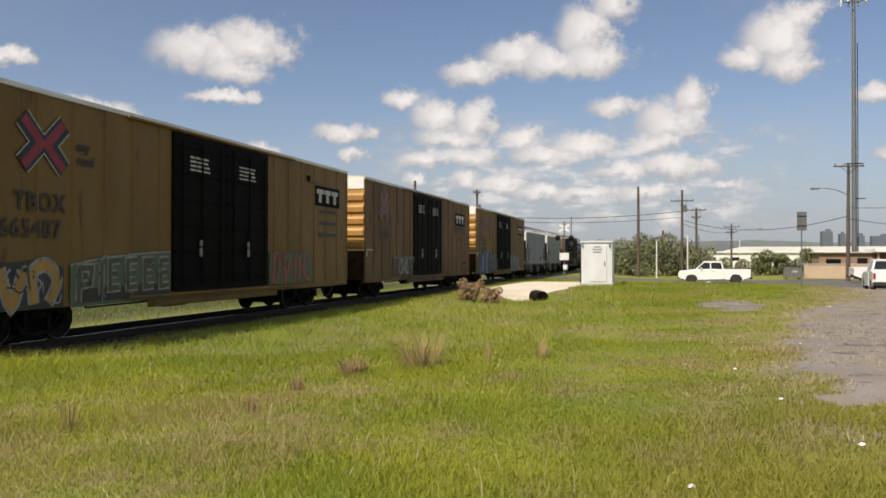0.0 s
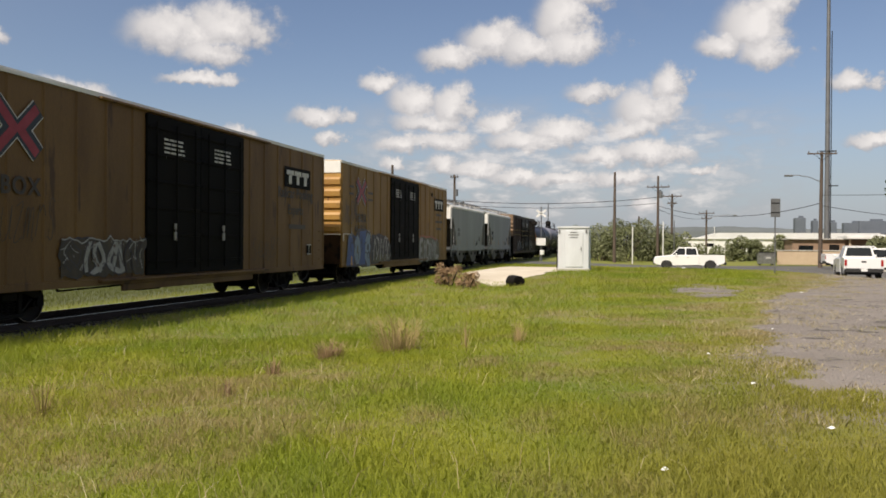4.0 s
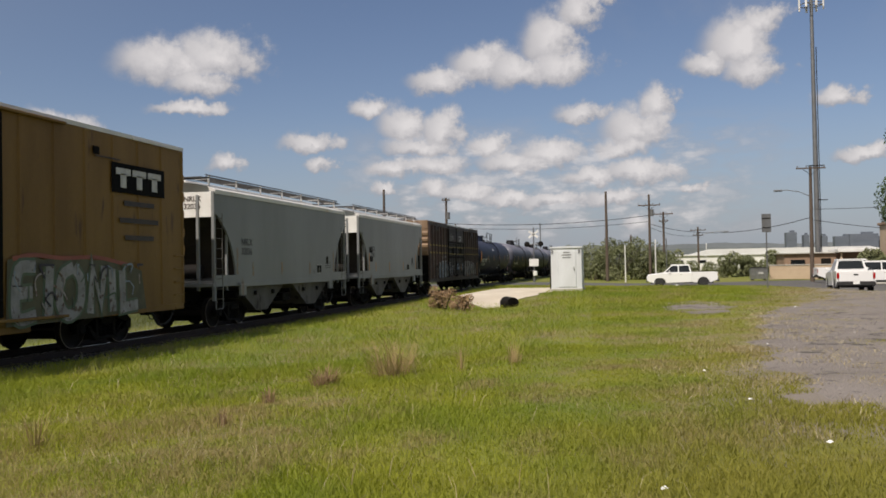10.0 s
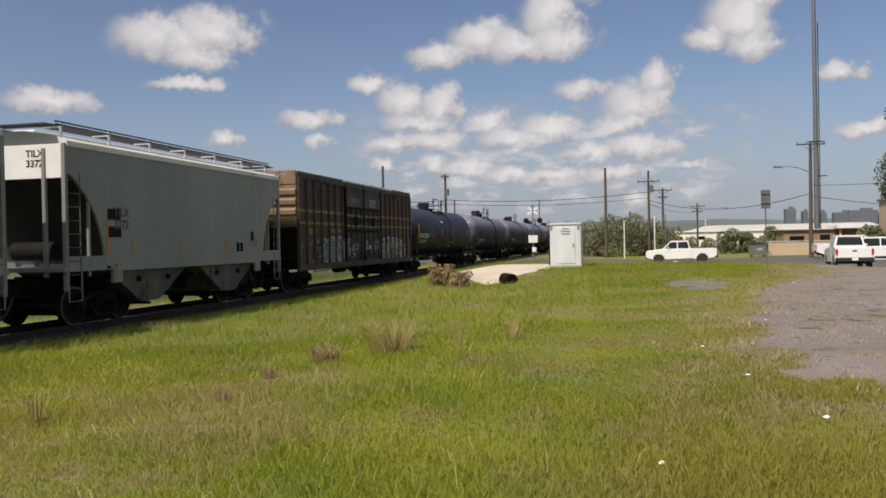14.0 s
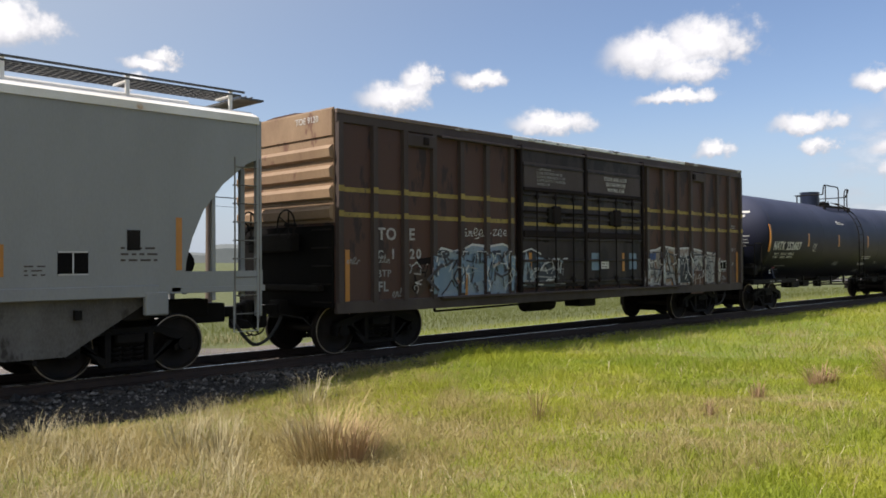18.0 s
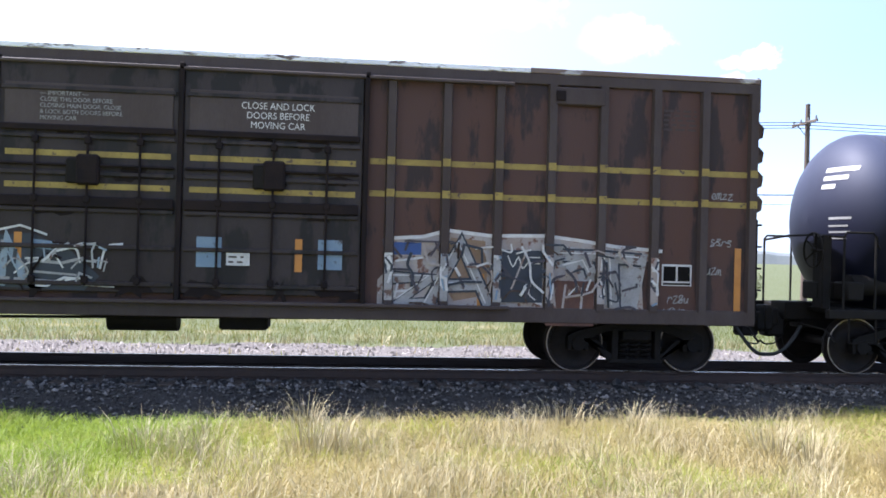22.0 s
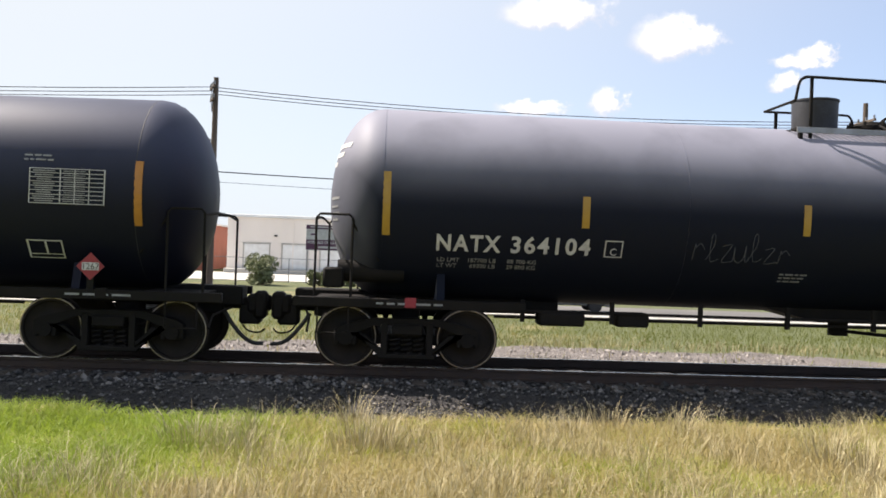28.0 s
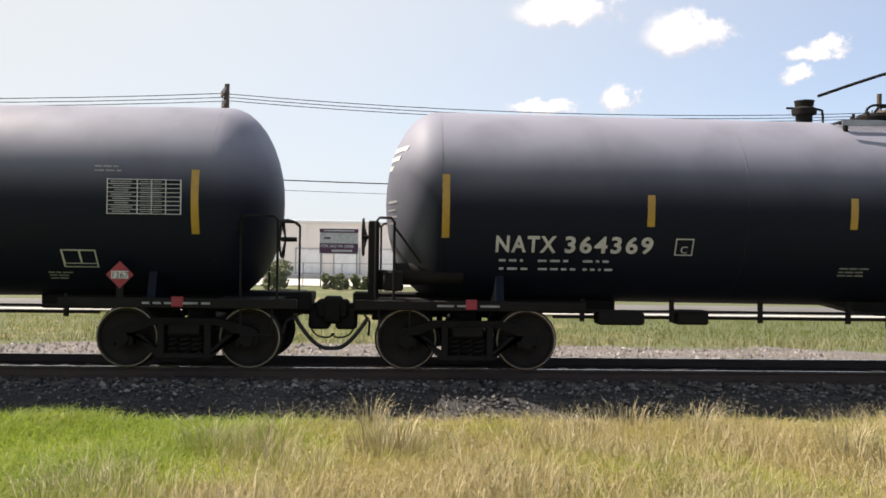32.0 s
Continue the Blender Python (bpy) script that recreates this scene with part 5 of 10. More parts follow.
def graffiti(parent, x, y0, y1, z0, z1, count, fill, edge, shine, seed, label, second=None):
    """Sprayed lettering: a ragged ground, then overlapping outlined letter shapes with bright edges."""
    rnd = random.Random(seed)
    n = count * 6
    h = z1 - z0
    top = [(y0 + (y1 - y0) * k / n, z1 - h * (0.03 + 0.10 * rnd.random() + 0.12 * abs(math.sin(k * 0.55 + seed)))) for k in range(n + 1)]
    bottom = [(y0 + (y1 - y0) * k / n, z0 + h * (0.02 + 0.10 * rnd.random())) for k in range(n + 1)]
    step = (y1 - y0) / count
    ground = Shape()
    for k in range(n):
        a, b, c, d = top[k], top[k + 1], bottom[k + 1], bottom[k]
        ground.add([(x + 0.003, *a), (x + 0.003, *b), (x + 0.003, *c), (x + 0.003, *d)], [(0, 1, 2, 3)])
    g = part("graffiti", ground, second or fill, parent, label)
    for k in range(count):
        cy = y0 + step * (k + 0.5)
        lo, hi = z0 + 0.16 * h, z1 - 0.20 * h
        runs = []
        for q in range(3):
            # interlocking strokes with no letter in them
            here = cy + rnd.uniform(-0.32, 0.32) * step
            start = lo if rnd.random() < 0.5 else hi
            other = hi if start == lo else lo
            run = [(here, start), (here + rnd.uniform(-0.45, 0.45) * step, lo + rnd.uniform(0.3, 0.7) * (hi - lo)), (here + rnd.uniform(-0.35, 0.35) * step, other)]
            if rnd.random() < 0.5:
                run.append((run[-1][0] + rnd.uniform(0.25, 0.5) * step * rnd.choice((-1, 1)), other + rnd.uniform(-0.1, 0.1) * h))
            runs.append(smooth_line(run, 3) if rnd.random() < 0.5 else run)
        w = min(step * rnd.uniform(0.15, 0.22), 0.20 * h)
        glint = []
        for run in runs:
            glint.append([(a + 0.30 * w, c + 0.22 * w) for a, c in run[: len(run) // 2]])
        for q in range(5):
            a0, c0 = cy + rnd.uniform(-0.4, 0.4) * step, z0 + rnd.uniform(0.2, 0.85) * h
            glint.append([(a0, c0), (a0 + rnd.uniform(-0.25, 0.25) * step, c0 + rnd.uniform(-0.12, 0.12) * h)])
        dark = []
        for q in range(4):
            a0, c0 = cy + rnd.uniform(-0.42, 0.42) * step, z0 + rnd.uniform(0.15, 0.85) * h
            dark.append([(a0, c0), (a0 + rnd.uniform(-0.12, 0.12) * step, c0 + rnd.uniform(-0.2, 0.2) * h), (a0 + rnd.uniform(-0.25, 0.25) * step, c0 + rnd.uniform(-0.2, 0.2) * h)])
        up = 0.005 + 0.012 * (k % 2)
        layered("letter", [(bands(x, runs, w + min(0.06, 0.07 * h), up), edge), (bands(x, runs, w, up + 0.004), fill if k % 3 else (second or fill)), (bands(x, [q for q in glint if len(q) > 1], 0.022, up + 0.0075), shine), (bands(x, dark, 0.020, up + 0.0095), MAT["outline"])], g)
    part("graffiti_edge", bands(x, [top], 0.032, 0.030), shine, g)


HAND_SHAPES = {
    "e": ((-0.42, 0.30), (0.20, 0.42), (0.28, 0.80), (-0.10, 0.95), (-0.38, 0.55), (-0.20, 0.08), (0.30, 0.05), (0.50, 0.22)),
    "u": ((-0.45, 0.85), (-0.40, 0.20), (-0.10, 0.02), (0.22, 0.30), (0.30, 0.90), (0.32, 0.15), (0.50, 0.10)),
    "m": ((-0.45, 0.05), (-0.35, 0.85), (-0.12, 0.75), (-0.10, 0.10), (0.02, 0.80), (0.25, 0.80), (0.30, 0.05), (0.50, 0.12)),
    "z": ((-0.40, 0.90), (0.30, 0.98), (-0.30, 0.08), (0.10, 0.02), (0.50, 0.14)),
    "r": ((-0.40, 0.05), (-0.28, 0.90), (-0.20, 0.70), (0.10, 0.92), (0.32, 0.78), (0.50, 0.60)),
    "l": ((-0.45, 0.10), (0.05, 0.85), (0.02, 1.45), (-0.20, 1.30), (-0.15, 0.20), (0.10, 0.02), (0.50, 0.18)),
    "s": ((0.30, 0.90), (-0.20, 0.98), (-0.28, 0.62), (0.26, 0.40), (0.20, 0.02), (-0.32, 0.08)),
}


def scrawl(parent, x, y, z, w, h, mat, seed, n=5, lw=0.025, name="tag_scrawl", shapes=""):
    """A quick looping tag of joined and broken strokes."""
    rnd = random.Random(seed)
    runs, step = [], w / n
    for k in range(n):
        kind = shapes[k] if shapes else rnd.choice("eumzrls")
        tall, off, wide = rnd.uniform(0.75, 1.15), rnd.uniform(-0.10, 0.10), rnd.uniform(0.80, 1.05)
        run = [(y + step * (k + 0.5 + wide * a) + 0.15 * h * b, z + h * (off - 0.5 + tall * b)) for a, b in HAND_SHAPES[kind]]
        if runs and rnd.random() < 0.5:
            runs[-1] += run
        else:
            runs.append(run)
    part(name, bands(x, [smooth_line(q, 4) for q in runs], lw * 0.7, 0.006), mat, parent)


def small_print(parent, x, y, z, w, rows, mat, pitch=0.09, high=0.045, seed=0, name="small_print"):
    """Writing too small to read: plain bars, a row a line."""
    rnd = random.Random(seed)
    s = Shape()
    if name == "slogan_bars":
        for k in range(rows):
            part("slogan_bar", Shape().box(x + 0.002, y + w / 2, z - k * pitch, 0.003, w * rnd.uniform(0.7, 1.0), high), mat, parent)
        return None
    for k in range(rows):
        at = y
        while at < y + w * rnd.uniform(0.8, 1.0):
            run = rnd.uniform(0.08, 0.30) * max(w, 0.5)
            run = min(run, y + w - at)
            if run < 0.02:
                break
            s.box(x + 0.002, at + run / 2, z - k * pitch, 0.003, run, high)
            at += run + 0.05
    return part(name, s, mat, parent)


def car(label, category, y):
    ob = thing("boxcar" if "box" in category else "hopper_car" if "hopper" in category else "tank_car", label, category, pose(TRACK_X, y, 0), "freight cars of the train")
    CARS.append((ob, y))
    return ob


def underframe(ob, L, z, trucks):
    part("centre_sill", Shape().box(0, 0, z + 0.02, 0.42, L - 0.4, 0.30, 0.02), MAT["steel"], ob)
    for y in trucks:
        part("body_bolster", Shape().box(0, y, z + 0.05, 2.7, 0.45, 0.24, 0.02), MAT["steel"], ob)
    for k in range(7):
        part("cross_bearer", Shape().box(0, -L * 0.36 + L * 0.12 * k, z + 0.06, 2.9, 0.10, 0.14), MAT["steel"], ob)
    for y in trucks:
        truck(ob, y)
    g = Shape().rod((1.0, trucks[0] + 1.6, z - 0.22), (1.0, trucks[1] - 1.6, z - 0.10), 0.022, 6)
    g.rod((1.0, trucks[0] + 1.6, z - 0.22), (1.0, trucks[0] + 1.6, z + 0.1), 0.03, 6)
    g.rod((1.0, trucks[1] - 1.6, z - 0.10), (1.0, trucks[1] - 1.6, z + 0.1), 0.03, 6)
    g.box(0.9, 0.4, z - 0.18, 0.5, 0.7, 0.3, 0.03)
    g.rod((0.7, -1.6, z - 0.2), (0.7, -0.6, z - 0.2), 0.2, 12)
    part("brake_rigging", g, MAT["steel"], ob)


def shell_box(L, zb, zt, half, roof):
    """Closed car body with a low ridged roof."""
    s = Shape()
    s.prism([(-half, zb), (half, zb), (half, zt), (half - 0.06, zt + 0.03), (0.35, zt + roof), (-0.35, zt + roof), (-half + 0.06, zt + 0.03), (-half, zt)], "y", -L / 2, L / 2)
    return s


def corrugated_end(ob, y, out, half, zb, zt, ribs, mat, capmat, label):
    part("end_panel", Shape().box(0, y + out * 0.012, (zb + zt) / 2, 2 * half - 0.02, 0.03, zt - zb, 0.005), mat, ob, label)
    step = (zt - 0.62 - zb) / ribs
    for k in range(ribs):
        z = zb + step * (k + 0.5)
        s = Shape()
        s.prism([(0.0, z - step * 0.40), (out * 0.10, z - step * 0.26), (out * 0.12, z + step * 0.14), (out * 0.05, z + step * 0.34), (0.0, z + step * 0.36)], "x", -half + 0.03, half - 0.03)
        r = part("end_rib", s, mat, ob)
        r.matrix_basis = pose(0, y, 0)
    part("end_cap", Shape().box(0, y + out * 0.03, zt - 0.27, 2 * half - 0.04, 0.05, 0.5, 0.01), capmat, ob)


def boxcar_yellow(y, label, art, mat):
    """Sixty-foot box car with double black plug doors."""
    L, zb, zt, half = 19.0, 0.86, 5.16, 1.60
    ob = car(label, "box car", y)
    part("body", shell_box(L, zb, zt - 0.04, half, 0.10), mat, ob, "weathered yellow painted steel body")
    roof = Shape()
    for k in range(16):
        roof.box(0, -L / 2 + L * (k + 0.5) / 16, zt + 0.055, 2 * half - 0.5, 0.06, 0.03)
    roof.prism([(-half - 0.015, zt - 0.10), (half + 0.015, zt - 0.10), (half + 0.015, zt + 0.0), (half - 0.06, zt + 0.02), (0.3, zt + 0.07), (-0.3, zt + 0.07), (-half + 0.06, zt + 0.02), (-half - 0.015, zt)], "y", -L / 2 - 0.02, L / 2 + 0.02)
    part("roof", roof, MAT["greytop"], ob, "pale weathered metal roof")
    for k in range(19):
        py = -L / 2 + 0.06 + (L - 0.12) * k / 18
        if abs(py) < 2.66:
            continue
        s = Shape().prism([(half, py - 0.05), (half + 0.035, py - 0.02), (half + 0.035, py + 0.02), (half, py + 0.05)], "z", zb + 0.05, zt - 0.12)
        part("side_post", s, mat, ob)
    part("side_sill", Shape().box(half - 0.05, 0, zb - 0.04, 0.14, L - 0.1, 0.16, 0.01).box(half - 0.06, 0, zb - 0.16, 0.06, 7.0, 0.26, 0.02), mat, ob)
    for i, (a, b) in enumerate(((-2.62, -0.01), (0.01, 2.62))):
        d = part("door", Shape().box(half + 0.03, (a + b) / 2, (zb + zt) / 2 - 0.06, 0.08, b - a, zt - zb - 0.24, 0.015), MAT["blackpaint"], ob, "black double plug door")
        fr = Shape()
        for k in range(6):
            fr.box(half + 0.085, (a + b) / 2, zb + 0.4 + 0.68 * k, 0.04, b - a - 0.1, 0.07, 0.01)
        for yy in (a + 0.35, (a + b) / 2, b - 0.35):
            fr.rod((half + 0.12, yy, zb + 0.2), (half + 0.12, yy, zt - 0.35), 0.022, 8)
        part("door_frame", fr, MAT["blackpaint"], d)
        part("door_handle", Shape().box(half + 0.13, (a + b) / 2 - 0.1, zb + 1.30, 0.05, 0.09, 0.16, 0.01).box(half + 0.13, (a + b) / 2 - 0.1, zb + 1.05, 0.05, 0.10, 0.22, 0.01).box(half + 0.13, (a + b) / 2 - 0.08, zb + 1.17, 0.03, 0.03, 0.40, 0.01), MAT["silver"], d, "worn silver locking handle")
        small_print(d, half + 0.075, (a + b) / 2 - 0.55, zt - 0.75, 1.0, 5, MAT["letter"], 0.11, 0.05, 3 + i, "door_notice")
    part("door_track", Shape().box(half + 0.06, 0, zt - 0.12, 0.10, 9.0, 0.06, 0.01).box(half + 0.07, 0, zb - 0.01, 0.12, 9.0, 0.06, 0.01), mat, ob)
    for yy, w in ((-L / 2 + 1.9, 3.0), (L / 2 - 2.2, 2.2)):
        part("top_rail_strip", Shape().box(half + 0.03, yy + 0.9, zt - 0.08, 0.03, w, 0.06), MAT["greytop"], ob)
    for out in (-1, 1):
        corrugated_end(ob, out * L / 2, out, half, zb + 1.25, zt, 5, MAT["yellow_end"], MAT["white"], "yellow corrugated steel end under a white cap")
        part("end_lower", Shape().box(0, out * (L / 2 + 0.03), zb + 0.60, 2 * half - 0.04, 0.05, 1.2, 0.01), MAT["brownend"], ob, "grimy brown foot of the end wall")
        part("end_walkway", Shape().box(0, out * (L / 2 + 0.22), zb + 0.12, 1.9, 0.34, 0.04, 0.005), MAT["steel"], ob)
        if out < 0:
            part("end_handrail", Shape().rod((-half + 0.06, out * (L / 2 + 0.15), zb + 1.24), (half + 0.02, out * (L / 2 + 0.15), zb + 1.24), 0.018, 8).box(half - 0.05, out * (L / 2 + 0.08), zb + 1.24, 0.05, 0.16, 0.05, 0.005), MAT["white"], ob, "white grab rail across the end")
            part("corner_rail", Shape().rod((half + 0.06, out * (L / 2 - 0.10), zb + 1.26), (half + 0.06, out * (L / 2 - 0.85), zb + 1.26), 0.014, 8).rod((half + 0.06, out * (L / 2 - 0.10), zb + 1.27), (half + 0.06, out * (L / 2 - 0.10), zb + 0.98), 0.018, 8).rod((half - 0.02, out * (L / 2 - 0.85), zb + 1.26), (half + 0.07, out * (L / 2 - 0.85), zb + 1.26), 0.014, 8), MAT["white"], ob, "white corner grab iron")
        coupler(ob, out * (L / 2 + 0.25), out)
        ladder(ob, half + 0.05, out * L / 2 - out * 0.10, out * L / 2 - out * 0.52, zb - 0.25, zb + 1.5, 5, mat, rails=False, name="grab_iron")
    underframe(ob, L, zb, (-6.7, 6.7))
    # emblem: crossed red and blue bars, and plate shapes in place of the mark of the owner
    art(ob, half)
    return ob


def crossed_emblem(ob, x, y, z, s):
    """Two broad chevrons that meet, red and dark blue on a pale edge."""
    left = [(y - s, z + 0.78 * s), (y - 0.18 * s, z), (y - s, z - 0.78 * s)]
    right = [(y + s, z + 0.78 * s), (y + 0.18 * s, z), (y + s, z - 0.78 * s)]
    e = part("emblem", bands(x, [left, right], 0.74 * s, 0.036), MAT["letter"], ob)
    part("emblem_blue", bands(x, [left, right], 0.66 * s, 0.039), MAT["inkblue"], e)
    part("emblem_red", bands(x, [[(a + (0.06 * s if a < y else -0.06 * s), b) for a, b in q] for q in (left, right)], 0.34 * s, 0.042), MAT["red"], e)


def owner_plate(ob, x, y, z):
    """Black plate with three white block shapes."""
    p = part("owner_plate", Shape().box(x + 0.037, y, z, 0.006, 2.3, 0.72, 0.0), MAT["blackpaint"], ob)
    for k in range(3):
        s = Shape()
        yy = y - 0.68 + 0.68 * k
        s.box(x + 0.042, yy, z + 0.16, 0.004, 0.60, 0.16)
        s.box(x + 0.042, yy, z - 0.06, 0.004, 0.24, 0.34)
        part("plate_block", s, MAT["letter"], p)


def defect_board(ob, x, y, z):
    """Small dark card board with a riveted seam above the door."""
    part("card_board", Shape().box(x + 0.05, y, z, 0.03, 0.22, 0.18, 0.005), MAT["blackpaint"], ob)
    part("seam_strip", Shape().box(x + 0.04, y + 0.45, z - 0.12, 0.012, 0.95, 0.035), MAT["darkletter"], ob)


def art_first(ob, x):
    crossed_emblem(ob, x, -7.19, 4.05, 0.60)
    lettering("reporting_mark", "TBOX", 0.52, MAT["darkletter"], ob, side_pose(x + 0.038, -7.99, 2.86), wide=0.95, spacing=1.15)
    lettering("car_number", "665487", 0.50, MAT["darkletter"], ob, side_pose(x + 0.038, -8.35, 2.33), wide=0.95, spacing=1.2)
    lettering("slogan", "any\nroad", 0.30, MAT["darkletter"], ob, side_pose(x + 0.038, -6.2, 3.98))
    owner_plate(ob, x, 7.45, 4.0)
    small_print(ob, x + 0.036, 6.7, 3.45, 1.6, 3, MAT["darkletter"], 0.42, 0.12, 5, "slogan_bars")
    # block letters between emblem and door: pale rims over a dark green ground
    top = [(-6.40, 1.62), (-5.5, 1.74), (-4.4, 1.84), (-3.4, 1.90), (-2.70, 1.92)]
    ground = [(-6.40, 0.72)] + top + [(-2.70, 0.78)]
    blocks = [(False, [(-6.15, 0.82), (-6.10, 1.55), (-5.72, 1.55), (-5.76, 1.22), (-6.05, 1.18)]), (False, [(-5.38, 1.62), (-5.40, 0.95)])]
    for c in (-5.05, -4.40, -3.75, -3.10):
        blocks += [(False, [(c + 0.30, 1.72), (c - 0.05, 1.70), (c - 0.05, 1.08), (c + 0.32, 1.10)]), (False, [(c - 0.05, 1.40), (c + 0.22, 1.41)])]
    spray(ob, x + 0.036, [("greenpaint", ground), ("darkletter", [(-6.2, 0.8), (-6.2, 1.1), (-2.75, 1.15), (-2.75, 0.85)])], [("silver", 0.04, False, top)] + outlined(blocks, "olivepaint", "silver", 0.11, 0.10) + scribble(61, -6.3, -2.8, 0.78, 1.8, 18, ("greenpaint", "silver", "darkletter"), 0.03, 0.2), "pale grey block-letter graffiti")
    round_ = [(True, [(-9.30, 0.85), (-9.10, 1.55), (-8.75, 1.60), (-8.60, 1.15), (-8.85, 0.80)]), (True, [(-8.35, 1.55), (-8.05, 0.85), (-7.75, 1.50)]), (True, [(-7.45, 0.85), (-7.50, 1.45), (-7.10, 1.62), (-6.80, 1.30), (-7.05, 0.85)])]
    spray(ob, x + 0.036, [("outline", [(-9.45, 0.74), (-9.45, 1.60), (-8.9, 1.75), (-8.2, 1.66), (-7.2, 1.74), (-6.60, 1.55), (-6.60, 0.76)])], outlined(round_, "yellow_end", "silver", 0.20, 0.12) + scribble(63, -9.4, -6.7, 0.8, 1.6, 14, ("silver", "outline"), 0.05, 0.3), "grey and dark round-letter graffiti")
    waves = [(True, [(3.05, 0.95), (3.15, 1.85), (3.45, 1.75), (3.40, 1.10)]), (True, [(3.85, 1.95), (3.95, 1.0), (4.25, 1.7)]), (True, [(4.65, 1.0), (4.70, 1.85), (5.05, 1.55), (4.95, 1.0)]), (True, [(5.45, 1.95), (5.35, 1.3), (5.8, 1.0)])]
    spray(ob, x + 0.036, [("greenpaint", [(2.75, 0.95), (2.80, 1.95), (3.6, 1.85), (4.3, 2.0), (5.2, 1.85), (5.6, 2.1), (6.05, 1.5), (6.0, 0.95)])], outlined(waves, "rustpaint", "outline", 0.20, 0.08) + scribble(67, 2.8, 6.0, 1.0, 1.9, 14, ("greenpaint", "outline", "silver"), 0.04, 0.3), "dark green and red graffiti")
    defect_board(ob, x, 5.75, 4.55)


def art_second(ob, x):
    crossed_emblem(ob, x, -7.1, 4.0, 0.6)
    lettering("reporting_mark", "TBOX", 0.5, MAT["darkletter"], ob, side_pose(x + 0.038, -7.9, 2.85), spacing=1.15)
    lettering("slogan", "Railcar Pooling", 0.50, MAT["darkletter"], ob, side_pose(x + 0.038, 5.2, 3.48), wide=0.92, spacing=1.1)
    lettering("slogan", "Experts", 0.46, MAT["darkletter"], ob, side_pose(x + 0.038, 6.05, 2.9), wide=0.85, spacing=1.1)
    small_print(ob, x + 0.036, 6.1, 2.32, 1.5, 1, MAT["darkletter"], 0.3, 0.16, 15, "slogan_bars")
    owner_plate(ob, x, 6.9, 4.05)
    scrawl(ob, x + 0.03, -7.6, 2.2, 1.6, 0.8, MAT["darkletter"], 3)
    graffiti(ob, x + 0.034, -5.8, -2.7, 0.9, 1.95, 4, MAT["silver"], MAT["outline"], MAT["silver"], 21, "worn grey graffiti", MAT["darkletter"])
    scrawl(ob, x + 0.03, 3.2, 1.6, 2.2, 0.7, MAT["darkletter"], 6)
    part("repack_stencil", Shape().box(x + 0.037, 7.95, 1.5, 0.004, 0.40, 0.36), MAT["blackpaint"], ob)
    part("stencil_frame", Shape().box(x + 0.041, 7.95, 1.67, 0.003, 0.40, 0.03).box(x + 0.041, 7.95, 1.33, 0.003, 0.40, 0.03).box(x + 0.041, 7.95, 1.5, 0.003, 0.03, 0.34), MAT["letter"], ob)


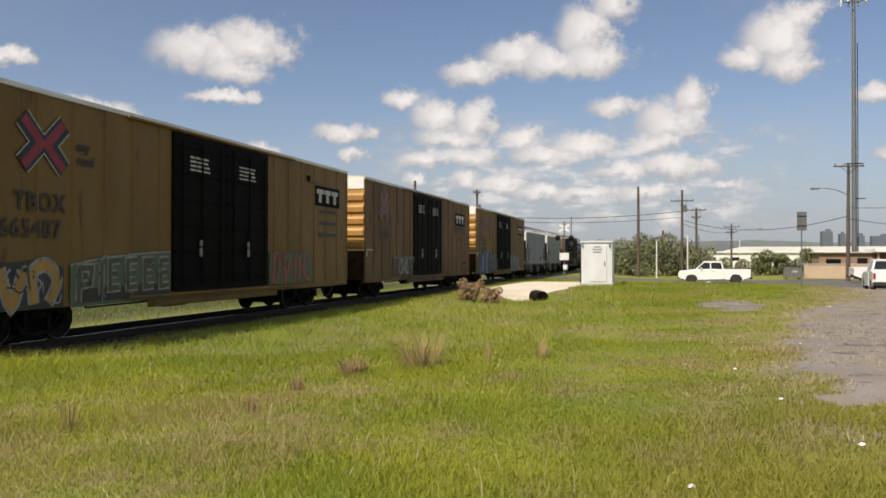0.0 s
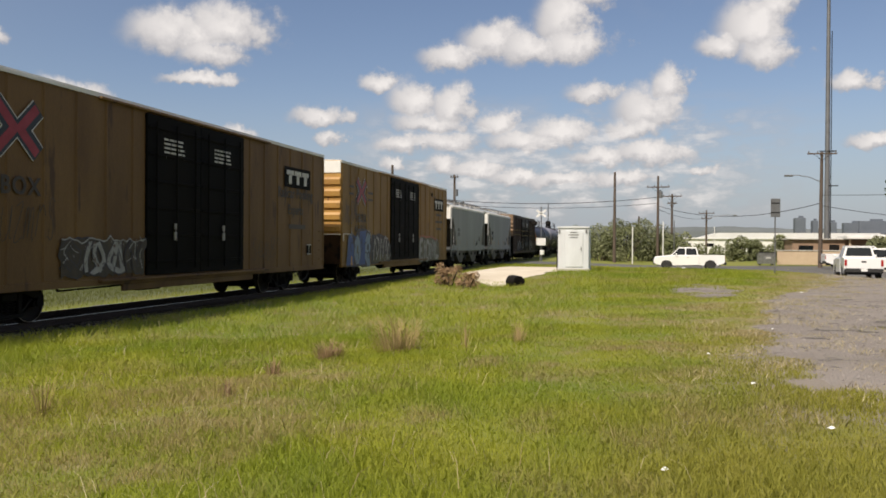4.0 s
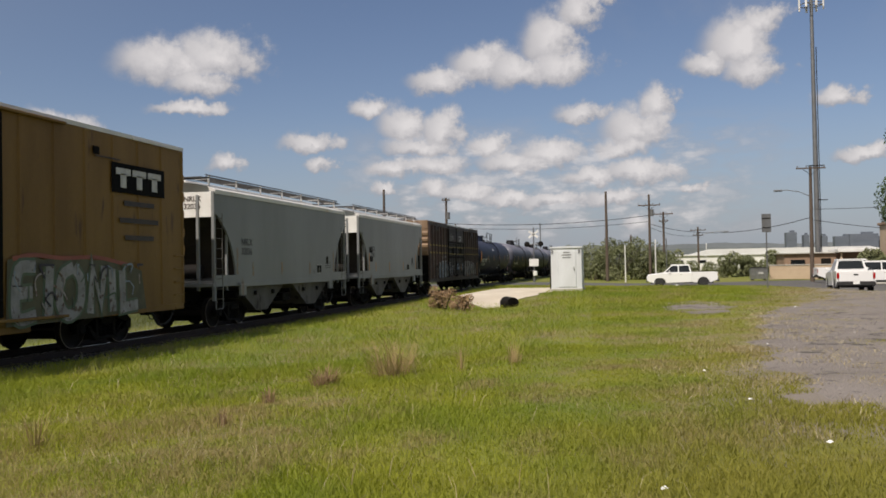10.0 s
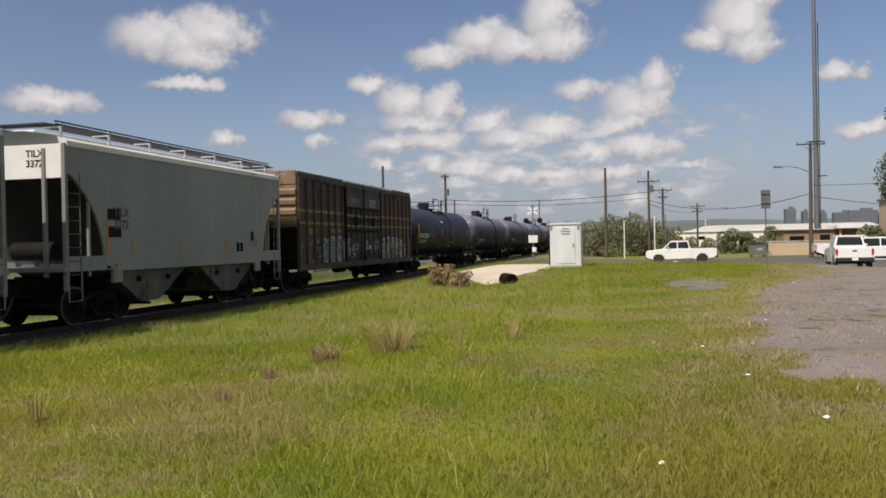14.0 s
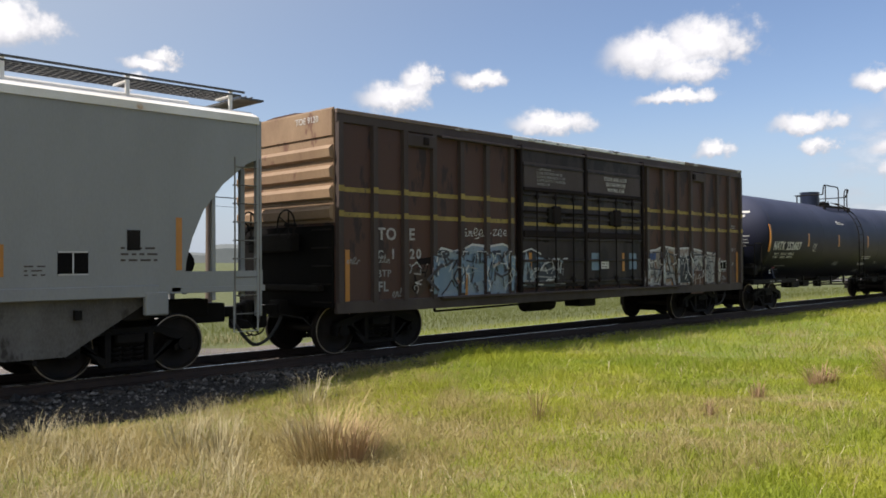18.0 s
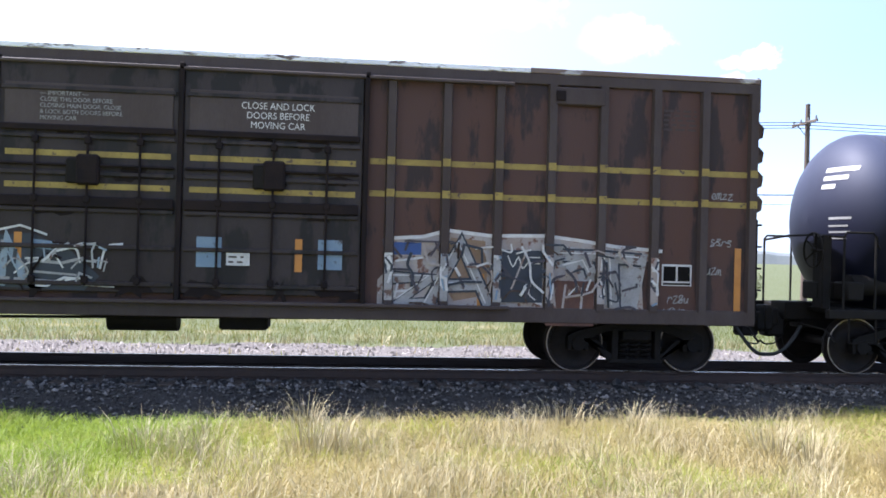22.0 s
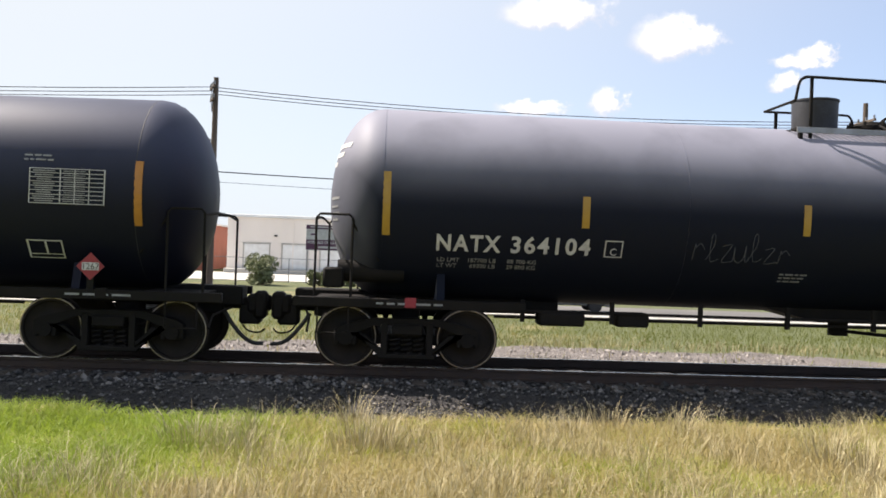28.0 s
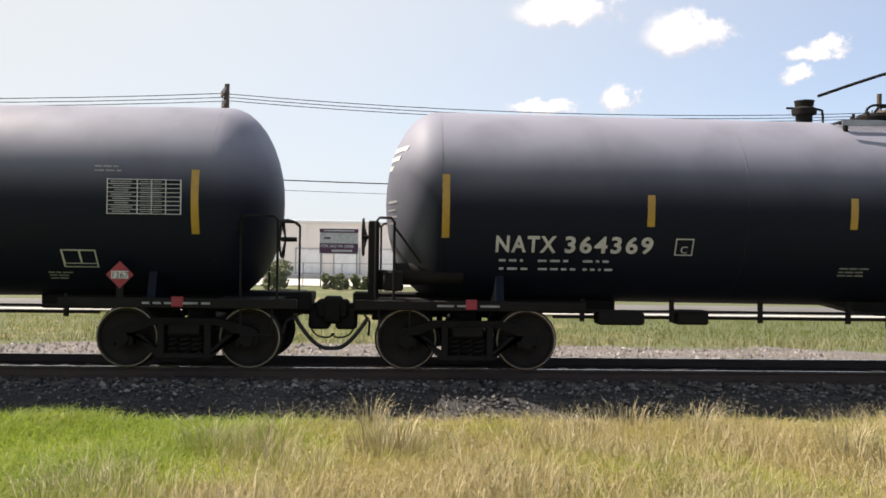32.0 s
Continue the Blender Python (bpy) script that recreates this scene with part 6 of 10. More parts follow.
def art_third(ob, x):
    crossed_emblem(ob, x, -7.05, 4.0, 0.60)
    lettering("reporting_mark", "TBOX", 0.5, MAT["darkletter"], ob, side_pose(x + 0.038, -7.84, 2.82), spacing=1.15)
    lettering("car_number", "665255", 0.42, MAT["darkletter"], ob, side_pose(x + 0.038, -7.9, 2.35), spacing=1.2)
    lettering("end_mark", "TBOX 665255", 0.28, MAT["darkletter"], ob, end_pose(-1.3, -9.5 - 0.062, 4.9), spacing=1.1)
    small_print(ob, x + 0.036, -8.7, 4.15, 0.7, 2, MAT["darkletter"], 0.3, 0.10, 9, "slogan_bars")
    small_print(ob, x + 0.036, -6.2, 4.0, 0.8, 2, MAT["darkletter"], 0.3, 0.10, 10, "slogan_bars")
    owner_plate(ob, x, 7.35, 4.05)
    small_print(ob, x + 0.036, 6.5, 3.45, 1.7, 3, MAT["darkletter"], 0.42, 0.12, 8, "slogan_bars")
    scrawl(ob, x + 0.03, -9.2, 3.2, 1.6, 1.1, MAT["outline"], 36, 3, 0.05)
    blues = [("outline", [(-9.0, 0.74), (-8.75, 2.05), (-8.35, 2.20), (-7.9, 2.02), (-7.4, 2.38), (-6.5, 2.40), (-5.75, 2.22), (-5.62, 1.7), (-5.85, 0.72)]),
             ("deepblue", [(-8.92, 0.80), (-8.66, 1.98), (-8.32, 2.10), (-8.02, 1.55), (-8.08, 0.80)]), ("deepblue", [(-7.38, 0.80), (-7.25, 2.26), (-6.42, 2.30), (-6.52, 0.80)]),
             ("skyblue", [(-8.00, 1.25), (-7.90, 1.85), (-7.55, 2.12), (-7.22, 1.80), (-7.14, 1.25), (-7.35, 0.85), (-7.75, 0.82)]),
             ("skyblue", [(-6.58, 1.10), (-6.48, 1.95), (-6.20, 2.22), (-5.80, 2.10), (-5.90, 1.72), (-5.74, 1.62), (-5.95, 1.20), (-5.80, 0.74), (-6.20, 0.70), (-6.42, 0.95)]),
             ("olivepaint", [(-7.68, 1.30), (-7.60, 1.62), (-7.48, 1.62), (-7.46, 1.28)]), ("outline", [(-6.28, 1.45), (-6.28, 1.68), (-6.05, 1.68), (-6.05, 1.45)]), ("yellow_end", [(-8.45, 0.80), (-8.40, 1.18), (-8.26, 1.18), (-8.22, 0.80)])]
    spray(ob, x + 0.036, blues, [("skyblue", 0.04, False, [(-8.98, 0.80), (-8.72, 2.02), (-8.36, 2.16)]), ("silver", 0.05, False, [(-8.35, 1.95), (-8.45, 2.40), (-8.25, 2.10)]), ("silver", 0.04, True, [(-6.2, 2.30), (-5.9, 2.26), (-5.7, 1.9)]), ("outline", 0.05, False, [(-7.18, 1.1), (-7.05, 2.1)])] + scribble(73, -8.8, -5.9, 0.85, 2.1, 12, ("deepblue", "outline", "inkblue"), 0.045, 0.3), "deep and sky blue graffiti letters")
    jumble = [(False, [(-5.35, 0.95), (-5.15, 2.0), (-4.80, 1.2)]), (True, [(-4.95, 2.02), (-4.55, 1.85), (-4.62, 1.35), (-4.95, 1.0)]), (False, [(-4.35, 0.95), (-4.25, 2.05), (-3.98, 1.5)]), (True, [(-3.95, 1.05), (-3.72, 1.9), (-3.40, 1.95), (-3.45, 1.35)]), (True, [(-3.25, 0.95), (-3.05, 1.7), (-2.72, 1.5)])]
    spray(ob, x + 0.036, [("outline", [(-5.70, 0.78), (-5.62, 2.15), (-5.0, 2.12), (-4.5, 2.22), (-3.9, 2.12), (-3.3, 2.05), (-2.70, 1.70), (-2.68, 0.86)]), ("olivepaint", [(-5.5, 0.85), (-5.4, 1.35), (-4.0, 1.25), (-2.8, 1.2), (-2.8, 0.92)])],
          outlined(jumble, "silver", "inkblue", 0.13, 0.07) + scribble(75, -5.6, -2.75, 0.86, 2.0, 30, ("outline", "olivepaint", "silver", "inkblue"), 0.05, 0.32), "dark graffiti jumble with pale grey edges")
    bubbles = [(True, [(3.55, 1.92), (3.05, 1.85), (2.95, 1.10), (3.10, 0.85), (3.55, 0.92)]), (False, [(3.02, 1.38), (3.45, 1.40)]), (False, [(3.92, 0.85), (3.98, 1.95)]), (True, [(4.75, 1.90), (4.36, 1.70), (4.28, 1.15), (4.55, 0.85), (4.95, 1.05), (5.00, 1.60), (4.75, 1.90)]),
               (False, [(5.32, 0.85), (5.42, 1.90), (5.72, 1.05), (5.85, 1.92)]), (False, [(6.18, 0.85), (6.15, 1.85)]), (False, [(6.55, 1.82), (6.58, 0.92), (7.2, 0.97)])]
    spray(ob, x + 0.036, [("olivepaint", [(2.70, 0.72), (2.75, 2.05), (3.3, 2.18), (3.8, 2.06), (4.6, 2.15), (5.4, 2.05), (6.3, 2.08), (7.4, 1.8), (7.6, 0.85), (5.8, 0.75)])], [("rustpaint", 0.09, True, [(2.9, 2.08), (3.5, 2.16), (4.4, 2.10), (5.6, 2.12), (6.8, 1.95)])] + outlined(bubbles, "silver", "greenpaint", 0.25, 0.12) + scribble(71, 2.8, 7.4, 0.85, 1.95, 26, ("bluepaint", "greenpaint", "outline", "rustsilver"), 0.045, 0.32), "silver bubble-letter graffiti")
    defect_board(ob, x, 5.6, 4.6)


def spray(ob, x, fills, lines, label):
    """A sprayed piece: filled shapes first, then lines, each layer a hair prouder than the last. Corners are (along, height)."""
    first = None
    for k, (m, pts) in enumerate(fills):
        p = part("graffiti" if first is None else "paint_field", Shape().add([(x + 0.003 + 0.0012 * k, a, b) for a, b in pts], [tuple(range(len(pts)))]), MAT[m], first or ob, label if first is None else "")
        first = first or p
    base = 0.004 + 0.0012 * len(fills)
    for k, (m, w, curved, pts) in enumerate(lines):
        part("paint_stroke", bands(x, [smooth_line(pts, 4) if curved else pts], w, base + 0.0012 * k), MAT[m], first)
    return first


def outlined(strokes, fill, edge, w, rim=0.05):
    """Fat letter strokes: every rim first, then every fill."""
    return [(edge, w + rim, c, pts) for c, pts in strokes] + [(fill, w, c, pts) for c, pts in strokes]


def scribble(seed, y0, y1, z0, z1, count, mats, w, reach):
    """Short bent strokes scattered over a painted piece, with no letter in them."""
    r = random.Random(seed)
    out = []
    for k in range(count):
        a, b = y0 + (y1 - y0) * (k + r.random()) / count, r.uniform(z0, z1)
        turn = r.choice((0.1, 0.9, 1.3, 1.6, 2.2)) + r.uniform(-0.25, 0.25)
        run = [(a, b)]
        for q in range(r.randint(1, 3)):
            d = reach * r.uniform(0.5, 1.0)
            run.append((min(max(run[-1][0] + d * math.cos(turn), y0), y1), min(max(run[-1][1] + d * math.sin(turn), z0), z1)))
            turn += r.uniform(-1.9, 1.9)
        run = [p for i, p in enumerate(run) if not i or (Vector(p) - Vector(run[i - 1])).length > 0.02]
        if len(run) > 1:
            out.append((r.choice(mats), w * r.uniform(0.6, 1.2), r.random() < 0.6, run))
    return out


def brown_art(ob, half, F0):
    """The painted pieces along the foot of the brown car."""
    def put(pts):
        return [(F0 + a, b) for a, b in pts]

    # pale blue piece before the doors
    outer = [(2.36, 1.30), (2.45, 1.80), (2.70, 2.02), (3.05, 1.95), (3.40, 2.02), (3.62, 2.10), (4.10, 2.06), (4.60, 2.12), (4.90, 2.02), (5.02, 1.80), (5.02, 1.02), (4.2, 1.00), (3.3, 1.03), (2.60, 1.04)]
    lines = [("letter", 0.045, False, put(outer[1:10]))] + scribble(41, F0 + 2.45, F0 + 4.98, 1.06, 1.95, 46, ("inkblue", "outline", "skyblue", "outline"), 0.048, 0.30)
    lines += scribble(43, F0 + 1.76, F0 + 2.40, 1.08, 1.70, 14, ("dimletter", "rustsilver", "grime"), 0.028, 0.16)
    lines += scribble(47, F0 + 2.5, F0 + 4.95, 1.1, 1.95, 26, ("letter", "silver", "bluepaint"), 0.022, 0.22)
    lines += [("outline", 0.06, False, put([(2.62, 1.70), (2.22, 1.40), (2.52, 1.16)])), ("rustsilver", 0.06, False, put([(4.15, 1.62), (4.36, 1.72)])), ("rustsilver", 0.05, False, put([(3.02, 1.42), (3.10, 1.30)]))]
    spray(ob, half, [("bluepaint", put(outer)), ("skyblue", put([(2.55, 1.10), (2.60, 1.75), (3.4, 1.90), (4.95, 1.95), (4.95, 1.55), (3.5, 1.25)])), ("grimyend", put([(1.74, 1.62), (2.38, 1.60), (2.40, 1.30), (2.05, 1.05), (1.78, 1.12)])), ("grime", put([(2.0, 1.80), (2.40, 1.84), (2.38, 1.70), (2.02, 1.68)]))],
          lines + [("rustsilver", 0.03, False, put([(1.80, 1.52), (2.02, 1.50)])), ("letter", 0.022, False, put([(1.86, 1.34), (2.02, 1.30)])), ("letter", 0.02, False, put([(1.78, 1.66), (1.90, 1.74), (2.02, 1.62)]))], "pale blue graffiti letters with dark outlines")
    # broken piece over the door
    lines = [("letter", 0.03, False, put([(5.16, 1.95), (5.45, 2.02), (5.80, 1.90)])), ("bluepaint", 0.14, False, put([(5.20, 1.20), (5.28, 1.85), (5.52, 1.30)])), ("skyblue", 0.12, False, put([(5.62, 1.78), (5.98, 1.74)])), ("silver", 0.04, False, put([(5.55, 1.55), (6.0, 1.52), (6.3, 1.60)])),
             ("letter", 0.03, True, put([(6.50, 1.45), (6.58, 1.75), (6.80, 1.80)])), ("silver", 0.05, False, put([(5.20, 1.30), (6.7, 1.22)])), ("silver", 0.03, False, put([(5.6, 1.40), (6.2, 1.36)])), ("letter", 0.022, False, put([(5.9, 1.66), (6.02, 1.45)])), ("inkblue", 0.05, False, put([(5.35, 1.2), (5.40, 1.7)]))]
    lines += scribble(53, F0 + 5.2, F0 + 6.6, 1.15, 1.8, 22, ("silver", "bluepaint", "grime", "letter"), 0.03, 0.28)
    spray(ob, half + 0.104, [("inkblue", put([(5.15, 1.18), (5.15, 1.88), (5.6, 1.92), (6.1, 1.70), (6.5, 1.35), (6.3, 1.15)]))], lines, "broken blue and dark graffiti over the door")
    # silver piece behind the doors
    outer = [(10.30, 1.38), (10.50, 1.62), (10.40, 1.98), (10.95, 2.02), (11.30, 2.12), (11.90, 2.06), (12.75, 2.08), (13.30, 2.02), (13.80, 1.95), (14.52, 1.90), (14.28, 1.74), (14.22, 1.40), (14.25, 0.92), (13.3, 0.98), (12.0, 1.02), (10.30, 1.00)]
    strokes = [(False, put([(10.52, 1.42), (11.08, 1.42), (10.62, 1.08), (11.15, 1.06)])), (False, put([(13.00, 1.80), (13.55, 1.80), (14.20, 1.76)])), (False, put([(13.76, 1.74), (13.80, 1.05)])), (True, put([(13.05, 1.62), (13.35, 1.70), (13.45, 1.52)])),
               (False, put([(11.02, 1.02), (11.50, 1.92), (11.92, 1.04)])), (False, put([(11.22, 1.32), (11.72, 1.34)]))]
    lines = [("letter", 0.05, False, put(outer[2:10])), ("letter", 0.03, False, put([(10.32, 1.20), (10.75, 1.24)])), ("letter", 0.03, False, put([(10.55, 1.66), (10.95, 1.72)]))] + outlined(strokes, "silver", "inkblue", 0.15, 0.06)
    lines += [("letter", 0.02, False, [(a - 0.05, b + 0.04) for a, b in q[:3]]) for c, q in strokes] + [("letter", 0.04, True, put([(12.05, 1.12), (12.35, 1.18), (12.7, 1.08)])), ("outline", 0.04, False, put([(11.45, 1.50), (11.55, 1.30)]))]
    lines += scribble(59, F0 + 10.35, F0 + 14.1, 1.02, 1.95, 64, ("inkblue", "letter", "rustsilver", "outline", "grimyend", "outline"), 0.035, 0.28)
    spray(ob, half, [("rustsilver", put(outer)), ("silver", put([(12.8, 1.95), (14.3, 1.85), (14.15, 1.05), (13.4, 1.1), (13.2, 1.6), (12.8, 1.65)])), ("tan_end", put([(11.15, 1.50), (11.35, 2.02), (11.85, 1.98), (11.9, 1.20), (11.4, 1.10)])), ("deepblue", put([(10.44, 1.75), (10.44, 1.93), (10.92, 1.93), (10.92, 1.76)]))], lines, "silver graffiti letters with white edges")
    p = part("paint_patch", Shape().box(half + 0.036, F0 + 12.40, 1.48, 0.004, 0.60, 0.76), MAT["inkblue"], ob, "dark painted-over patch")
    part("paint_stroke", bands(half + 0.036, [smooth_line([(F0 + 12.18, 1.78), (F0 + 12.26, 1.62), (F0 + 12.34, 1.76), (F0 + 12.40, 1.60), (F0 + 12.48, 1.68)], 3), [(F0 + 12.5, 1.76), (F0 + 12.66, 1.76)], [(F0 + 12.5, 1.68), (F0 + 12.66, 1.67)], smooth_line([(F0 + 12.42, 1.32), (F0 + 12.54, 1.42), (F0 + 12.50, 1.24), (F0 + 12.60, 1.14)], 3)], 0.018, 0.004), MAT["letter"], p)
    q = part("paint_patch", Shape().box(half + 0.038, F0 + 13.12, 1.10, 0.004, 0.72, 0.66), MAT["rust"], ob, "rust-eaten repair patch")
    part("paint_stroke", bands(half + 0.038, [[(F0 + 12.85, 1.36), (F0 + 12.92, 0.9)], [(F0 + 13.05, 1.38), (F0 + 13.0, 0.95)], [(F0 + 13.3, 1.34), (F0 + 13.28, 0.86)], [(F0 + 12.85, 0.92), (F0 + 13.4, 0.90)]], 0.035, 0.004), MAT["rustsilver"], q)
    for words, yy, zz, size in (("BTP", 0.98, 1.52, 0.20), ("FL", 1.00, 1.27, 0.26), ("NL", 2.18, 0.90, 0.20), ("C", 0.99, 1.88, 0.22)):
        lettering("tag_letters", words, size, MAT["dimletter"], ob, side_pose(half + 0.004, F0 + yy, zz), spacing=1.1)
    # quick one-line tag over the blue piece
    scrawl(ob, half, F0 + 3.30, 2.36, 0.82, 0.15, MAT["letter"], 12, 5, 0.022, shapes="smeer")
    scrawl(ob, half, F0 + 4.24, 2.37, 0.50, 0.15, MAT["letter"], 13, 3, 0.022, shapes="zee")
    part("tag_scrawl", bands(half, [[(F0 + 3.70, 2.22), (F0 + 3.84, 2.25)], [(F0 + 4.12, 2.33), (F0 + 4.22, 2.35)]], 0.018, 0.006), MAT["letter"], ob)


def boxcar_brown(y):
    L, zb, zt, half = 15.97, 0.92, 4.46, 1.58
    ob = car("rusty brown box car with two yellow stripes, external posts and graffiti", "box car", y)
    part("body", shell_box(L, zb, zt - 0.02, half, 0.16), MAT["brown"], ob, "rusty brown painted steel body")
    roof = Shape()
    for k in range(14):
        roof.box(0, -L / 2 + L * (k + 0.5) / 14, zt + 0.11, 2 * half - 0.5, 0.06, 0.03)
    part("roof", roof, MAT["roofrust"], ob, "rusty ribbed roof")
    for a, b, m in ((0.0, 4.9, "roofrust"), (4.9, 12.45, "flake"), (12.45, L, "roofrust")):
        for side in (1, -1):
            part("roof_edge", Shape().box(side * (half + 0.01), -L / 2 + (a + b) / 2, zt + 0.03, 0.10, b - a, 0.08, 0.01), MAT[m], ob, "flaking white roof edge" if m == "flake" else "")
    part("top_chord", Shape().box(half + 0.02, 0, zt - 0.09, 0.06, L, 0.16, 0.01), MAT["brownpost"], ob)
    part("side_sill", Shape().box(half + 0.0, 0, zb + 0.0, 0.10, L, 0.22, 0.01), MAT["brownpost"], ob)
    F0 = -L / 2
    posts = [0.08, 0.90, 1.67, 2.46, 3.26, 4.05, 4.85]
    rear = [10.45, 11.25, 12.02, 12.80, 13.57, 14.38, 15.13, 15.89]
    for py in posts + rear:
        s = Shape().prism([(half, F0 + py - 0.075), (half + 0.08, F0 + py - 0.055), (half + 0.08, F0 + py + 0.055), (half, F0 + py + 0.075)], "z", zb + 0.08, zt - 0.16)
        part("side_post", s, MAT["brownpost"], ob)
        for z, h in ((3.08, 0.10), (2.62, 0.10)):
            part("post_stripe", Shape().box(half + 0.083, F0 + py, z + 0.012, 0.005, 0.115, 0.11), MAT["stripe"], ob)
    for z in (3.08, 2.62):
        part("yellow_stripe", Shape().box(half + 0.003, F0 + 2.5, z, 0.005, 4.95, 0.085), MAT["stripe"], ob, "worn yellow painted stripe")
        part("yellow_stripe", Shape().box(half + 0.003, F0 + 13.05, z, 0.005, 5.8, 0.085), MAT["stripe"], ob, "worn yellow painted stripe")
    for i, (a, b) in enumerate(((5.12, 7.50), (7.56, 10.05))):
        a, b = F0 + a, F0 + b
        d = part("door", Shape().box(half + 0.05, (a + b) / 2, (zb + zt) / 2, 0.10, b - a, zt - zb - 0.42, 0.015), MAT["browndoor"], ob, "rusty brown plug door")
        fr = Shape()
        for z in (1.25, 1.75, 2.25, 2.75, 3.25, 3.9):
            fr.box(half + 0.115, (a + b) / 2, z, 0.05, b - a - 0.08, 0.06, 0.01)
        part("door_rib", fr, MAT["browndoor"], d)
        bars = Shape()
        for yy in (a + 0.5, (a + b) / 2, b - 0.5):
            bars.rod((half + 0.15, yy, zb + 0.3), (half + 0.15, yy, 3.32), 0.017, 8)
            for z in (1.3, 2.4, 3.2):
                bars.box(half + 0.15, yy, z, 0.05, 0.09, 0.10, 0.01)
        part("locking_bar", bars, MAT["grime"], d)
        part("lock_box", Shape().box(half + 0.13, (a + b) / 2 - 0.1, 2.78, 0.08, 0.36, 0.34, 0.02), MAT["steel"], d)
        part("door_panel", Shape().box(half + 0.108, (a + b) / 2, 3.66, 0.02, b - a - 0.16, 0.62, 0.005), MAT["brownpost"], d)
        for z in (3.02, 2.58):
            part("door_stripe", Shape().box(half + 0.103, (a + b) / 2, z, 0.005, b - a - 0.2, 0.08), MAT["stripe"], d)
    for yy in (5.09, 7.53, 10.09):
        part("door_post", Shape().box(half + 0.09, F0 + yy, (zb + zt) / 2, 0.12, 0.07, zt - zb - 0.25, 0.01), MAT["grime"], ob)
    part("door_track", Shape().box(half + 0.10, F0 + 7.4, zt - 0.20, 0.10, 9.6, 0.05, 0.01).box(half + 0.11, F0 + 7.4, zb + 0.10, 0.10, 9.6, 0.05, 0.01), MAT["brownpost"], ob)
    for yy, lock in ((2.07, 0.13), (13.20, -0.30)):
        part("side_hatch", Shape().box(half + 0.05, F0 + yy, zt - 0.33, 0.08, 0.76, 0.26, 0.02), MAT["brownpost"], ob)
        part("hatch_lock", Shape().box(half + 0.095, F0 + yy + lock, zt - 0.33, 0.05, 0.14, 0.15, 0.01), MAT["grime"], ob)
        for k in range(2):
            part("hatch_rod", Shape().rod((half + 0.04, F0 + yy - 0.36 + 0.72 * k, zb + 0.2), (half + 0.04, F0 + yy - 0.36 + 0.72 * k, zt - 0.5), 0.014, 6), MAT["grime"], ob)
    # oily beams and smears across the doors
    rust = random.Random(23)
    for i, (a, b) in enumerate(((5.16, 7.46), (7.60, 10.0))):
        for z, h in ((3.36, 0.09), (2.36, 0.15), (2.86, 0.04)):
            part("door_beam", Shape().box(half + 0.135, F0 + (a + b) / 2, z, 0.05, b - a, h, 0.015), MAT["grime"], ob, "oily black door beam")
        for k in range(9):
            yy, zz = rust.uniform(a + 0.15, b - 0.15), rust.choice((3.30, 2.30, 2.75, 1.2))
            smear = blob(F0 + yy, zz, rust.uniform(0.15, 0.55), rust.uniform(0.08, 0.26), rust, 16, 0.5)
            part("grime_smear", Shape().add([(half + 0.104 + 0.0006 * k, p, q) for p, q in smear], [tuple(range(len(smear)))]), MAT["grime"], ob)
        part("gear_box", Shape().box(half + 0.16, F0 + a + 1.16 + 0.06 * i, 2.80, 0.10, 0.30, 0.42, 0.03), MAT["grime"], ob)
    lettering("door_notice", "— IMPORTANT —\nCLOSE THIS DOOR BEFORE\nCLOSING MAIN DOOR. CLOSE\n& LOCK BOTH DOORS BEFORE\nMOVING CAR", 0.084, MAT["dimletter"], ob, side_pose(half + 0.12, F0 + 5.66, 3.66), wide=0.92)
    lettering("door_notice", "CLOSE AND LOCK\nDOORS BEFORE\nMOVING CAR", 0.135, MAT["letter"], ob, side_pose(half + 0.12, F0 + 8.85, 3.64), align="CENTER", wide=0.9)
    lettering("reporting_mark", "TO", 0.32, MAT["fadeletter"], ob, side_pose(half + 0.004, F0 + 1.0, 2.27), spacing=1.1)
    lettering("reporting_mark", "E", 0.32, MAT["fadeletter"], ob, side_pose(half + 0.004, F0 + 1.80, 2.27))
    lettering("car_number", "1", 0.27, MAT["fadeletter"], ob, side_pose(half + 0.004, F0 + 1.32, 1.89))
    lettering("car_number", "20", 0.27, MAT["fadeletter"], ob, side_pose(half + 0.004, F0 + 1.82, 1.89), spacing=1.3)
    for k, yy in enumerate((0.27, 3.42, 5.42, 9.18, 11.80, 15.70)):
        tall = k in (0, 5)
        z = 1.50 if tall else (1.27 if k in (1, 4) else 1.70)
        part("reflector", Shape().box((half + 0.004) if k in (0, 1, 4, 5) else half + 0.105, F0 + yy, z, 0.006, 0.10, 0.95 if tall else 0.46), MAT["orange"], ob, "orange reflective strip")
    brown_art(ob, half, F0)
    for py in posts + rear:
        for y0, y1, z1, m in ((2.4, 5.0, 1.86, "skyblue"), (10.4, 12.1, 1.78, "silver"), (12.7, 14.5, 1.80, "rustsilver")):
            if y0 < py < y1:
                part("post_paint", Shape().box(half + 0.083, F0 + py, (1.10 + z1) / 2, 0.005, 0.112, z1 - 1.10), MAT[m], ob)
                for k, (ink, w, curved, run) in enumerate(scribble(int(100 * py), F0 + py - 0.05, F0 + py + 0.05, 1.08, z1 - 0.02, 7, ("inkblue", "outline", "skyblue", "letter"), 0.035, 0.20)):
                    part("paint_stroke", bands(half + 0.083, [run], w, 0.004 + 0.0008 * k), MAT[ink], ob)
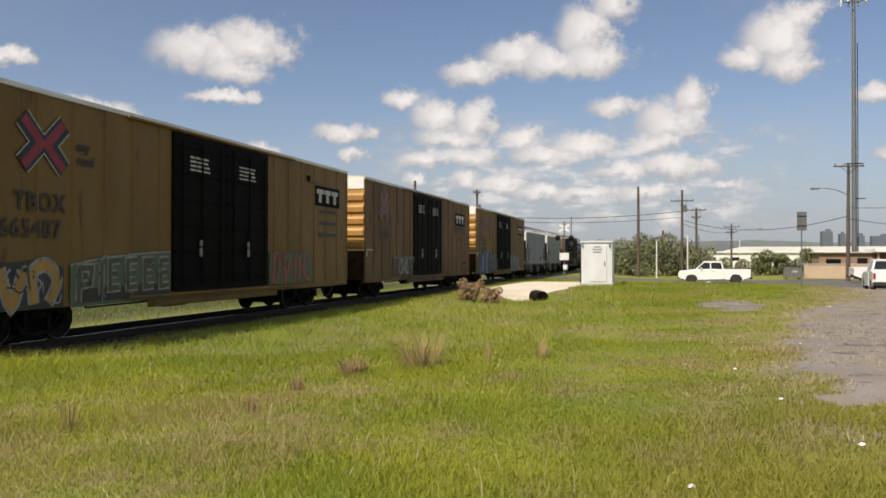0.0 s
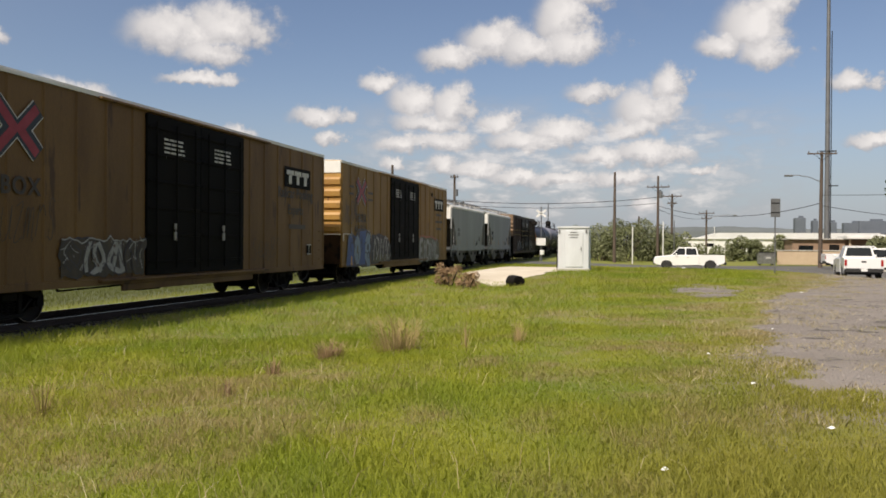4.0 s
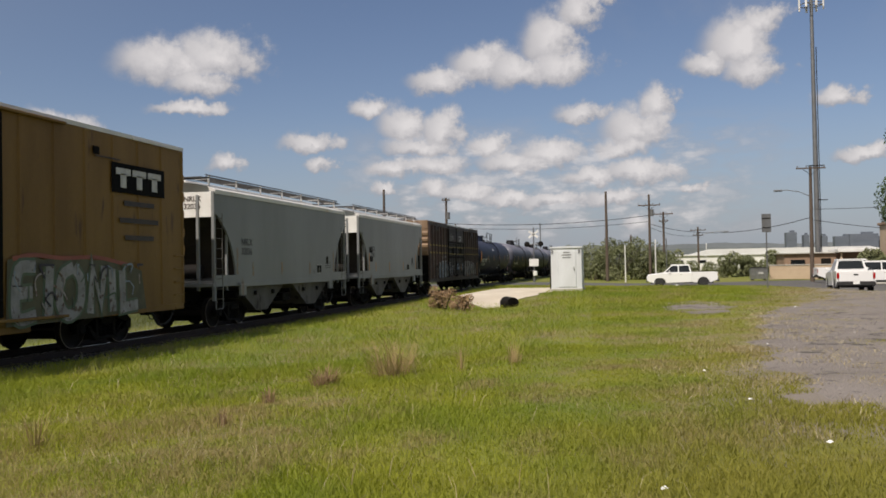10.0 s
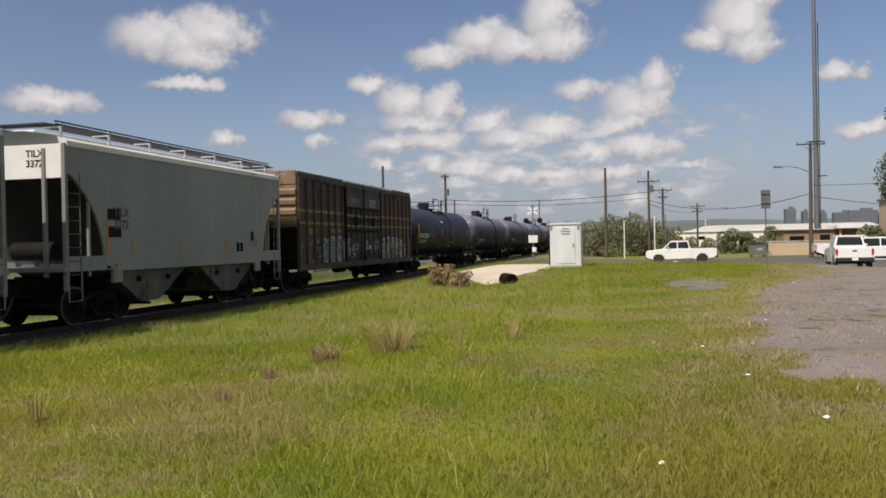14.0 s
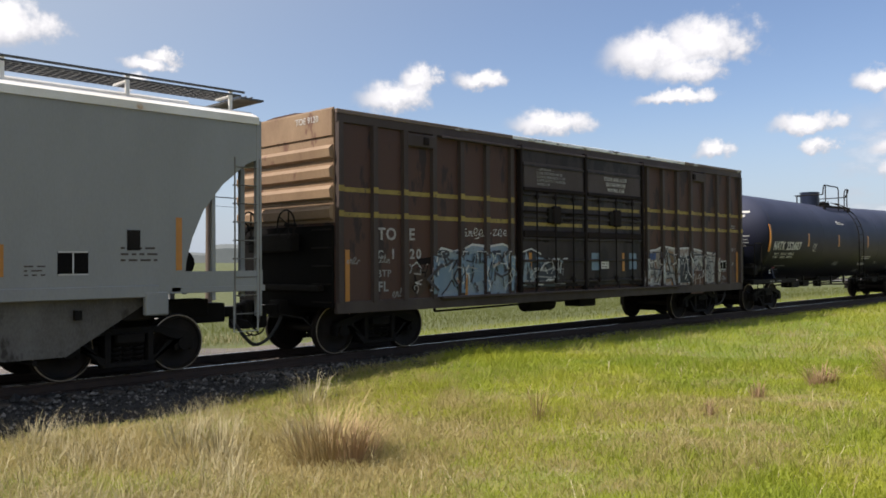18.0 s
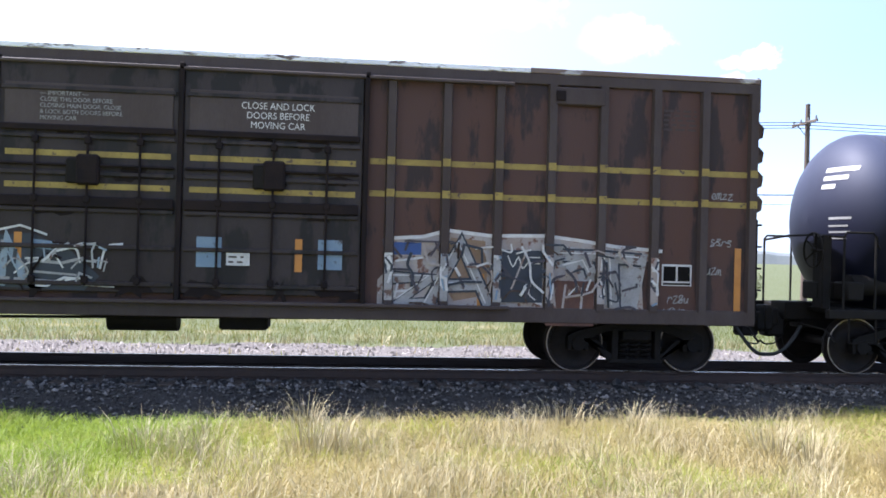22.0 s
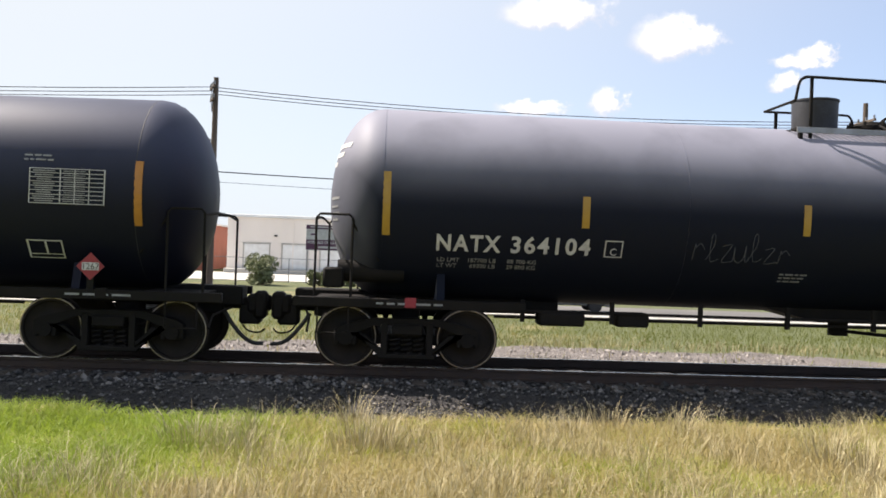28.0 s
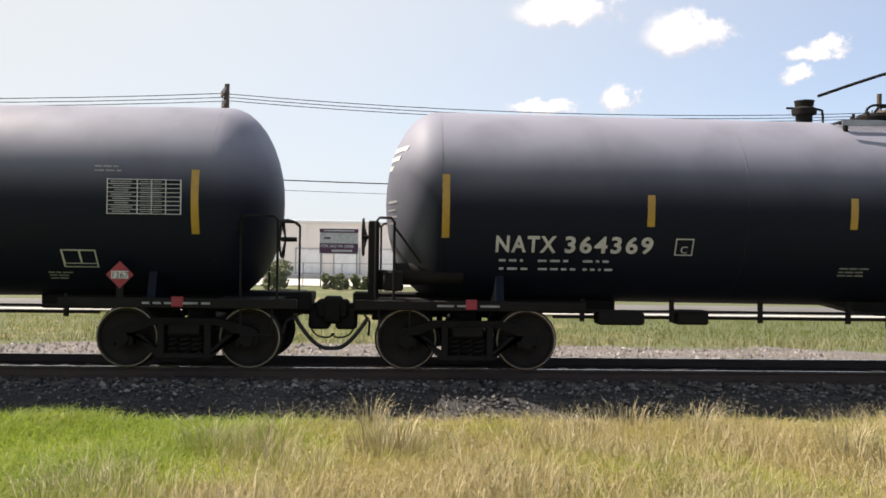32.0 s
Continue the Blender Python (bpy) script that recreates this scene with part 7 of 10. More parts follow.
    part("caution_plate", Shape().box(half + 0.112, F0 + 8.35, 1.66, 0.006, 0.32, 0.24), MAT["letter"], ob)
    small_print(ob, half + 0.115, F0 + 8.22, 1.73, 0.26, 3, MAT["darkletter"], 0.07, 0.025, 17)
    for k, (yy, zz) in enumerate(((0.95, 1.78), (15.1, 1.62), (0.22, 1.76), (14.6, 1.18), (14.55, 1.02), (1.35, 1.12), (15.25, 2.05), (15.25, 2.75))):
        scrawl(ob, half, F0 + yy, zz, 0.34, 0.10, MAT["dimletter"], 50 + k, 4, 0.020)
    for yy in (7.95, 9.62):
        part("paint_patch", Shape().box(half + 0.108, F0 + yy, 1.72, 0.005, 0.34, 0.42), MAT["skyblue"], ob)
    part("stencil_frame", Shape().box(half + 0.004, F0 + 14.75, 1.55, 0.006, 0.46, 0.32), MAT["letter"], ob)
    part("stencil_field", Shape().box(half + 0.008, F0 + 14.64, 1.57, 0.005, 0.19, 0.22).box(half + 0.008, F0 + 14.86, 1.57, 0.005, 0.19, 0.22).box(half + 0.008, F0 + 14.75, 1.42, 0.005, 0.42, 0.03), MAT["blackpaint"], ob)
    small_print(ob, half + 0.002, F0 + 14.5, 4.0, 0.5, 5, MAT["brownpost"], 0.07, 0.03, 2)
    for out in (-1, 1):
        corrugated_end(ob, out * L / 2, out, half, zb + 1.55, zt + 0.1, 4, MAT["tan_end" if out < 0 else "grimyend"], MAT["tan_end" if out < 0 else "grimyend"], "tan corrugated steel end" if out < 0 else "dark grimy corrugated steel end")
        part("end_lower", Shape().box(0, out * (L / 2 + 0.03), zb + 0.75, 2 * half - 0.04, 0.05, 1.5, 0.01), MAT["blackpaint"], ob)
        part("end_gear", Shape().box(-0.2, out * (L / 2 + 0.14), zb + 1.2, 1.5, 0.2, 0.35, 0.03).box(0.3, out * (L / 2 + 0.12), zb + 0.35, 2.0, 0.18, 0.12, 0.02), MAT["steel"], ob)
        coupler(ob, out * (L / 2 + 0.2), out)
        for k in range(5):
            z = zb + 0.1 + 0.33 * k
            s = Shape().pipe([(half - 0.55, out * L / 2, z), (half - 0.55, out * (L / 2 + 0.12), z), (half - 0.05, out * (L / 2 + 0.12), z), (half - 0.05, out * L / 2, z)], 0.015, 6)
            part("end_rung", s, MAT["steel"], ob)
    brake_wheel(ob, 0.5, -L / 2 - 0.32, 2.45, MAT["steel"])
    lettering("end_mark", "TOE 9120", 0.17, MAT["letter"], ob, end_pose(0.45, -L / 2 - 0.062, zt - 0.08), spacing=1.0)
    underframe(ob, L, zb, (F0 + 1.47, F0 + 14.33))
    return ob


def hopper(y, label, L, mark, number, plates):
    """Two-bay covered hopper with sloping ends and roof walkway."""
    zs, zt, half = 1.31, 4.08, 1.55
    ob = car(label, "covered hopper car", y)
    e = L / 2
    curve = [(e - 0.08, 3.46), (e - 0.25, 3.39), (e - 0.70, 3.02), (e - 1.05, 2.58), (e - 1.24, 2.15), (e - 1.34, 1.80), (e - 1.37, 1.54)]
    side = [(-e + 0.05, zt), (e - 0.05, zt), (e - 0.05, zt - 0.55)] + curve + [(e - 1.45, zs), (-e + 1.45, zs)] + [(-a, b) for a, b in curve[::-1]] + [(-e + 0.05, zt - 0.55)]
    part("body", Shape().prism(side, "x", -half, half), MAT["grey"], ob, "light grey painted hopper side")
    roof = Shape().prism([(-half - 0.03, zt - 0.02), (half + 0.03, zt - 0.02), (half + 0.03, zt + 0.10), (half - 0.25, zt + 0.22), (0.5, zt + 0.36), (-0.5, zt + 0.36), (-half + 0.25, zt + 0.22), (-half - 0.03, zt + 0.10)], "y", -e + 0.03, e - 0.03)
    part("roof", roof, MAT["greytop"], ob, "pale roof with a rounded edge")
    part("hatch_cover", Shape().box(0, 0, zt + 0.42, 0.62, L - 1.2, 0.12, 0.03), MAT["greytop"], ob)
    for sx in (1, -1):
        w = Shape()
        for k in range(6):
            w.box(sx * (0.58 + 0.125 * k), 0, zt + 0.50, 0.030, L - 0.3, 0.03)
        for k in range(int(L / 0.12)):
            w.box(sx * 0.89, -e + 0.2 + 0.12 * k, zt + 0.495, 0.66, 0.022, 0.02)
        part("running_board", w, MAT["walkway"], ob, "dark metal grating walkway")
        for k in range(7):
            yy = -e + 0.35 + (L - 0.7) * k / 6
            part("walkway_bracket", Shape().box(sx * 1.20, yy, zt + 0.34, 0.035, 0.06, 0.44, 0.0).box(sx * 0.98, yy, zt + 0.465, 0.46, 0.05, 0.035), MAT["greytop"], ob)
        part("walkway_rail", Shape().rod((sx * 1.23, -e + 0.1, zt + 0.56), (sx * 1.23, e - 0.1, zt + 0.56), 0.022, 6), MAT["walkway"], ob)
    for out in (-1, 1):
        part("end_walkway", Shape().box(0, out * (e + 0.05), zt + 0.46, 2.5, 0.45, 0.03), MAT["walkway"], ob)
        for sx in (1, -1):
            part("end_post", Shape().box(sx * (half - 0.04), out * (e - 0.02), (zs + zt) / 2 - 0.2, 0.10, 0.10, zt - zs + 0.5, 0.01), MAT["grey"], ob)
            part("end_post", Shape().box(sx * (half - 0.55), out * (e - 0.02), (zs + zt) / 2 - 0.1, 0.09, 0.09, zt - zs + 0.1, 0.01), MAT["grey"], ob)
            part("end_post", Shape().box(sx * (half - 0.06), out * (e - 0.85), 2.1, 0.07, 0.07, 1.9, 0.01), MAT["grey"], ob)
        # extra dark sheet along the slope; its colour paints in the shade underneath
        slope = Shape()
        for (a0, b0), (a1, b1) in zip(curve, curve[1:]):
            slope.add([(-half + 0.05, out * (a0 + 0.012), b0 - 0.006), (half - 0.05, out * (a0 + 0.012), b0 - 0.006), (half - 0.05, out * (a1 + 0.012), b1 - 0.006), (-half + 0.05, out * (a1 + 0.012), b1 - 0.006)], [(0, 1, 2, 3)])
        part("slope_sheet", slope, MAT["slope"], ob, "curved slope sheet with its shade painted dark")
        part("end_sheet", Shape().box(0, out * (e - 0.035), zt - 0.34, 2 * half - 0.06, 0.05, 0.76, 0.01), MAT["white"], ob, "white end panel")
        part("end_platform", Shape().box(0, out * (e - 0.75), zs + 0.02, 2 * half, 1.7, 0.10, 0.01).box(half - 0.03, out * (e - 0.9), zs + 0.14, 0.05, 1.9, 0.34, 0.0), MAT["grey"], ob)
        ladder(ob, half - 0.0, out * (e - 0.02), out * (e - 0.48), zs - 0.55, zt - 0.6, 9, MAT["greydirt"], 0.011)
        part("air_reservoir", Shape().rod((-0.5, out * (e - 0.9), 1.75), (0.6, out * (e - 0.9), 1.75), 0.22, 14), MAT["steel"], ob)
        coupler(ob, out * (e + 0.1), out)
        part("step", Shape().pipe([(half, out * (e - 0.05), zs), (half, out * (e - 0.05), 0.62), (half, out * (e - 0.50), 0.62), (half, out * (e - 0.50), zs)], 0.016, 6), MAT["grey"], ob)
    brake_wheel(ob, 0.9, e + 0.18, 2.35, MAT["steel"])
    for c in (-L * 0.19, L * 0.19):
        bay = Shape().prism([(c - L * 0.17, zs + 0.02), (c + L * 0.17, zs + 0.02), (c + 0.42, 0.42), (c - 0.42, 0.42)], "x", -half + 0.35, half - 0.18)
        part("hopper_bay", bay, MAT["greydirt"], ob, "dirt-stained sloping discharge bay")
        part("outlet_gate", Shape().box(0, c, 0.38, 1.6, 0.95, 0.14, 0.02).rod((-1.3, c, 0.36), (1.35, c, 0.36), 0.04, 8), MAT["steel"], ob)
    part("side_sill", Shape().box(half - 0.02, 0, zs + 0.02, 0.08, L - 3.6, 0.18, 0.01), MAT["grey"], ob)
    part("jacking_pad", Shape().box(half - 0.02, e - 1.84, zs - 0.17, 0.10, 0.38, 0.36, 0.02), MAT["grey"], ob)
    part("jacking_pad", Shape().box(half - 0.02, -e + 1.84, zs - 0.17, 0.10, 0.38, 0.36, 0.02), MAT["grey"], ob)
    underframe(ob, L, 0.95, (-e + 2.05, e - 2.05))
    x = half + 0.002
    for yy, zz, h in ((e - 1.47, 2.05, 0.82), (e - 4.06, 1.80, 0.44), (-0.9, 1.80, 0.44), (-3.2, 1.80, 0.44), (-e + 1.47, 2.05, 0.82)):
        part("reflector", Shape().box(x, yy, zz, 0.006, 0.10, h), MAT["orange"] if plates else MAT["fadedorange"], ob, "faded orange reflective strip")
    part("stencil", Shape().box(x, e - 3.09, 1.76, 0.006, 0.43, 0.34), MAT["blackpaint"], ob)
    part("stencil_frame", Shape().box(x + 0.004, e - 3.09, 1.76, 0.004, 0.02, 0.32).box(x + 0.004, e - 3.09, 1.60, 0.004, 0.42, 0.02).box(x + 0.004, e - 3.09, 1.92, 0.004, 0.42, 0.02), MAT["letter"], ob)
    small_print(ob, x, e - 2.4, 1.98, 0.6, 3, MAT["darkletter"], 0.09, 0.03, 4)
    small_print(ob, x, e - 3.75, 1.72, 0.28, 3, MAT["darkletter"], 0.06, 0.02, 5)
    if mark:
        lettering("car_number", mark + "\n" + number, 0.30, MAT["faintletter"], ob, side_pose(x + 0.004, -e + 1.75, 2.5))
        lettering("end_mark", mark + "\n" + number, 0.22, MAT["darkletter"], ob, end_pose(0.55, -e + 0.006, zt - 0.28))
    for k, zz in enumerate(plates):
        part("stencil", Shape().box(x, -e + 1.75 + 0.02 * k, zz, 0.006, 0.52, 0.26), MAT["steel"], ob)
    part("placard_holder", Shape().box(x, e - 2.2, 2.1, 0.02, 0.2, 0.3), MAT["steel"], ob)
    return ob


SLATS = [Shape().box(0, 0, 0, 1.6, 0.012, 0.03).mesh("cross_slat", MAT["steel"]), Shape().box(0, 0, 0, 0.012, 2.70, 0.02).mesh("long_slat", MAT["steel"])]


def tank_car(y, label, L, R, mat, mark, dome, reflect, seed, drop, marks, words, ladder_y, ends):
    """Long tank car on two trucks, with manway platform amidships."""
    zc = 1.04 + R
    ob = car(label, "tank car", y)
    e = L / 2

    def sag(yy):
        """Both halves of the tank slope down a little towards the middle."""
        return drop * max(0.0, 1 - abs(yy) / (e - 0.82))

    head = [(-e + 0.82 * (1 - math.cos(a)), R * math.sin(a)) for a in np.linspace(0.0, math.pi / 2, 10)]
    head[0] = (-e, 0.0001)
    prof = head + [(-4.0, R), (0.0, R), (4.0, R)] + [(-a, r) for a, r in head[::-1]]
    shell = Shape().lathe(prof, "y", 72, 0, 0, zc)
    shell.v = [(a, b, c - sag(b)) for a, b, c in shell.v]
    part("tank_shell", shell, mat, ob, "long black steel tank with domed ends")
    for yy in (-e + 0.85, -3.1, 2.9, e - 0.85):
        ring = Shape().lathe([(yy - 0.006, R - 0.004), (yy - 0.005, R + 0.003), (yy + 0.005, R + 0.003), (yy + 0.006, R - 0.004)], "y", 72, 0, 0, zc - sag(yy))
        ring.f = [f for f in ring.f if len(f) == 4]
        part("weld_seam", ring, mat if seed else MAT["seam"], ob)
    for out in (-1, 1):
        part("stub_sill", Shape().box(0, out * (e - 1.6), 0.98, 0.5, 4.2, 0.30, 0.02), MAT["steel"], ob)
        part("end_platform", Shape().box(0, out * (e - 0.35), 1.02, 2.7, 0.9, 0.08, 0.01), MAT["steel"], ob)
        for sx in (-1.32, 1.32):
            part("side_sill", Shape().box(sx, out * (e - 1.3), 1.0, 0.12, 3.4, 0.14, 0.01), MAT["steel"], ob)
        part("saddle", Shape().prism([(-1.15, 1.0), (1.15, 1.0), (0.98, 1.62), (0.5, 1.25), (-0.5, 1.25), (-0.98, 1.62)], "y", out * (e - 1.75) - 0.06, out * (e - 1.75) + 0.06), mat, ob)
        back = 0.16 if seed >= 2 and out < 0 else 0.42
        for sx in (1.28, -1.28):
            rail = Shape().pipe([(sx, out * (e - back), 1.05), (sx, out * (e - back), 2.22), (sx, out * (e - back + 0.05), 2.28), (sx, out * (e + 0.06), 2.28), (sx, out * (e + 0.11), 2.22), (sx, out * (e + 0.11), 1.05)], 0.02, 6)
            rail.rod((sx, out * (e - back), 2.15), (sx * 0.93, out * (e - back - 0.40), 1.62), 0.018, 6)
            part("end_railing", rail, MAT["steel"], ob)
        part("end_railing", Shape().pipe([(1.28, out * (e + 0.11), 2.2), (0.4, out * (e + 0.13), 2.26), (-0.4, out * (e + 0.13), 2.26), (-1.28, out * (e + 0.11), 2.2)], 0.02, 6), MAT["steel"], ob)
        part("step", Shape().pipe([(1.35, out * (e + 0.05), 1.0), (1.35, out * (e + 0.05), 0.55), (1.35, out * (e - 0.40), 0.55), (1.35, out * (e - 0.40), 1.0)], 0.016, 6), MAT["steel"], ob)
        coupler(ob, out * (e + 0.15), out)
        truck(ob, out * (e - 1.27))
        part("jack_pad", Shape().box(1.365, out * (e - 1.3), 1.02, 0.06, 0.17, 0.15, 0.01), MAT["red"] if seed else MAT["steel"], ob)
        small_print(ob, 1.385, out * (e - 1.3) - 0.5, 1.0, 1.0, 1, MAT["dimletter"], 0.06, 0.03, seed + 3)
    gear = Shape().rod((0.9, -e + 0.2, 1.45), (0.9, -e + 1.2, 1.45), 0.17, 12).box(1.0, -e + 0.15, 1.35, 0.4, 0.3, 0.3, 0.03)
    part("brake_cylinder", gear, MAT["steel"], ob)
    if seed != 1:
        brake_wheel(ob, 0.75, -e - 0.32, 2.0, MAT["steel"])
        part("brake_stand", Shape().box(0.75, -e - 0.16, 1.65, 0.30, 0.16, 1.2, 0.02).box(0.55, -e - 0.1, 1.35, 0.5, 0.3, 0.3, 0.03), MAT["steel"], ob)
    if seed == 1:
        brake_wheel(ob, 0.75, e + 0.10, 1.95, MAT["steel"])
    # piping and rods slung below
    low = Shape()
    low.rod((1.05, -e + 2.8, 0.93), (1.05, e - 2.8, 0.93), 0.022, 6).rod((0.8, -e + 2.6, 0.82), (0.8, e - 2.6, 0.82), 0.025, 6)
    for k in range(9):
        yy = -e + 3.0 + (L - 6.0) * k / 8
        low.box(1.05, yy, 0.94, 0.06, 0.06, 0.34)
    low.box(0.9, -e + 3.6, 0.82, 0.4, 0.7, 0.2, 0.03).box(0.9, -e + 4.7, 0.84, 0.3, 0.5, 0.22, 0.03).box(0.9, 3.6, 0.84, 0.3, 0.6, 0.2, 0.03)
    low.rod((0.0, 0.0, 1.06), (0.0, 0.0, 0.62), 0.16, 12).rod((0, 0, 0.7), (1.2, 0.3, 0.72), 0.03, 6)
    low.prism([(-1.6, 1.10), (-0.6, 0.86), (0.6, 0.86), (1.6, 1.10)], "x", -0.5, 0.5)
    part("brake_rigging", low, MAT["steel"], ob)
    # ladder and platform
    lx = ladder_y
    angle = np.linspace(-0.15, 1.25, 9)
    lad = Shape()
    for yy in (lx, lx + 0.50):
        pts = [(R + 0.10, yy, 0.52), (R + 0.10, yy, zc - 0.1)] + [((R + 0.10) * math.cos(a), yy, zc + (R + 0.10) * math.sin(a)) for a in angle[1:]]
        lad.pipe(pts, 0.02, 6)
    for k in range(11):
        z = 0.55 + 0.31 * k
        a = math.asin(max(min((z - zc) / (R + 0.10), 0.98), 0.0)) if z > zc else 0.0
        xx = (R + 0.10) * math.cos(a)
        lad.rod((xx, lx, z), (xx, lx + 0.50, z), 0.014, 6)
    part("ladder", lad, MAT["steel"], ob, "worn black steel ladder")
    zt = zc + R - sag(dome)
    deck, hw = zt - 0.08, 0.80
    ztop, zt = zt, zt - 0.06
    plat = Shape()
    for sx in (-hw, -0.45, 0.45, hw):
        plat.box(sx, dome + 0.05, deck, 0.045, 2.74, 0.05)
    slats = [("cross_slat", pose(0, dome - 1.31 + 0.104 * k, deck + 0.005), SLATS[0]) for k in range(27)] + [("long_slat", pose(-hw + 0.2 * k, dome + 0.05, deck + 0.003), SLATS[1]) for k in range(9)]
    for yy in (dome - 1.26, dome + 1.36):
        for sx in (-hw, hw):
            plat.box(sx, yy, deck - 0.12, 0.06, 0.06, 0.26)
    plat = part("platform", plat, MAT["steel"], ob, "dark grated walkway on top of the tank")
    for name, m, mesh in slats if seed < 3 else slats[::3]:
        part(name, mesh, None, plat, at=m)
    # paler metal on all but the first tank paints in the sunlit edge
    part("platform_edge", Shape().box(hw + 0.03, dome + 0.05, deck - 0.02, 0.02, 2.76, 0.09, 0.004), MAT["grate" if seed else "steel"], ob, "angle-iron edge of the walkway, the pale ones painted as if sunlit")
    flip = -1.0 if seed == 2 else 1.0

    def at(v):
        return dome + flip * v

    man = Shape().lathe([(zt - 0.05, 0.33), (zt + 0.04, 0.335), (zt + 0.045, 0.355), (zt + 0.54, 0.365), (zt + 0.555, 0.38), (zt + 0.58, 0.38), (zt + 0.59, 0.0001)], "z", 28, 0.0, at(-0.636))
    part("manway_housing", man, MAT["housing"] if not seed else MAT["seam"], ob, "round protective housing")
    val = part("manway_cover", Shape().lathe([(zt, 0.34), (zt + 0.10, 0.34), (zt + 0.11, 0.39), (zt + 0.17, 0.39), (zt + 0.19, 0.28), (zt + 0.23, 0.26), (zt + 0.24, 0.0001)], "z", 24, 0.0, at(0.344)), MAT["steel"], ob, "bolted manway cover")
    for k in range(8):
        a = 2 * math.pi * k / 8
        part("cover_bolt", Shape().rod((0.36 * math.cos(a), at(0.344) + 0.36 * math.sin(a), zt + 0.08), (0.36 * math.cos(a), at(0.344) + 0.36 * math.sin(a), zt + 0.24), 0.025, 6), MAT["steel"], val)
    if seed:
        part("relief_valve", Shape().lathe([(zt - 0.05, 0.13), (zt + 0.20, 0.13), (zt + 0.21, 0.19), (zt + 0.30, 0.20), (zt + 0.34, 0.14), (zt + 0.44, 0.16), (zt + 0.46, 0.0001)], "z", 16, 0.0, at(1.54)), MAT["steel"], ob)
    else:
        part("relief_valve", Shape().lathe([(zt - 0.05, 0.06), (zt + 0.08, 0.06), (zt + 0.09, 0.09), (zt + 0.17, 0.09), (zt + 0.18, 0.0001)], "z", 14, 0.0, at(1.22)), MAT["steel"], ob)

    def rail(name, x, pts, r=0.024, posts=()):
        h = Shape()
        h.pipe([(x, at(a), zt + b) for a, b in smooth_line(pts, 5)], r, 8)
        for a, low, high in posts:
            h.box(x, at(a), zt + (low + high) / 2, 0.035, 0.05, high - low, 0.005)
        part(name, h, MAT["steel"], ob, "bent pipe handrail")

    rail("handrail", hw, [(-1.36, 0.42), (-1.35, 0.46), (-1.30, 0.70), (-1.23, 0.78), (-1.1, 0.80), (-0.5, 0.79), (0.08, 0.78), (0.20, 0.74), (0.26, 0.64), (0.265, 0.45), (0.265, -0.16)], 0.024, ((-1.10, -0.16, 0.80),))
    if seed == 2:
        rail("handrail", hw, [(1.70, 0.37), (1.2, 0.55), (0.70, 0.72), (0.55, 0.75), (0.28, 0.75), (0.13, 0.70), (0.11, 0.60), (0.11, -0.16)], 0.024, ((0.32, -0.16, 0.75),))
        rail("handrail", -0.3, [(1.70, 0.37), (1.16, 0.36), (1.08, 0.28), (1.07, 0.0)], 0.02)
        rail("handrail", 0.1, [(0.55, 0.10), (0.54, 0.28), (0.46, 0.36), (0.30, 0.38), (-0.30, 0.38)], 0.02)
    else:
        rail("handrail", hw, [(0.90, -0.16), (0.90, 0.45), (0.93, 0.64), (1.03, 0.73), (1.20, 0.75), (1.33, 0.74), (1.34, 0.69), (1.17, 0.54), (1.0, 0.41)], 0.024, ((1.20, -0.16, 0.75),))
        rail("handrail", -0.2, [(1.0, 0.40), (0.82, 0.40), (0.70, 0.37), (0.62, 0.28), (0.60, 0.0)], 0.02, ((0.86, 0.0, 0.40),))
        part("handrail", Shape().rod((hw, at(1.0), zt + 0.41), (-0.2, at(1.0), zt + 0.40), 0.02, 6), MAT["steel"], ob)
    # the end loop crosses the walkway to a low rail on the far side
    part("handrail", Shape().rod((hw, at(-1.36), zt + 0.42), (-0.3, at(-1.36), zt + 0.42), 0.022, 6), MAT["steel"], ob)
    rail("handrail", -0.3, [(-1.36, 0.42), (-1.0, 0.42), (-0.5, 0.42), (0.04, 0.42), (0.14, 0.38), (0.19, 0.26), (0.20, -0.02)], 0.02, ((-1.16, -0.02, 0.42),))
    zt = ztop
    # reflective strips curve with the shell
    def wrap(yc, w, z0, z1, lift=0.004, name="reflector", m=None, lab=""):
        s = Shape()
        zm = zc - sag(yc)
        a0, a1 = math.asin((z0 - zm) / R), math.asin((z1 - zm) / R)
        n = 6
        r = R + lift
        for k in range(n + 1):
            a = a0 + (a1 - a0) * k / n
            for yy in (yc - w / 2, yc + w / 2):
                s.v.append((r * math.cos(a), yy, zm + r * math.sin(a)))
                s.v.append(((r - 0.02) * math.cos(a), yy, zm + (r - 0.02) * math.sin(a)))
        for k in range(n):
            b = 4 * k
            s.f += [(b, b + 2, b + 6, b + 4), (b, b + 4, b + 5, b + 1), (b + 2, b + 3, b + 7, b + 6)]
        part(name, s, m or reflect, ob, lab)

    def on_shell(yy, z):
        zm = zc - sag(yy)
        a = math.asin((z - zm) / R)
        r = R + 0.008
        return side_pose(r * math.cos(a), yy, zm + r * math.sin(a), 0) @ Matrix.Rotation(-a, 4, "X")

    for k, yy in enumerate(marks):
        tall = k in (0, len(marks) - 1)
        wrap(yy, 0.11, 2.0 if tall else 2.20, 2.92 if tall else 2.66, lab="orange reflective strip")
    widths = {0: (0.87, 1.02, 1.215), 1: (0.945, 1.10, 1.18)}.get(seed, (0.89, 1.02, 1.31))
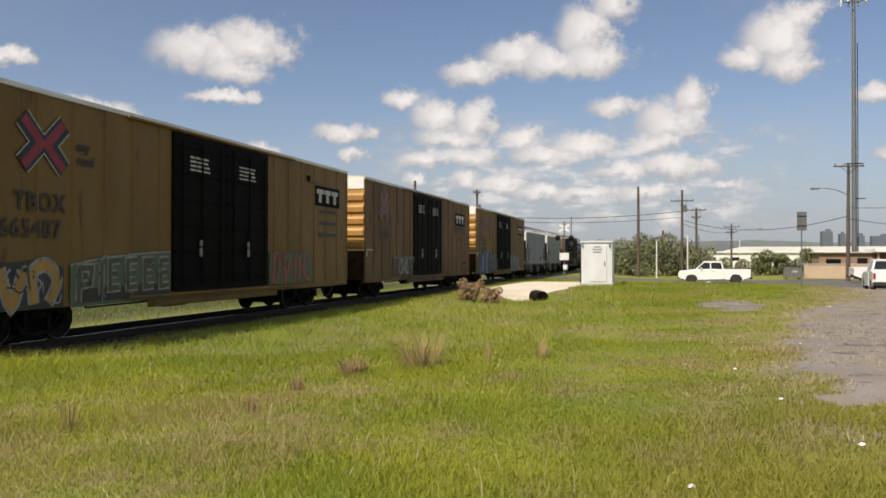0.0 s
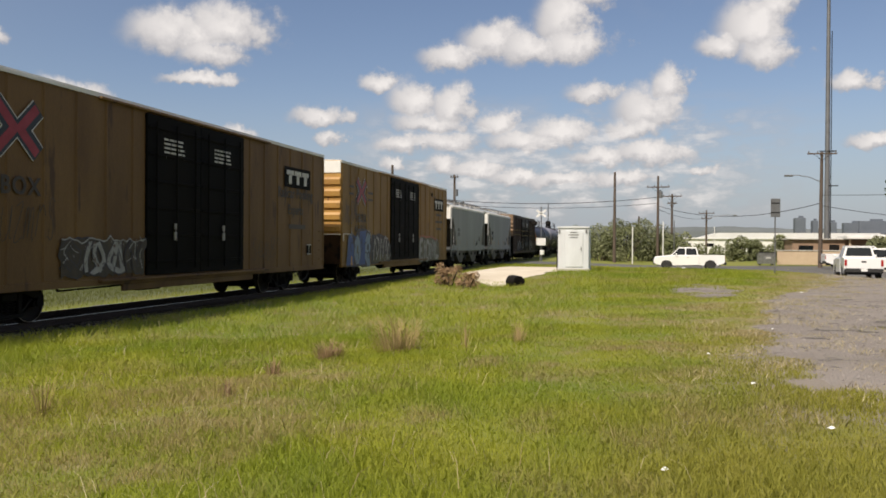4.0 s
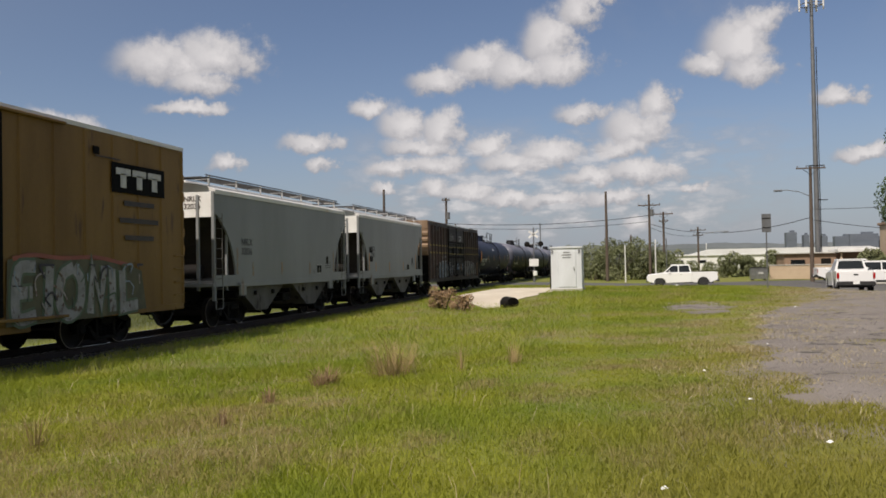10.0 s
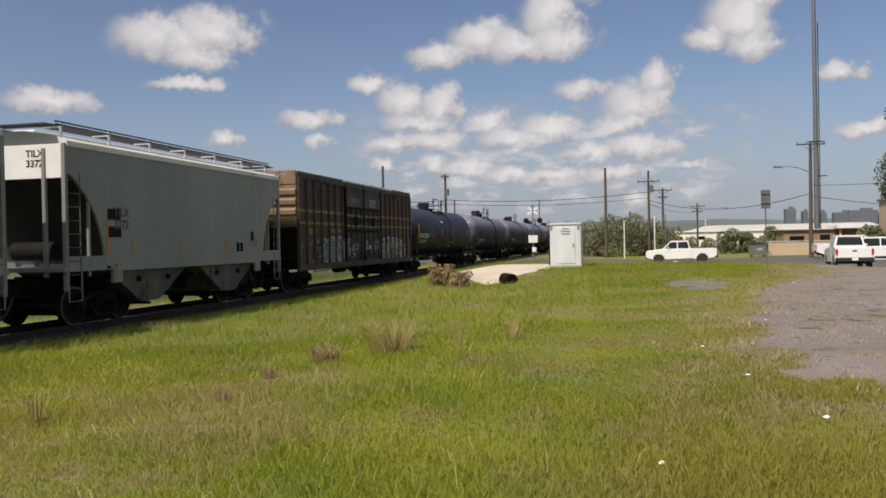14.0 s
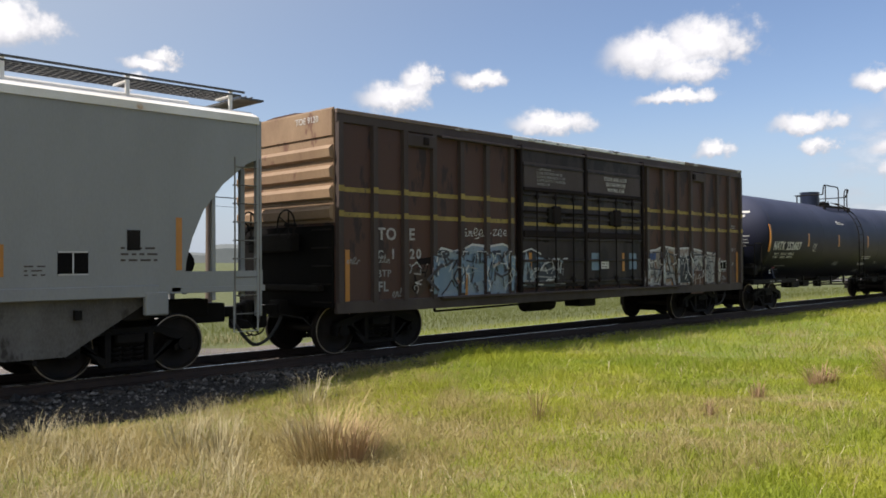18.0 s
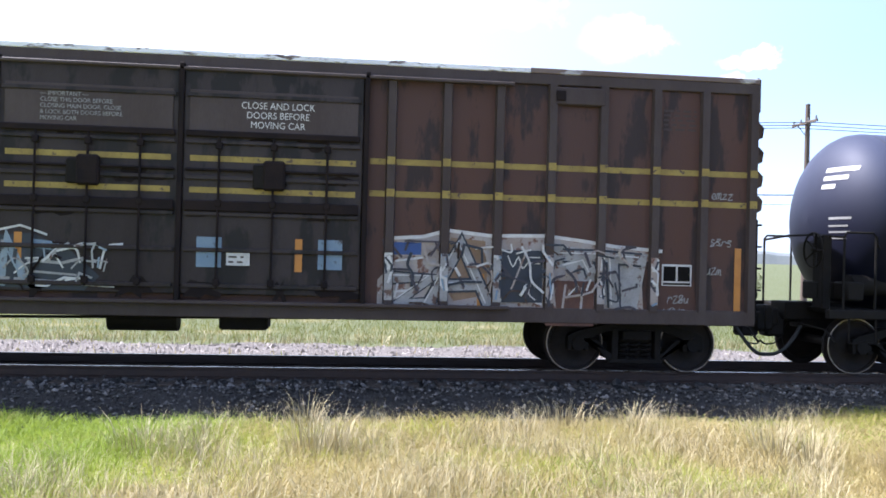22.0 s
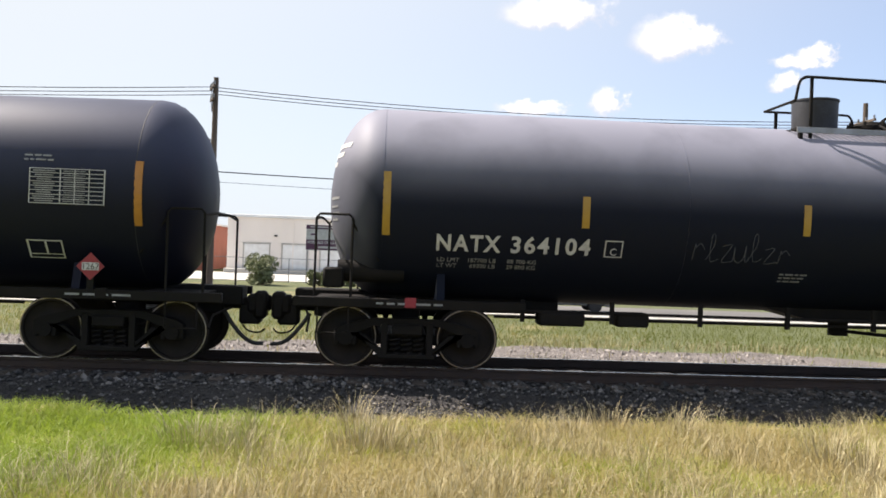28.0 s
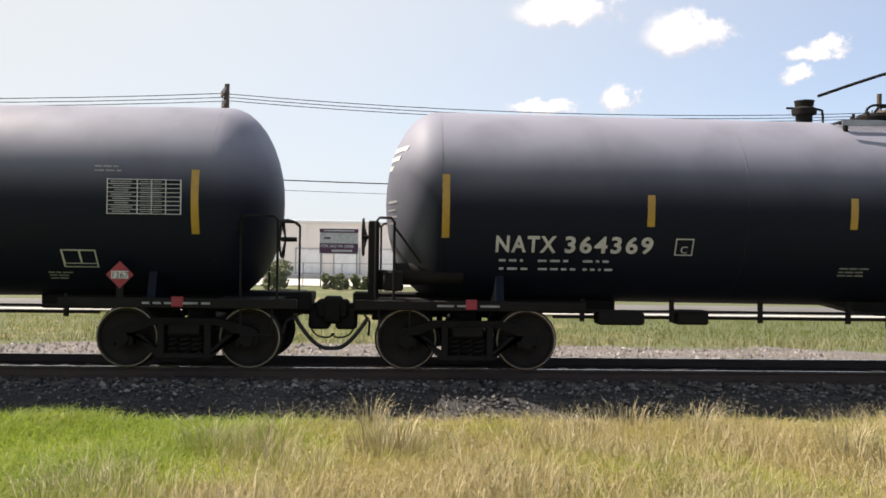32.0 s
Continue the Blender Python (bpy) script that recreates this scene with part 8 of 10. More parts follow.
    for k, word in enumerate(mark.split()):
        lettering("reporting_mark" if not k else "car_number", word, 0.40 if not seed else 0.36, MAT["letter"], ob, on_shell(words + widths[1] * k, 2.19 if not seed else 1.91), spacing=1.05 if not seed else 1.2, fit=widths[0 if not k else 2])
    if not seed:
        lettering("load_limit", "LD LMT   183400 LB    83200 KG\nLT WT     79600 LB    36100 KG", 0.125, MAT["letter"], ob, on_shell(words + 0.2, 1.87), wide=0.92)
    else:
        if seed == 1:
            lettering("load_limit", "LD LMT    187700 LB      88 700 KG\nLT WT       69300 LB      29 800 KG", 0.105, MAT["dimletter"], ob, on_shell(words + 0.03, 1.63), wide=0.95)
        else:
            small_print(ob, R * 0.978, words + 0.05, 1.68, 0.42, 2, MAT["dimletter"], 0.12, 0.034, seed + 1, "load_limit_bars")
            small_print(ob, R * 0.978, words + 0.62, 1.68, 0.55, 2, MAT["dimletter"], 0.12, 0.034, seed + 11, "load_limit_bars")
            small_print(ob, R * 0.978, words + 1.28, 1.68, 0.45, 2, MAT["dimletter"], 0.12, 0.034, seed + 21, "load_limit_bars")
    f = part("stencil_frame", Shape().box(0, 0, 0, 0.27, 0.27, 0.003), MAT["letter"], ob, at=on_shell({0: -3.94, 1: -4.20}.get(seed, -4.03), 2.16 if not seed else 1.91) @ Matrix.Translation((0, 0, -0.002)))
    part("stencil_field", Shape().box(0, 0, 0.002, 0.235, 0.235, 0.003), mat, f)
    lettering("plate_letter", "C", 0.16, MAT["letter"], f, Matrix.Translation((0, -0.05, 0.0045)), align="CENTER")
    if not seed:
        lettering("plate_letters", "PLATE", 0.055, MAT["letter"], f, Matrix.Translation((0, 0.058, 0.0045)), align="CENTER")
    # data table near the far end
    tb = part("data_table", Shape().box(0, 0, 0, 1.05, 0.50, 0.003), MAT["letter"], ob, "white-lined inspection table", at=on_shell(ends[0], 2.52))
    rows = Shape()
    for r_ in range(8):
        for c_, (cx, cw) in enumerate(((-0.3075, 0.405), (0.005, 0.185), (0.205, 0.185), (0.41, 0.195))):
            rows.box(cx, 0.2135 - 0.061 * r_, 0.003, cw, 0.051, 0.003)
    field = part("table_field", rows, mat, tb)
    for r_ in range(8):
        part("table_line", Shape().box(-0.32, 0.2135 - 0.061 * r_, 0.0055, 0.30 - 0.05 * (r_ % 3), 0.018, 0.002).box(0.10, 0.2135 - 0.061 * r_, 0.0055, 0.30, 0.012, 0.002), MAT["dimletter"], field)
    f = part("stencil_frame", Shape().box(0, 0, 0, 0.50, 0.32, 0.003), MAT["letter"], ob, at=on_shell(ends[1], 1.63))
    part("stencil_field", Shape().box(-0.11, 0.03, 0.002, 0.22, 0.22, 0.003).box(0.13, 0.03, 0.002, 0.20, 0.22, 0.003).box(0.0, -0.12, 0.002, 0.46, 0.05, 0.003), mat, f)
    pl = part("hazard_placard", Shape().box(0, 0, 0, 0.28, 0.28, 0.006), MAT["red"], ob, "red diamond hazard placard", at=side_pose(1.37, ends[2] - 0.03, 1.40) @ Matrix.Rotation(radians(45), 4, "Z"))
    part("placard_holder", Shape().box(1.355, ends[2] - 0.03, 1.20, 0.02, 0.10, 0.46, 0.005), MAT["steel"], ob)
    nm = part("placard_field", Shape().box(0, 0, 0.005, 0.24, 0.11, 0.003), MAT["letter"], pl, at=Matrix.Rotation(radians(-45), 4, "Z"))
    lettering("placard_number", "1267", 0.125, MAT["darkletter"], pl, Matrix.Rotation(radians(-45), 4, "Z") @ Matrix.Translation((0, -0.005, 0.008)), align="CENTER")
    prints = [(-1.6, 1.62, 0.5), (2.95, 1.60, 0.5), (5.2, 1.42, 0.3), (6.0, 2.95, 0.4)]
    if seed:
        prints += [(0.9, 1.74, 0.7), (0.9, 1.45, 0.7)]
    else:
        lettering("insulation_notice", "3 IN FIBERGLASS INSULATION\nDO NOT EXCEED 400 DEG F", 0.075, MAT["letter"], ob, on_shell(1.22, 1.78), wide=0.95)
        lettering("heater_notice", "HEATER COILS MAXIMUM\nOPERATING PRESSURE 200 PSI", 0.068, MAT["letter"], ob, on_shell(1.15, 1.53), wide=0.95)
        prints.append((1.3, 1.30, 0.5))
        rnd = random.Random(31)
        for k, (zz, w) in enumerate(((1.52, 0.75), (1.38, 0.6), (1.30, 1.9), (1.23, 1.15))):
            at_, bar = 0.0, Shape()
            while at_ < w:
                run = rnd.uniform(0.05, 0.17)
                bar.box(at_ + run / 2, 0, 0, run, 0.03, 0.003)
                at_ += run + 0.025
            part("small_print", bar, MAT["dimletter"], ob, at=on_shell(-6.66, zz))
        part("warning_bar", Shape().box(0.1, 0, 0, 0.2, 0.07, 0.003), MAT["red"], ob, "small red warning stencil", at=on_shell(-6.66, 1.45))
        part("jack_stencil", Shape().box(1.18, -7.14, 1.36, 0.004, 0.10, 0.05).box(1.18, -7.14, 1.28, 0.004, 0.12, 0.05), MAT["letter"], ob)
        lettering("vent_notice", "VENT TANK\nWHEN UNLOADING", 0.085, MAT["letter"], ob, on_shell(-1.52, 3.12), wide=0.95)
    for k, (yy, zz, w) in enumerate(prints):
        rnd = random.Random(seed * 7 + k)
        for r_ in range(2 if k % 2 else 3):
            bar = Shape()
            at, end = 0.0, w * rnd.uniform(0.7, 1.0)
            while at < end:
                run = rnd.uniform(0.05, 0.16)
                bar.box(at + run / 2, -0.065 * r_, 0, run, 0.026, 0.003)
                at += run + 0.025
            part("small_print", bar, MAT["dimletter"], ob, at=on_shell(yy, zz))
    if seed == 1:
        scrawl(ob, R + 0.012, -3.1, 1.92, 1.5, 0.26, MAT["ladderpaint"], 77, 7, 0.009, shapes="rlzulzr")
    # stencils on the leading head
    def on_head(x, dz):
        r = math.sqrt(x * x + dz * dz)
        c = math.sqrt(max(0.0, 1 - (r / R) ** 2))
        return (x, -e + 0.82 * (1 - c) - 0.006, zc + dz)

    for x0, w, dz, hh in ((0.30, 0.62, 0.78, 0.075), (0.30, 0.50, 0.64, 0.075), (0.30, 0.30, 0.50, 0.075), (0.55, 0.42, -0.02, 0.04), (0.55, 0.36, -0.14, 0.03), (0.55, 0.40, -0.24, 0.03), (0.55, 0.32, -0.34, 0.03)):
        bar = Shape()
        for q in range(5):
            u0, u1 = x0 + w * q / 5, x0 + w * (q + 1) / 5
            bar.add([on_head(u0, dz), on_head(u1, dz), on_head(u1, dz + hh), on_head(u0, dz + hh)], [(0, 1, 2, 3)])
        part("head_stencil", bar, MAT["letter"] if hh > 0.05 else MAT["dimletter"], ob)
    return ob


# ---- positions along the track: the brown car's leading end, second by second ----
TRAIN_T = [-2, 0, 3, 6, 9, 11, 13, 15.5, 17, 18, 19, 20, 21, 22, 23, 24, 25, 26, 28.5, 31, 32, 34]
TRAIN_Y = [111.9, 101.3, 85.5, 69.85, 54.45, 44.35, 34.3, 21.85, 14.43, 9.45, 4.53, -0.34, -5.13, -9.85, -14.52, -19.12, -23.68, -28.2, -39.62, -50.83, -55.27, -64.1]


def train_at(t):
    """Smooth curve through the positions."""
    i = max(1, min(len(TRAIN_T) - 3, int(np.searchsorted(TRAIN_T, t, side="right")) - 1))
    t0, t1 = TRAIN_T[i], TRAIN_T[i + 1]
    m0 = (TRAIN_Y[i + 1] - TRAIN_Y[i - 1]) / (TRAIN_T[i + 1] - TRAIN_T[i - 1])
    m1 = (TRAIN_Y[i + 2] - TRAIN_Y[i]) / (TRAIN_T[i + 2] - TRAIN_T[i])
    u = (t - t0) / (t1 - t0)
    return ((2 * u**3 - 3 * u**2 + 1) * TRAIN_Y[i] + (u**3 - 2 * u**2 + u) * (t1 - t0) * m0 + (-2 * u**3 + 3 * u**2) * TRAIN_Y[i + 1] + (u**3 - u**2) * (t1 - t0) * m1)


# offsets of the car centres from that end
boxcar_yellow(-28.25 - 9.5 - 42.0, "weathered yellow box car with black double doors and grey graffiti", art_first, MAT["yellow"])
boxcar_yellow(-28.25 - 9.5 - 21.0, "weathered yellow box car with black doors and a faded slogan", art_second, MAT["yellow_dull"])
boxcar_yellow(-28.25 - 9.5, "weathered yellow box car with black doors and blue graffiti", art_third, MAT["yellow_third"])
hopper(-20.62, "light grey covered hopper car with roof walkways", 11.55, "NRLX", "32036", ())
hopper(-7.27, "light grey covered hopper car with sloping ends and faded reflectors", 11.42, "TILX", "3372", (2.6, 2.18))
boxcar_brown(7.985)
BLACK_TANK = ((-7.69, -4.52, -1.62, 1.56, 4.46, 7.60), -7.41, 0.23, (6.62, 6.25, 6.97))
DUSTY_TANK = ((-7.57, -4.65, -1.32, 1.49, 4.60, 7.43), -6.84, 0.32, (6.72, 5.72, 6.38))
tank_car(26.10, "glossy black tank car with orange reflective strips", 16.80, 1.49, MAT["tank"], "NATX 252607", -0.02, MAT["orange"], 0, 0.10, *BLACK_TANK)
tank_car(36.3 + 8.5, "dusty black tank car, top painted lighter as if sunlit, with ochre reflective strips", 16.95, 1.50, MAT["tank_lit_dust"], "NATX 364104", 0.12, MAT["ochre"], 1, 0.05, *DUSTY_TANK)
tank_car(54.9 + 8.5, "dusty black tank car, top painted lighter as if sunlit, with ochre reflective strips", 16.95, 1.50, MAT["tank_lit_dust"], "NATX 364369", -0.05, MAT["ochre"], 2, 0.05, (-7.57, -4.56, -1.52, 1.2, 4.60, 7.43), *DUSTY_TANK[1:])
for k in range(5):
    tank_car(54.9 + 8.5 + 18.6 * (k + 1), "dark tank car far back in the train", 16.95, 1.50, MAT["tank_lit_dust"], "NATX", 0.12, MAT["ochre"], 3 + k, 0.05, *DUSTY_TANK)


# ---- beside the line ----
def gz(x, y):
    return float(ground_z(x, y))


def cabinet(x, y):
    """White sheet-steel signal cabinet with a low hipped roof."""
    w, d, h = 1.66, 1.7, 2.24
    ob = thing("signal_cabinet", "white painted steel signal cabinet standing in the grass", "cabinet", pose(x, y, gz(x, y)))
    part("base", Shape().box(0, 0, 0.06, w + 0.12, d + 0.12, 0.16, 0.02), MAT["concrete"], ob)
    part("body", Shape().box(0, 0, 0.12 + h / 2, w, d, h, 0.02), MAT["box"], ob)
    for k in range(8):
        part("wall_rib", Shape().box(-w / 2 + 0.14 + (w - 0.28) * k / 7, -d / 2 - 0.008, 0.12 + h / 2, 0.03, 0.016, h - 0.1, 0.004), MAT["box"], ob)
    r = Shape()
    r.prism([(-w / 2 - 0.05, h + 0.10), (w / 2 + 0.05, h + 0.10), (w / 2 + 0.05, h + 0.17), (0, h + 0.20), (-w / 2 - 0.05, h + 0.17)], "y", -d / 2 - 0.06, d / 2 + 0.06)
    part("roof", r, MAT["box"], ob)
    door = part("door", Shape().box(0.05, -d / 2 - 0.02, 1.2, 0.95, 0.03, 1.95, 0.01), MAT["box"], ob)
    part("door_handle", Shape().rod((0.42, -d / 2 - 0.07, 1.1), (0.42, -d / 2 - 0.07, 1.3), 0.015, 8), MAT["steel"], door)
    s = Shape()
    for k, run in enumerate((0.36, 0.52, 0.44)):
        s.box(0.02, -d / 2 - 0.04, 2.10 - 0.14 * k, run, 0.006, 0.06)
    part("stencilled_bars", s, MAT["grate"], ob)
    part("vent", Shape().box(-0.75, -d / 2 - 0.02, 2.15, 0.10, 0.04, 0.22, 0.01), MAT["grate"], ob)
    part("vent", Shape().box(0.70, -d / 2 - 0.02, 2.15, 0.10, 0.04, 0.22, 0.01), MAT["grate"], ob)
    part("conduit", Shape().rod((-w / 2 - 0.06, -d / 2 + 0.3, 0.0), (-w / 2 - 0.06, -d / 2 + 0.3, 1.9), 0.04, 8), MAT["steel"], ob)
    return ob


cabinet(-3.74, 47.2)


def crossing_signal(x, y):
    ob = thing("crossing_signal", "grey crossing signal mast with lamp hoods and a white sign", "railway signal", pose(x, y, gz(x, y)))
    part("mast", Shape().rod((0, 0, 0), (0, 0, 5.6), 0.06, 10).rod((0, 0, 0), (0, 0, 0.4), 0.14, 10), MAT["galv"], ob)
    part("arm", Shape().rod((-0.75, 0, 3.9), (0.75, 0, 3.9), 0.035, 8), MAT["galv"], ob)
    for sx in (-0.7, 0.7):
        part("lamp_hood", Shape().rod((sx, -0.05, 3.9), (sx, 0.12, 3.9), 0.28, 16).rod((sx, -0.32, 3.95), (sx, -0.05, 3.9), 0.16, 12), MAT["steel"], ob)
    part("sign_panel", Shape().box(0, -0.09, 2.0, 0.95, 0.03, 0.75, 0.01), MAT["white"], ob)
    part("counterweight", Shape().box(0.1, 0.1, 0.9, 0.4, 0.5, 0.5, 0.03), MAT["white"], ob)
    s = Shape()
    for a in (35, -35):
        s.box(0, -0.1, 4.9, 1.2, 0.02, 0.2, 0.005, Matrix.Rotation(radians(a), 4, "Y"))
    part("cross_board", s, MAT["white"], ob)


crossing_signal(-10.3, 87.0)


def wood_pole(x, y, top, lean=0.0, arms=((0.4, 2.4),), turn=0.0, label="weathered wooden utility pole with a crossarm", extra=None):
    base = gz(x, y)
    ob = thing("utility_pole", label, "utility pole", pose(x, y, base, 0, lean, turn), "wooden poles")
    h = top - base
    part("pole", Shape().rod((0, 0, -0.2), (0, 0, h), 0.19, 12, 0.12), MAT["wood"], ob)
    for drop, wide in arms:
        a = part("crossarm", Shape().box(0, -0.16, h - drop, wide, 0.10, 0.12, 0.01), MAT["wood"], ob)
        for k in range(4):
            part("insulator", Shape().rod((-wide / 2 + 0.12 + (wide - 0.24) * k / 3, -0.16, h - drop + 0.06), (-wide / 2 + 0.12 + (wide - 0.24) * k / 3, -0.16, h - drop + 0.24), 0.05, 8), MAT["galv"], a)
        part("arm_brace", Shape().rod((-wide * 0.3, -0.16, h - drop), (0, -0.16, h - drop - 0.6), 0.02, 5).rod((wide * 0.3, -0.16, h - drop), (0, -0.16, h - drop - 0.6), 0.02, 5), MAT["steel"], ob)
    if extra:
        extra(ob, h)
    return ob


def place_at(az, dist):
    return -dist * math.sin(radians(az)), dist * math.cos(radians(az))


def lamp_arm(length, drop, turn):
    def build(ob, h):
        d = Vector((math.cos(radians(turn)), math.sin(radians(turn)), 0))
        z = h - drop
        pts = [Vector((0, 0, z)), d * (length * 0.4) + Vector((0, 0, z + 0.45)), d * (length * 0.8) + Vector((0, 0, z + 0.62)), d * length + Vector((0, 0, z + 0.6))]
        part("lamp_arm", Shape().pipe(pts, 0.035, 8), MAT["galv"], ob)
        head = Shape()
        c = d * (length + 0.25) + Vector((0, 0, z + 0.58))
        head.box(c.x, c.y, c.z, 0.75, 0.32, 0.16, 0.06, Matrix.Rotation(radians(turn), 4, "Z"))
        part("lamp_head", head, MAT["galv"], ob, "pale cobra-head street lamp")
    return build


def transformer(ob, h):
    part("transformer", Shape().rod((0.3, -0.3, h - 2.6), (0.3, -0.3, h - 1.8), 0.22, 14), MAT["galv"], ob)


x, y = place_at(1.92, 92.0)
wood_pole(x, y, 9.4, 0, (), label="bare weathered wooden pole beside the road")
x, y = place_at(-0.86, 103.0)
wood_pole(x, y, 9.8, 0, ((1.3, 2.6),), label="weathered wooden utility pole with a crossarm", extra=transformer)
x, y = place_at(-1.75, 112.0)
wood_pole(x, y, 8.2, 0, ((0.3, 2.4), (1.2, 1.2)))
x, y = place_at(0.35, 120.0)
wood_pole(x, y, 5.6, 0, (), label="short weathered wooden pole")
x, y = place_at(-3.9, 140.0)
wood_pole(x, y, 7.2, 0, ((0.5, 2.4), (1.3, 1.6)), extra=lamp_arm(4.0, 1.4, 0))
x, y = place_at(16.8, 90.0)
wood_pole(x, y, 10.0, 0, (), label="bare wooden pole beyond the track")
x, y = place_at(12.6, 102.0)
wood_pole(x, y, 10.0, 0, ((0.3, 1.0),), label="wooden pole with a small cabinet beyond the track", extra=transformer)
x, y = place_at(12.0, 150.0)
wood_pole(x, y, 9.2, 0, (), label="bare wooden pole far beyond the track")
LAMP_X, LAMP_Y = place_at(-10.64, 80.0)
wood_pole(LAMP_X, LAMP_Y, 9.8, 0.4, ((0.15, 2.4),), label="wooden street pole with a lamp on a curved arm", extra=lamp_arm(2.4, 2.6, 180))
POLE_C, POLE_D, POLE_E = place_at(102.0, 43.0), place_at(60.4, 48.0), place_at(71.4, 74.0)
wood_pole(*POLE_C, 9.95, 0, ((0.5, 1.4), (1.1, 1.0)), 20, "wooden utility pole with a lamp beyond the track", lamp_arm(1.6, 3.2, 250))
wood_pole(*POLE_D, 10.1, 0, ((1.0, 2.4),), 0, "wooden utility pole with a crossarm beyond the track")
wood_pole(*POLE_E, 10.2, 0, ((0.4, 2.6),), 75, "wooden utility pole with a transformer beyond the track", transformer)


def short_mast(az, dist, top, r, mat, label):
    x, y = place_at(az, dist)
    ob = thing("mast", label, "mast", pose(x, y, gz(x, y)))
    part("pole", Shape().rod((0, 0, -0.1), (0, 0, top - gz(x, y)), r, 8), mat, ob)


short_mast(0.75, 90.0, 3.6, 0.06, MAT["white"], "slim white post by the road")
short_mast(-1.2, 86.0, 4.0, 0.06, MAT["white"], "slim pale marker post by the road")
short_mast(-1.9, 98.0, 4.4, 0.06, MAT["galv"], "slim pale marker post")
short_mast(-4.4, 110.0, 4.0, 0.05, MAT["white"], "slim white post by the road")
short_mast(6.3, 150.0, 9.0, 0.09, MAT["galv"], "slim grey mast behind the crossing")


def cable(a, b, sag, r=0.018, label="black overhead cable between poles"):
    a, b = Vector(a), Vector(b)
    pts = []
    for k in range(13):
        u = k / 12
        p = a.lerp(b, u)
        p.z -= sag * 4 * u * (1 - u)
        pts.append(p)
    tagged(part("overhead_cable", Shape().pipe(pts, r, 4), MAT["cable"]), label, "cable", "overhead cables")


def xyz(p, z):
    return (p[0], p[1], z)


PA, PB, P2, P3, P4 = place_at(16.8, 90.0), place_at(12.6, 102.0), place_at(-0.86, 103.0), place_at(-1.75, 112.0), place_at(-3.9, 140.0)
LAMP = (LAMP_X, LAMP_Y)
for z0, z1, s, r in ((6.9, 6.9, 0.55, 0.045), (6.4, 6.2, 0.5, 0.035)):
    cable(xyz(PB, z0), xyz(P2, z1 + 0.4), s, r)
    cable(xyz(PA, z0 - 0.4), xyz(PB, z0), 0.3, r)
cable(xyz(P2, 6.3), xyz(LAMP, 5.4), 1.2, 0.035)
cable(xyz(LAMP, 6.1), (42.0, 70.0, 8.2), 0.8, 0.03)
cable(xyz(LAMP, 5.2), (40.0, 92.0, 4.6), 0.8, 0.03)
cable(xyz(P2, 5.9), xyz(P4, 5.9), 0.5, 0.03)
for dx in (-1.0, 0.0, 1.0):
    cable((POLE_C[0] + dx, POLE_C[1], 9.3), (POLE_D[0] + dx, POLE_D[1], 9.0), 0.5, 0.022)
    cable((POLE_C[0] + dx, POLE_C[1], 9.3), (POLE_C[0] + dx, POLE_C[1] - 40, 9.3), 0.6, 0.022)
    cable((POLE_D[0] + dx, POLE_D[1], 9.0), (POLE_D[0] + dx + 6, POLE_D[1] + 45, 9.6), 0.6, 0.022)
for z, r in ((5.35, 0.035), (4.85, 0.014)):
    cable((POLE_C[0], POLE_C[1], z), (POLE_D[0], POLE_D[1], z), 0.25, r)
    cable((POLE_C[0], POLE_C[1], z), (POLE_C[0], POLE_C[1] - 40, z), 0.4, r)
    cable((POLE_D[0], POLE_D[1], z), (POLE_D[0] + 4, POLE_D[1] + 45, z), 0.4, r)


def cell_tower(x, y):
    base = gz(x, y)
    ob = thing("cell_tower", "tall grey steel monopole mast with panel antennas", "mast", pose(x, y, base))
    part("shaft", Shape().rod((0, 0, 0), (0, 0, 34.8), 0.32, 18, 0.17), MAT["galv"], ob)
    part("cable_run", Shape().box(0.36, -0.1, 13, 0.08, 0.08, 26), MAT["steel"], ob)
    for z, rad, n, h in ((33.7, 1.35, 9, 1.35), (30.9, 1.25, 8, 1.2)):
        ringp = Shape()
        pts = [(rad * math.cos(2 * math.pi * k / 12), rad * math.sin(2 * math.pi * k / 12), z) for k in range(13)]
        ringp.pipe(pts, 0.05, 6)
        for k in range(3):
            a = 2 * math.pi * k / 3
            ringp.rod((0, 0, z), (rad * math.cos(a), rad * math.sin(a), z), 0.06, 6)
        part("antenna_ring", ringp, MAT["galv"], ob)
        for k in range(n):
            a = 2 * math.pi * k / n + 0.2
            part("antenna_panel", Shape().box((rad + 0.12) * math.cos(a), (rad + 0.12) * math.sin(a), z + 0.1, 0.14, 0.22, h, 0.02, Matrix.Rotation(a, 4, "Z")), MAT["white"], ob)
    part("light_rod", Shape().rod((0, 0, 34.8), (0, 0, 36.0), 0.03, 6), MAT["steel"], ob)
    part("bracket", Shape().box(0, -0.3, 12.5, 1.8, 0.1, 0.12), MAT["steel"], ob)
    part("bracket", Shape().box(0.6, -0.3, 8.6, 1.0, 0.1, 0.10), MAT["steel"], ob)


cell_tower(*place_at(-11.0, 105.0))


